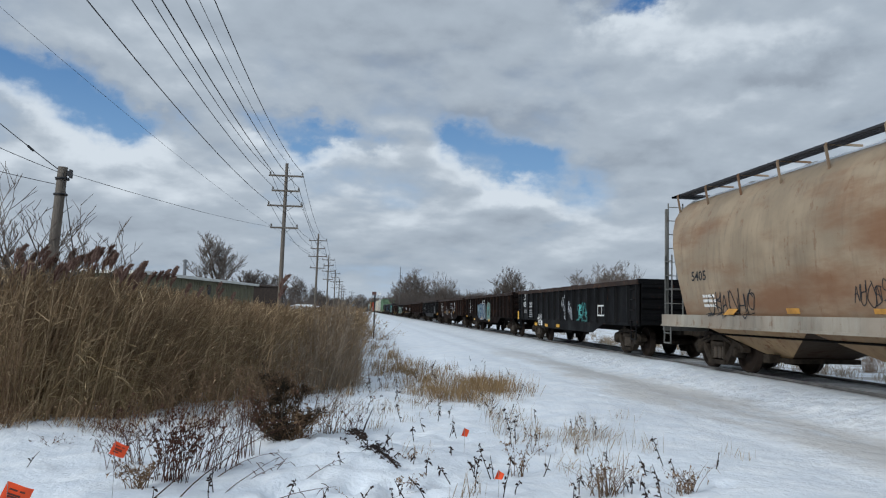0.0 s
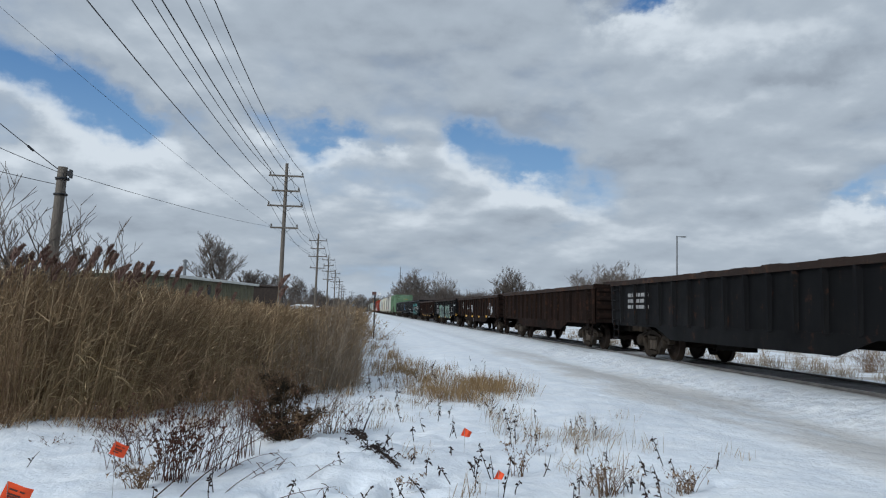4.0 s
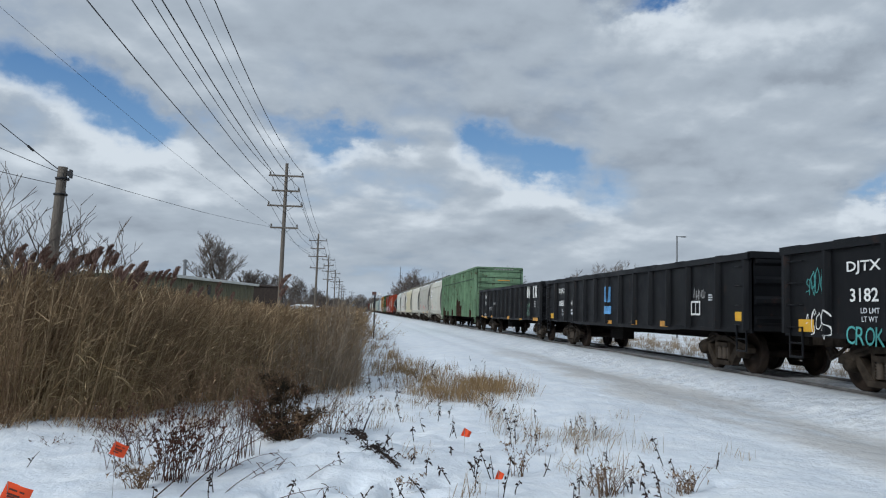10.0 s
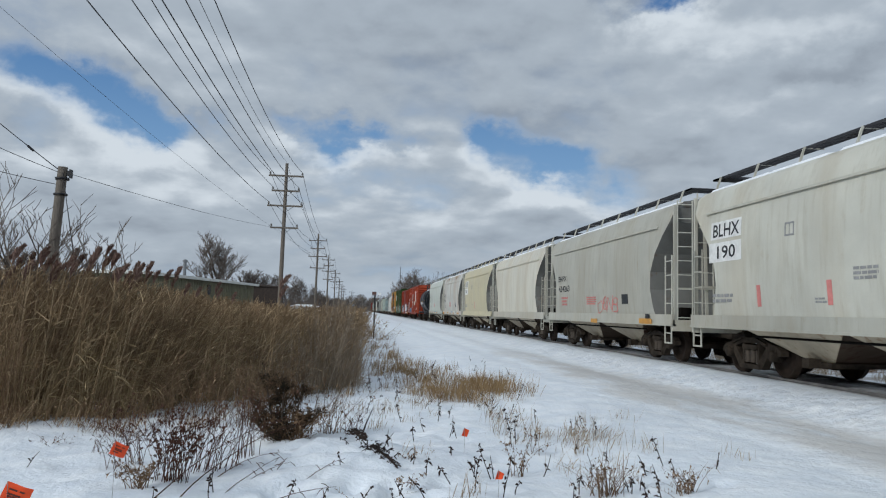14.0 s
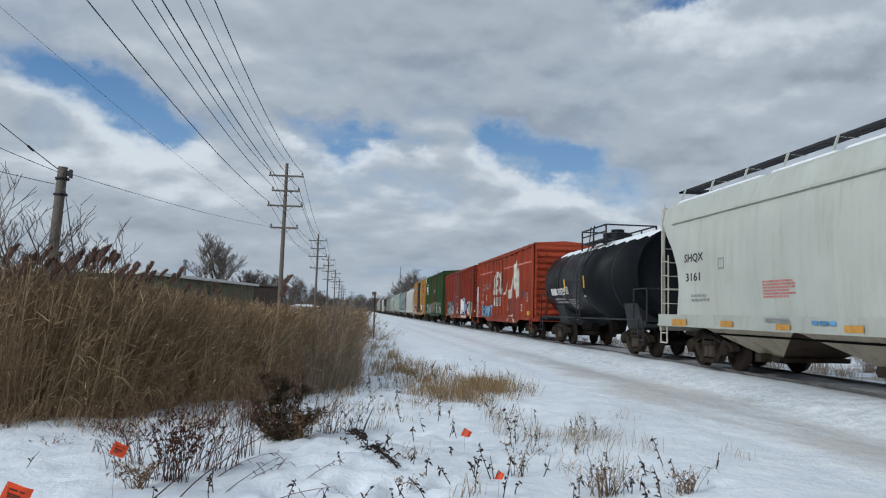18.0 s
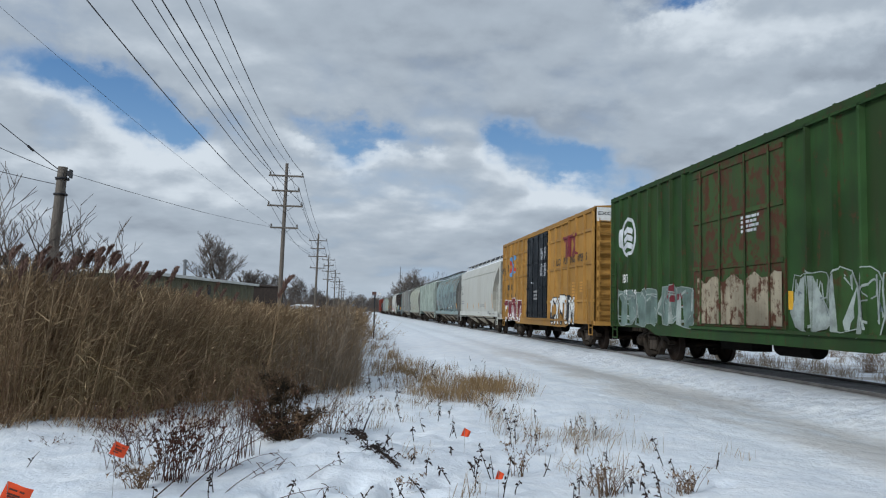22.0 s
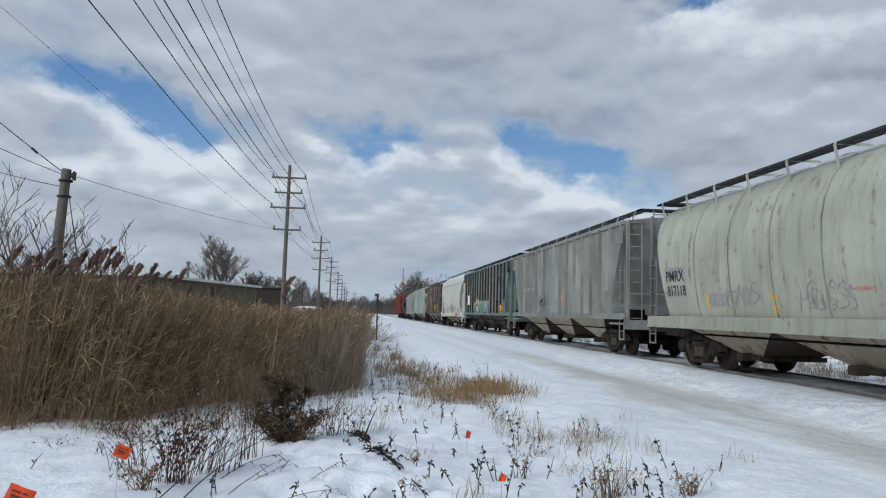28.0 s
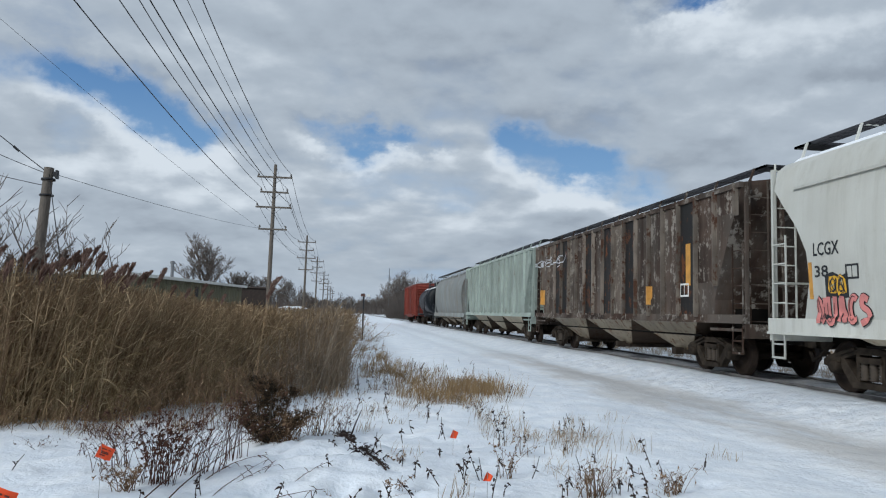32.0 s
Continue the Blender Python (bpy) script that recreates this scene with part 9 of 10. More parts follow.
    refl(c, 7.72, 1.06, 0.43, 0.20, M_YELLOW)
    c = CAR['c11']
    mark_shapes(c, -5.26, 1.97, 0.80, 0.63, M_WHITE, False)
    mark_shapes(c, -6.40, 1.97, 0.88, 0.63, M_WHITE, True)
    graf(c, -5.32, 1.07, 0.63, 0.85, None, M_MINT, 2, 'line')
    graf(c, -5.30, 1.02, 0.60, 0.55, None, M_MINT, 3, 'line')
    bars(c, -6.70, 1.52, 0.40, 0.31, M_GREY, 4)
    refl(c, 6.48, 0.86, 0.88, 0.12, M_ORANGE)
    refl(c, -0.62, 0.89, 0.59, 0.17, M_ORANGE)
    refl(c, -3.67, 0.89, 0.50, 0.13, M_ORANGE)
    refl(c, -6.54, 0.90, 0.91, 0.14, M_ORANGE)
    text(c, 6.28, 2.10, 0.78, 0.27, 'NLRX', M_WHITE)
    text(c, 6.22, 1.66, 0.65, 0.28, '9017', M_WHITE)
    bars(c, 6.37, 0.93, 0.86, 0.25, M_SILVER, 2)
    refl(c, 7.55, 0.93, 0.87, 0.12, M_ORANGE)
    refl(c, 4.28, 0.93, 0.50, 0.12, M_ORANGE)
    graf(c, 4.38, 1.31, 0.65, 0.35, None, M_GREY, 3, 'line')
    graf(c, 3.12, 1.62, 0.32, 0.26, None, M_GREY, 2, 'line')
    c = CAR['G']
    patch(c, -6.28, 1.20, 0.65, 0.54, M_MINT)
    refl(c, -8.14, 1.06, 0.52, 0.31, M_YELLOW)
    text(c, 8.58, 2.27, 0.59, 0.53, 'FD', M_MINT)
    refl(c, 8.49, 1.08, 0.47, 0.27, M_YELLOW)
    refl(c, 5.70, 1.05, 0.53, 0.15, M_ORANGE)
    refl(c, 3.81, 1.05, 0.52, 0.17, M_ORANGE)
    refl(c, 1.99, 1.05, 0.56, 0.14, M_YELLOW)
    graf(c, 1.07, 1.21, 0.62, 0.35, None, M_DARK, 2, 'line')
    c = CAR['H1']
    patch(c, 4.48, 3.05, 1.37, 0.41, M_WHITE)
    text(c, 4.37, 3.10, 1.18, 0.30, 'BLHX', M_DARK)
    patch(c, 4.54, 2.52, 1.45, 0.45, M_WHITE)
    text(c, 4.16, 2.59, 0.82, 0.30, '190', M_DARK)
    frame_mark(c, 1.46, 2.86, 0.31, 0.27, M_GREY)
    bars(c, -0.51, 1.92, 0.68, 0.25, M_GREY, 3)
    bars(c, 4.44, 1.57, 1.04, 0.24, M_GREY, 2)
    bars(c, 0.58, 1.54, 0.36, 0.12, M_GREY, 2)
    patch(c, 2.53, 1.49, 0.14, 0.45, M_PINK)
    patch(c, 0.22, 1.51, 0.14, 0.45, M_PINK)
    c = CAR['H2']
    text(c, 4.53, 2.54, 1.13, 0.21, 'EHFX', M_DARK)
    text(c, 4.51, 2.12, 1.52, 0.25, '434263', M_DARK)
    bars(c, 4.16, 1.56, 0.94, 0.38, M_PINK, 3)
    graf(c, -0.22, 1.17, 2.04, 0.79, None, M_PINK, 3, 'line')
    patch(c, -2.61, 1.60, 0.53, 0.30, M_DARK)
    bars(c, 0.92, 1.59, 1.12, 0.30, M_PINK, 4)
    refl(c, 0.39, 0.97, 0.67, 0.14, M_ORANGE)
    refl(c, -4.06, 1.02, 0.92, 0.15, M_ORANGE)
    patch(c, -4.53, 1.11, 0.25, 0.19, M_DARK)
    c = CAR['H4']
    patch(c, 4.55, 3.03, 1.39, 0.48, M_WHITE)
    text(c, 4.43, 3.07, 1.13, 0.36, 'BLHX', M_DARK)
    patch(c, 4.61, 2.52, 1.48, 0.45, M_WHITE)
    text(c, 4.23, 2.60, 0.62, 0.28, '161', M_DARK)
    frame_mark(c, 1.53, 2.86, 0.28, 0.27, M_GREY)
    bars(c, 4.42, 1.59, 0.99, 0.21, M_GREY, 2)
    patch(c, 0.33, 1.51, 0.13, 0.45, M_PINK)
    bars(c, 1.42, 1.70, 0.33, 0.10, M_GREY, 1)
    c = CAR['H5']
    text(c, 4.58, 2.51, 1.06, 0.28, 'SHQX', M_DARK)
    text(c, 4.58, 2.07, 0.98, 0.23, '3234', M_DARK)
    frame_mark(c, 2.81, 2.32, 0.28, 0.29, M_GREY)
    bars(c, 0.99, 1.67, 1.14, 0.37, M_PINK, 6)
    patch(c, -2.58, 1.63, 0.56, 0.32, M_DARK)
    bars(c, -2.67, 1.82, 0.41, 0.10, M_WHITE, 1)
    refl(c, 5.64, 1.01, 1.15, 0.17, M_ORANGE)
    refl(c, 2.53, 1.05, 0.44, 0.12, M_ORANGE)
    refl(c, 0.67, 1.02, 0.47, 0.11, M_ORANGE)
    refl(c, -1.40, 1.01, 0.48, 0.12, M_ORANGE)
    refl(c, -3.82, 1.04, 0.91, 0.12, M_ORANGE)
    bars(c, -2.91, 1.13, 0.48, 0.18, M_GREY, 3)
    bars(c, -0.33, 1.14, 0.85, 0.12, M_BLUE, 1)
    bars(c, 4.41, 1.56, 1.00, 0.24, M_GREY, 2)
    c = CAR['H6']
    text(c, 4.39, 2.58, 1.01, 0.24, 'SHQX', M_DARK)
    text(c, 4.33, 2.13, 0.77, 0.21, '3161', M_DARK)
    frame_mark(c, 2.66, 2.36, 0.27, 0.26, M_GREY)
    bars(c, 0.82, 1.66, 1.15, 0.37, M_PINK, 6)
    refl(c, 5.20, 1.01, 0.84, 0.17, M_ORANGE)
    refl(c, 2.60, 1.04, 0.54, 0.13, M_ORANGE)
    refl(c, 0.36, 1.03, 0.48, 0.11, M_ORANGE)
    refl(c, -1.71, 1.04, 0.48, 0.12, M_ORANGE)
    bars(c, -0.80, 1.13, 0.83, 0.12, M_BLUE, 1)
    bars(c, 0.76, 1.17, 1.04, 0.10, M_GREY, 2)
    bars(c, 4.08, 1.61, 0.98, 0.21, M_GREY, 2)
    c = CAR['TK']
    block(c, 4.46, 2.03, 0.89, 0.28, M_WHITE, 4)
    text(c, 3.46, 2.02, 1.06, 0.29, '18929', M_WHITE)
    frame_mark(c, 2.28, 2.06, 0.32, 0.28, M_WHITE)
    text(c, 2.20, 2.13, 0.17, 0.10, 'C', M_WHITE)
    bars(c, 4.15, 1.67, 1.74, 0.25, M_GREY, 2)
    bars(c, 2.24, 1.47, 1.13, 0.39, M_GREY, 5)
    patch(c, 2.46, 2.21, 0.16, 0.43, M_YELLOW)
    patch(c, -0.08, 2.23, 0.14, 0.45, M_YELLOW)
    bars(c, 0.07, 1.88, 0.26, 0.11, M_SILVER, 1)
    patch(c, -9.72, 1.88, 0.43, 0.31, M_YELLOW)
    c = CAR['R1']
    text(c, 6.75, 2.25, 0.33, 0.24, 'IP', M_WHITE)
    text(c, 6.05, 2.22, 0.25, 0.23, 'S', M_WHITE)
    text(c, 6.72, 1.76, 0.42, 0.26, '22', M_WHITE)
    text(c, 5.97, 1.75, 0.44, 0.25, '60', M_WHITE)
    bars(c, 6.97, 1.34, 0.75, 0.28, M_WHITE, 3)
    graf(c, 6.10, 2.55, 2.9, 0.6, None, M_STEELGREY, 4, 'line')
    frame_mark(c, 4.58, 2.02, 0.28, 0.29, M_WHITE)
    wild(c, 6.05, 0.72, 3.8, 1.0, M_SKYBLUE, M_NAVY, 4, M_BLUE)
    refl(c, 7.10, 1.13, 0.46, 0.21, M_YELLOW)
    refl(c, 4.66, 1.25, 0.49, 0.15, M_YELLOW)
    refl(c, 2.40, 1.28, 0.48, 0.15, M_YELLOW)
    frame_mark(c, 2.46, 2.90, 0.61, 0.19, M_SILVER)
    bars(c, 2.45, 2.09, 0.54, 0.47, M_SILVER, 4)
    patch(c, 3.55, 1.43, 0.70, 0.57, P_DARKRED)
    burner(c, 1.74, 2.30, 2.75, 1.28, 'SEOL', M_DIRTYWHITE, P_DARKRED, None, 0.22, -0.08, 0.055, 0.03)
    burner(c, 0.9, 1.70, 1.2, 0.42, 'BOB', M_STROKE, None, None, 0.0, -0.086, 0.0)
    doorp(c, 1.8, 1.62, 2.2, 0.5, M_DIRTYWHITE)
    patch(c, -2.49, 1.10, 2.7, 0.9, P_DARKRED)
    shard(c, -0.9, 2.15, 1.0, 0.75, M_DIRTYWHITE, ((0.0, 0.10), (0.25, 0.2), (0.55, 0.4), (0.95, 1.0), (1.0, 0.9), (0.7, 0.35), (0.35, 0.08), (0.05, 0.0)))
    shard(c, -1.87, 1.38, 1.6, 1.75, M_DIRTYWHITE, ((0.02, 0.02), (0.10, 0.06), (0.18, 0.28), (0.24, 0.60), (0.30, 0.66), (0.45, 0.62), (0.62, 0.72), (0.80, 0.95), (0.95, 1.0), (0.93, 0.88), (0.82, 0.72), (0.74, 0.42), (0.60, 0.36), (0.36, 0.36), (0.28, 0.24), (0.16, 0.02), (0.08, 0.0)))
    shard(c, -3.2, 2.0, 1.85, 1.95, M_DIRTYWHITE, ((0.0, 0.42), (0.08, 0.62), (0.18, 0.66), (0.45, 1.0), (0.55, 0.98), (0.52, 0.72), (0.70, 0.80), (0.86, 0.66), (0.97, 0.52), (1.0, 0.30), (0.90, 0.22), (0.98, 0.05), (0.90, 0.0), (0.74, 0.08), (0.60, 0.0), (0.50, 0.02), (0.40, 0.22), (0.30, 0.40), (0.14, 0.46)))
    shard(c, -1.91, 0.76, 2.0, 0.40, M_DIRTYWHITE, ((0.0, 0.1), (0.12, 0.55), (0.18, 0.9), (0.45, 0.85), (0.72, 1.0), (0.76, 0.7), (0.92, 0.35), (1.0, 0.0), (0.84, 0.05), (0.70, 0.45), (0.45, 0.55), (0.25, 0.5), (0.16, 0.05)))
    bars(c, -5.15, 2.05, 1.05, 0.30, M_NAVY, 2)
    patch(c, 6.79, 3.69, 14.45, 0.06, M_PINK)
    bars(c, -6.06, 1.79, 0.70, 0.47, M_SILVER, 4)
    frame_mark(c, -5.05, 1.35, 0.43, 0.35, M_WHITE)
    refl(c, -6.58, 1.15, 0.56, 0.20, M_YELLOW)
    c = CAR['R2']
    text(c, 7.17, 2.06, 0.50, 0.25, 'LR', M_WHITE)
    text(c, 6.34, 2.04, 0.25, 0.24, 'S', M_WHITE)
    text(c, 7.09, 1.74, 0.42, 0.22, '22', M_WHITE)
    text(c, 6.38, 1.73, 0.39, 0.23, '02', M_WHITE)
    spikes(c, 5.95, 0.92, 3.9, ((0, 0.5), (0.03, 1.4), (0.1, 1.1), (0.2, 0.9), (0.3, 1.45), (0.45, 0.9), (0.6, 0.8), (0.68, 1.35), (0.78, 0.8), (1, 0.5)), (M_STEELGREY, M_GREYMINT, M_SLATE, M_SILVER, M_DARK, M_NAVY), 150, 5)
    graf(c, 5.9, 0.95, 2.6, 1.15, None, M_DARK, 5, 'line', -0.014)
    graf(c, 4.0, 1.0, 1.8, 0.75, None, M_DIRTYWHITE, 4, 'line', -0.015)
    spikes(c, 3.26, 1.05, 1.15, ((0, 0.5), (1, 0.55)), (M_BLUE, M_NAVY, M_SKYBLUE, M_WHITE), 26, 6)
    spikes(c, 6.3, 0.92, 4.2, ((0, 0.35), (0.3, 0.12), (0.8, 0.16), (1, 0.2)), (M_DUSTYPINK, M_STEELGREY, M_SLATE, M_SILVER), 60, 7)
    doorg(c, 0.36, 0.99, 1.19, 0.42, None, M_WHITE, 6, 'line')
    doorg(c, 0.10, 1.20, 0.75, 0.40, None, M_WHITE, 3, 'line')
    stroke(c, 0.03, M_WHITE, ((-0.02, 1.62), (-0.08, 1.80), (-0.30, 1.88), (-0.52, 1.78), (-0.55, 1.58), (-0.42, 1.45), (-0.30, 1.40)), -0.08)
    stroke(c, 0.03, M_WHITE, ((-0.02, 1.62), (-0.16, 1.55), (-0.22, 1.42), (-0.12, 1.32), (-0.30, 1.20), (-0.45, 1.10)), -0.08)
    stroke(c, 0.03, M_WHITE, ((0.57, 1.72), (0.57, 1.86), (0.46, 1.79), (0.57, 1.72)), -0.08)
    patch(c, 0.75, 2.42, 0.5, 0.035, M_WHITE, -0.05)
    refl(c, 7.13, 0.78, 0.46, 0.22, M_ORANGE)
    refl(c, 3.99, 0.67, 0.55, 0.16, M_ORANGE)
    refl(c, 1.72, 0.74, 0.50, 0.13, M_ORANGE)
    refl(c, -0.68, 0.77, 0.49, 0.12, M_ORANGE)
    bars(c, 6.86, 1.02, 0.48, 0.46, M_PINK, 2)
    burner(c, -2.0, 1.0, 2.5, 1.15, 'RH', M_WHITE, M_NAVY, M_LILAC)
    patch(c, -1.94, 0.80, 2.6, 0.16, M_WHITE)
    wild(c, -5.66, 0.92, 1.75, 1.08, M_DIRTYWHITE, M_DARK, 3, M_SILVER)
    refl(c, -6.51, 0.77, 0.54, 0.19, M_YELLOW)
    refl(c, -8.22, 1.24, 0.58, 0.13, M_ORANGE)
    c = CAR['G2']
    disc(c, 7.13, 3.05, 1.22, 1.23, M_SILVER)
    wild(c, 7.40, 0.92, 3.15, 1.15, M_MIST, M_PALELINE, 4, M_STROKE)
    wild(c, 4.10, 0.92, 2.1, 1.18, M_MIST, M_PALELINE, 2, M_MAROON)
    doorm(c, 1.76, 1.10, 3.58, 1.15, P_FLAKED)
    doorb(c, 1.7, 1.05, 3.5, 1.2, P_RUSTDOOR, 5)
    doorb(c, -0.25, 3.07, 0.75, 0.40, M_SILVER, 4)
    wild(c, -2.05, 0.95, 4.35, 1.22, P_GREEN, M_PALELINE, 7, M_STROKE)
    bars(c, -5.97, 2.05, 0.42, 0.42, M_SILVER, 5)
    bars(c, -6.75, 2.02, 0.45, 0.42, M_SILVER, 4)
    frame_mark(c, -6.63, 1.52, 0.5, 0.33, M_WHITE)
    refl(c, -6.6, 1.14, 0.5, 0.21, M_YELLOW)
    refl(c, 4.86, 1.14, 0.40, 0.41, M_YELLOW)
    refl(c, 2.30, 1.15, 0.31, 0.39, M_YELLOW)
    refl(c, -1.92, 1.43, 0.16, 0.36, M_YELLOW)
    text(c, 6.99, 2.26, 0.48, 0.26, 'IBT', M_WHITE)
    text(c, 6.83, 1.77, 0.25, 0.27, '19', M_WHITE)
    text(c, 6.19, 1.78, 0.32, 0.25, '18', M_WHITE)
    text(c, 5.42, 1.77, 0.16, 0.26, '3', M_WHITE)
    bars(c, 6.98, 1.38, 0.32, 0.30, M_GREY, 2)
    bars(c, 6.19, 1.41, 0.33, 0.28, M_GREY, 2)
    c = CAR['FB']
    text(c, 7.15, 3.69, 0.54, 0.20, 'next', M_DARK)
    text(c, 7.10, 3.48, 0.49, 0.21, 'load', M_DARK)
    xmark(c, 6.15, 3.13, 1.31, 1.13, M_RED, M_BLUE)
    text(c, 4.47, 3.68, 0.48, 0.20, 'any', M_DARK)
    text(c, 4.47, 3.44, 0.63, 0.21, 'road', M_DARK)
    block(c, 7.12, 2.46, 1.52, 0.30, M_DARK, 4)
    text(c, 7.10, 2.06, 0.51, 0.24, '50', M_DARK)
    text(c, 6.19, 2.03, 0.52, 0.25, '64', M_DARK)
    text(c, 5.27, 2.05, 0.50, 0.22, '70', M_DARK)
    burner(c, 7.45, 0.86, 4.4, 1.06, 'TUMUP', M_MAROON, M_WHITE, None, 0.0, 0.0, 0.055, 0.045)
    patch(c, 3.34, 2.71, 0.35, 0.14, M_SILVER)
    refl(c, 7.95, 0.91, 0.48, 0.16, M_YELLOW)
    graf(c, 8.00, 3.18, 0.55, 0.76, None, M_DARK, 3, 'line')
    ttx(c, -4.14, 3.49, 1.79, 0.89, M_MAROON)
    text(c, -2.58, 3.23, 4.53, 0.29, 'RAILCAR POOLING EXPERTS', M_DARK)
    burner(c, -2.2, 0.84, 3.5, 1.12, 'OXTUM', M_WHITE, M_DARK, None, 0.05, 0.0, 0.055, 0.045)
    doort(c, -0.48, 3.96, 0.97, 0.22, 'CLOSE AND LOCK', M_SILVER)
    doort(c, -0.54, 3.79, 0.86, 0.19, 'DOOR BEFORE', M_SILVER)
    doort(c, -0.53, 3.64, 0.80, 0.16, 'MOVING CAR', M_SILVER)
    doort(c, -0.53, 3.29, 0.97, 0.19, 'CIERRE Y PONGA', M_SILVER)
    doort(c, -0.53, 3.19, 0.91, 0.18, 'EL SEGURO A LA', M_SILVER)
    doort(c, -0.50, 3.05, 0.99, 0.16, 'PUERTA ANTES DE', M_SILVER)
    doort(c, -0.53, 2.91, 0.96, 0.15, 'MOVER EL CARRO', M_SILVER)
    doorb(c, 1.24, 2.60, 0.49, 0.15, M_SILVER, 1)
    doorb(c, 0.69, 1.84, 0.72, 0.49, M_GREY, 3)
    bars(c, -5.28, 1.91, 0.71, 0.60, M_ORANGE, 5)
    bars(c, -6.27, 2.06, 0.62, 0.42, M_ORANGE, 4)
    c = CAR['L']
    stroke(c, 0.13, M_ORANGE, ((-6.31, 1.47), (-6.19, 1.85), (-6.17, 2.13), (-6.22, 2.37)))
    text(c, 6.80, 2.95, 0.93, 0.25, 'LCGX', M_DARK)
    text(c, 6.45, 2.51, 0.65, 0.23, '424', M_DARK)
    patch(c, 3.82, 1.48, 0.16, 0.39, M_ORANGE)
    patch(c, 1.09, 1.48, 0.13, 0.40, M_ORANGE)
    patch(c, -1.16, 1.47, 0.14, 0.40, M_ORANGE)
    patch(c, -3.65, 1.46, 0.14, 0.43, M_ORANGE)
    bars(c, -1.77, 1.58, 1.78, 0.18, M_GREY, 2)
    bars(c, -4.71, 1.14, 0.67, 0.18, M_GREY, 3)
    patch(c, -5.40, 1.10, 0.32, 0.09, M_DARK)
    bars(c, -1.16, 1.18, 0.51, 0.07, M_GREY, 1)
    bars(c, -6.28, 1.13, 0.76, 0.09, M_GREY, 1)
    bars(c, 6.77, 1.79, 1.43, 0.31, M_GREY, 2)
    c = CAR['B']
    stroke(c, 0.34, M_STROKE, ((-3.74, 2.85), (-3.93, 2.26), (-4.42, 1.55)))
    stroke(c, 0.34, M_STROKE, ((-3.67, 2.74), (-4.72, 2.73)))
    stroke(c, 0.30, M_STROKE, ((-4.72, 2.72), (-4.95, 2.08), (-5.33, 1.46)))
    stroke(c, 0.34, M_STROKE, ((-4.30, 1.66), (-5.33, 1.54)))
    stroke(c, 0.36, M_STROKE, ((-5.56, 2.74), (-5.86, 2.05), (-6.58, 1.29)))
    stroke(c, 0.40, M_STROKE, ((-5.56, 2.69), (-7.11, 2.72)))
    patch(c, -6.82, 1.50, 0.32, 0.45, M_ORANGE)
    stroke(c, 0.30, M_STROKE, ((4.69, 3.39), (5.06, 2.81), (4.76, 1.88), (4.05, 1.43)))
    stroke(c, 0.30, M_STROKE, ((3.13, 3.92), (3.71, 3.02), (3.56, 2.05), (2.99, 1.43)))
    stroke(c, 0.25, M_STROKE, ((4.97, 2.79), (3.60, 2.70)))
    stroke(c, 0.3, M_STROKE, ((4.68, 1.72), (3.34, 1.67)))
    stroke(c, 0.30, M_STROKE, ((1.81, 3.71), (2.32, 2.91), (1.94, 2.01), (0.82, 1.38)))
    stroke(c, 0.30, M_STROKE, ((2.22, 2.47), (1.37, 2.51)))
    stroke(c, 0.30, M_STROKE, ((1.46, 2.50), (1.09, 1.80), (0.82, 1.39)))
    stroke(c, 0.30, M_STROKE, ((0.40, 2.61), (0.10, 1.78), (-0.28, 1.38)))
    stroke(c, 0.35, M_STROKE, ((0.40, 2.55), (-0.63, 2.68)))
    stroke(c, 0.30, M_STROKE, ((-0.72, 2.69), (-1.02, 1.91), (-1.27, 1.43)))
    stroke(c, 0.4, M_STROKE, ((-0.11, 1.51), (-1.12, 1.45)))
    stroke(c, 0.35, M_STROKE, ((-2.16, 3.60), (-1.81, 2.94), (-1.88, 2.24)))
    stroke(c, 0.4, M_STROKE, ((-1.19, 2.58), (-2.20, 2.36)))
    stroke(c, 0.42, M_STROKE, ((-2.99, 3.63), (-2.71, 2.98), (-2.88, 2.24), (-3.20, 1.28)))
    stroke(c, 0.40, M_STROKE, ((-3.88, 2.80), (-4.01, 2.18), (-4.30, 1.58), (-4.46, 1.23)))
    stroke(c, 0.5, M_STROKE, ((-3.87, 2.74), (-4.78, 2.54)))
    patch(c, -1.54, 1.51, 0.63, 0.40, M_WHITE)
    patch(c, -1.56, 1.64, 0.50, 0.25, M_DARK)
    patch(c, -2.93, 1.60, 0.89, 0.29, M_WHITE)
    bars(c, -2.97, 1.72, 0.79, 0.14, M_GREY, 3)
    refl(c, -3.25, 1.49, 0.42, 0.10, M_ORANGE)
    refl(c, -0.50, 1.47, 0.50, 0.16, M_ORANGE)
    refl(c, 1.98, 1.47, 0.31, 0.11, M_ORANGE)
    refl(c, 4.36, 1.46, 0.43, 0.13, M_ORANGE)
    bars(c, 7.24, 1.76, 1.84, 0.61, M_GREY, 2)
    c = CAR['PM']
    patch(c, 6.93, 1.80, 1.26, 0.78, M_GREY)
    text(c, 6.81, 2.21, 1.09, 0.29, 'PMRX', M_DARK)
    text(c, 6.78, 1.83, 1.08, 0.28, '817118', M_DARK)
    patch(c, 4.53, 1.55, 0.94, 0.29, M_GREY)
    patch(c, 4.64, 1.51, 0.15, 0.34, M_YELLOW)
    patch(c, 1.82, 1.39, 0.17, 0.40, M_YELLOW)
    graf(c, 3.97, 1.45, 1.73, 0.63, None, M_GREY, 4, 'line')
    graf(c, 0.85, 1.34, 1.64, 0.71, None, M_GREY, 5, 'line')
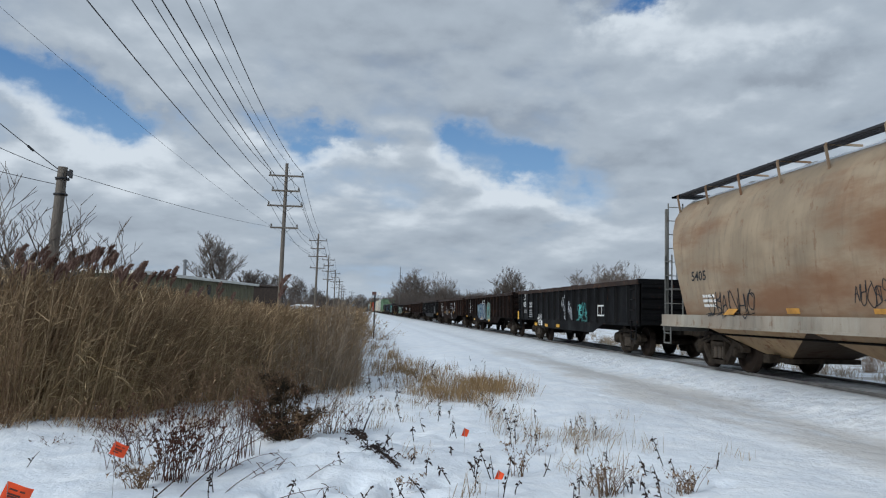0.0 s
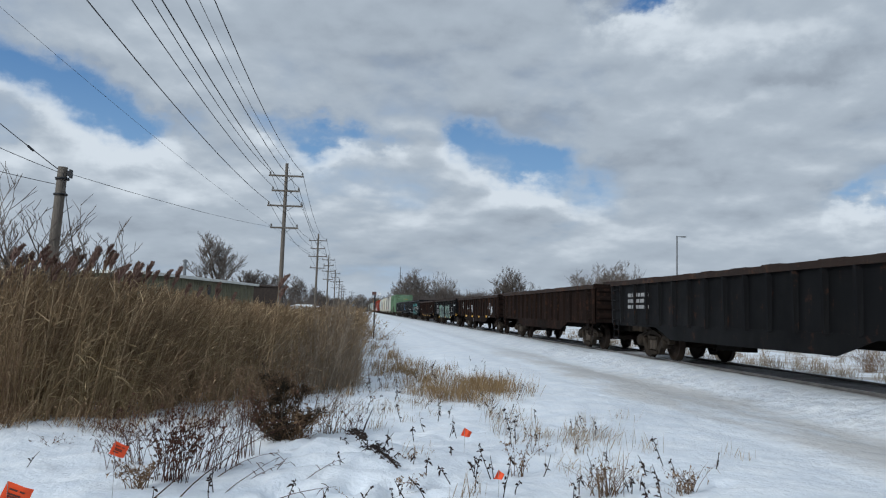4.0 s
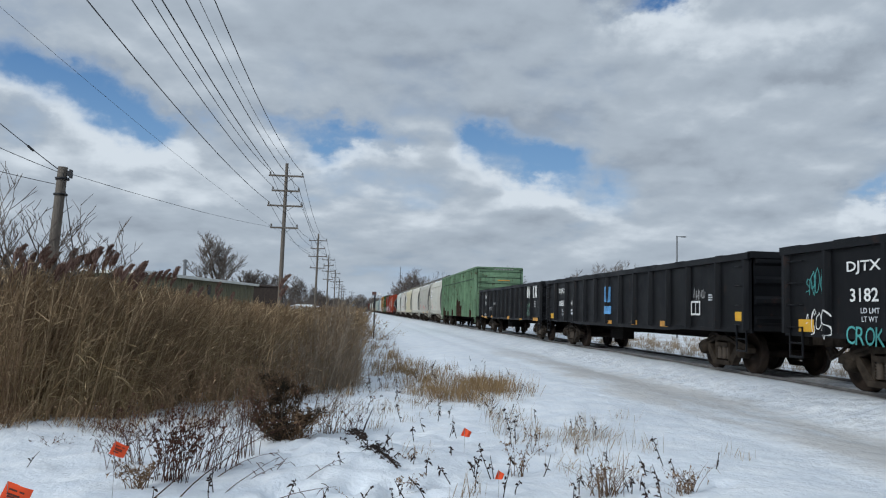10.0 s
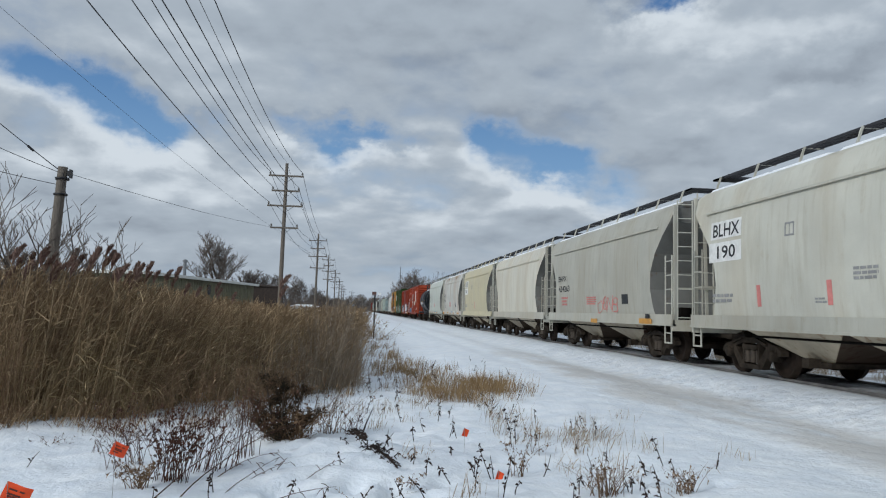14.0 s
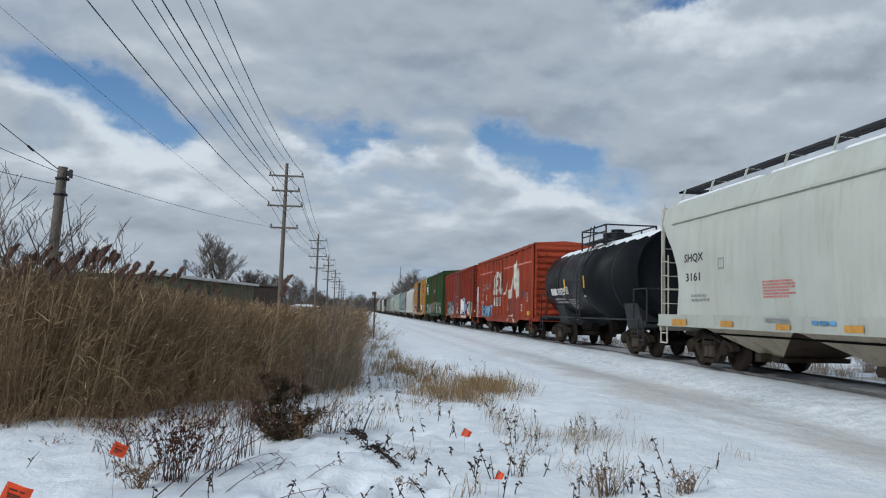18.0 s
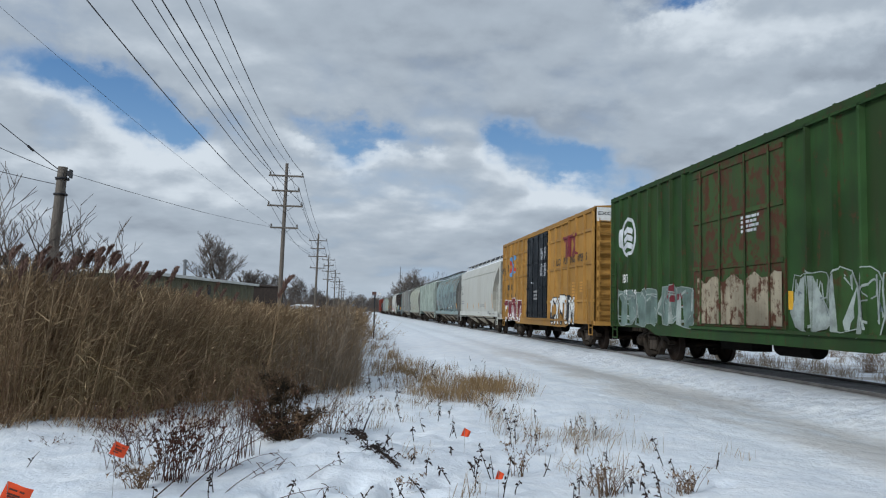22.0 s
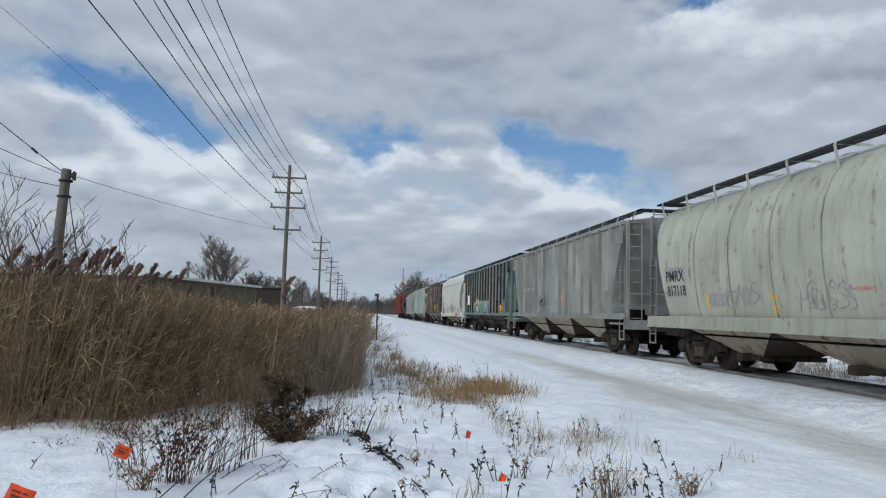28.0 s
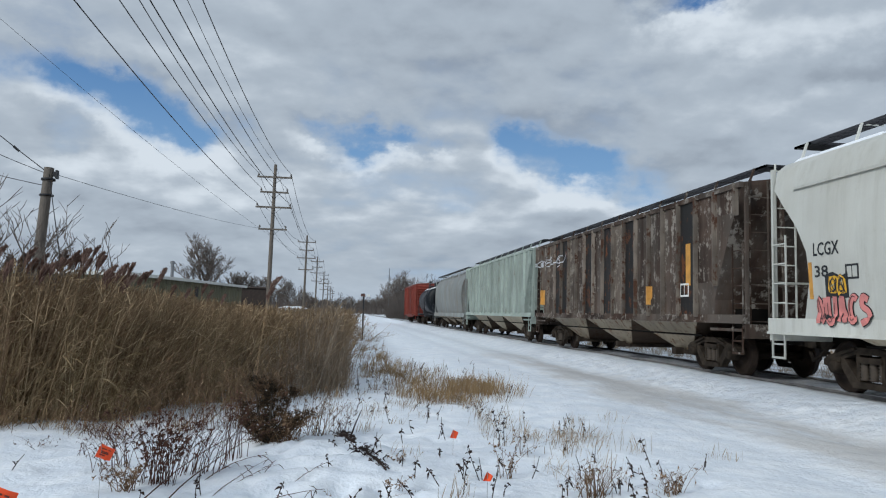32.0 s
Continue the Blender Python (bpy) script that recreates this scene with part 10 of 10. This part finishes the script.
    graf(c, -0.64, 1.77, 0.63, 0.11, None, M_PINK, 2, 'line')
    c = CAR['GR']
    bars(c, 6.57, 2.36, 3.20, 0.25, M_GREY, 1)
    patch(c, -1.17, 1.59, 0.18, 0.49, M_ORANGE)
    patch(c, -3.88, 1.74, 0.15, 0.37, M_ORANGE)
    graf(c, 2.65, 1.59, 1.34, 0.60, None, M_DARK, 3, 'line')
    graf(c, 3.00, 1.52, 0.55, 0.74, None, M_GREY, 1, 'line')
    c = CAR['TE']
    mist(c, 3.14, 1.20, 5.45, 1.02, M_MIST)
    graf(c, 3.14, 1.16, 3.54, 1.14, M_PALEYELLOW, M_MIST, 4, 'fill')
    graf(c, -0.23, 1.19, 2.08, 0.96, M_LILAC, M_PALEYELLOW, 3, 'fill')
    patch(c, -0.64, 1.27, 0.30, 0.46, M_YELLOW)
    patch(c, -3.30, 1.36, 0.18, 0.46, M_YELLOW)
    patch(c, -6.22, 1.29, 0.24, 0.49, M_YELLOW)
    patch(c, -6.60, 1.50, 0.11, 0.45, M_ORANGE)
    patch(c, -5.14, 1.34, 0.43, 0.75, P_BROWN)
    frame_mark(c, -5.14, 1.34, 0.43, 0.75, M_GREY)
    text(c, -5.33, 3.06, 1.49, 0.25, 'SERVICE', M_DARK)
    bars(c, -5.19, 3.31, 1.03, 0.20, M_DARK, 1)
    patch(c, 6.23, 1.88, 0.47, 0.71, M_WHITE)
    c = CAR['L2']
    graf(c, 3.20, 1.08, 2.59, 0.95, None, M_RED, 4, 'line')
    graf(c, -0.12, 1.13, 1.77, 1.12, None, M_DARK, 4, 'line')
    graf(c, -1.88, 1.37, 1.15, 0.45, None, M_DARK, 3, 'line')
    graf(c, -4.41, 1.37, 1.07, 0.34, None, M_DARK, 3, 'line')
    patch(c, -3.29, 0.99, 1.37, 0.34, M_FLAGRED)
    graf(c, -3.39, 1.02, 1.21, 0.29, None, M_PINK, 4, 'line')
    patch(c, -6.00, 1.47, 0.20, 0.92, M_ORANGE)
    patch(c, -3.52, 1.65, 0.19, 0.28, M_ORANGE)
    graf(c, -2.18, 1.00, 0.69, 0.27, None, M_RED, 2, 'line')
    patch(c, -5.00, 1.10, 0.31, 0.09, M_DARK)
    bars(c, -5.47, 1.11, 0.67, 0.21, M_GREY, 3)
    text(c, 5.92, 2.41, 0.69, 0.24, 'LCGX', M_DARK)
    text(c, 5.90, 2.03, 0.37, 0.21, '38', M_DARK)
    frame_mark(c, 5.09, 1.97, 0.32, 0.25, M_DARK)
    graf(c, 5.89, 1.17, 1.36, 0.58, M_PINK, M_DARK, 5, 'fill')
    mist(c, 5.63, 1.66, 0.59, 0.46, M_DARK)
    wild(c, 5.54, 1.70, 0.44, 0.36, M_YELLOW, M_DARK, 2, M_PALEYELLOW)
    patch(c, 6.08, 1.65, 0.10, 0.66, M_ORANGE)
    c = CAR['BR']
    patch(c, -5.84, 2.06, 0.25, 1.03, M_ORANGE)
    patch(c, -3.54, 1.61, 0.30, 0.50, M_ORANGE)
    frame_mark(c, -5.53, 1.79, 0.46, 0.33, M_WHITE)
    graf(c, 8.03, 3.12, 3.69, 0.65, None, M_SILVER, 3, 'line')
    patch(c, 7.50, 1.70, 0.50, 0.60, M_ORANGE)


decals()


# ---------------------------------------------------------------- what moves
def motions():
    # clouds drift to the right
    walk(CLOUDS, [(t, pose(0, 0, 0, 0, 0, -0.165 * t)) for t in (0, 8, 16, 24, 32)])
    # every car of the train runs past at the same pace
    for car in CARS:
        walk(car, [(t, pose(TRACK_X, car["mid"] - travelled(t), 0)) for t in range(0, 33, 2)])
    # plumed reeds rock a little in the wind, marker flags swing on their staffs
    for k, (reed, x, y, z) in enumerate(PLUMES):
        rows = []
        for i in range(0, 33):
            a = 1.1 * math.sin(i * 1.9 + k * 1.3) + 0.7 * math.sin(i * 3.7 + k)
            rows.append((i, pose(x, y, z, 0.4 * a, a, 0)))
        walk(reed, rows)
    for k, (cloth, top, turn, swing, droop) in enumerate(FLAGS):
        rows = [(i / 2, pose(0, 0, top, 0, droop, turn + swing * (0.6 * math.sin(i * 1.1 + k) + 0.4 * math.sin(i * 2.3 + 2 * k)))) for i in range(0, 65)]
        walk(cloth, rows)
    # wheels roll on the rails without slipping
    for y, group in ((-0.89, WHEELS_FRONT), (0.89, WHEELS_REAR)):
        first = group[0]
        rows = []
        for k in range(0, 961):
            s = k / 30
            rows.append((s, pose(0, y, 0.457) @ Matrix.Rotation((travelled(s) - travelled(0)) / 0.457, 4, "X")))
        walk(first, rows)
        for other in group[1:]:
            other.rotation_mode = "QUATERNION"
            keys = other.animation_data_create()
            keys.action = first.animation_data.action
            keys.action_slot = first.animation_data.action_slot


motions()
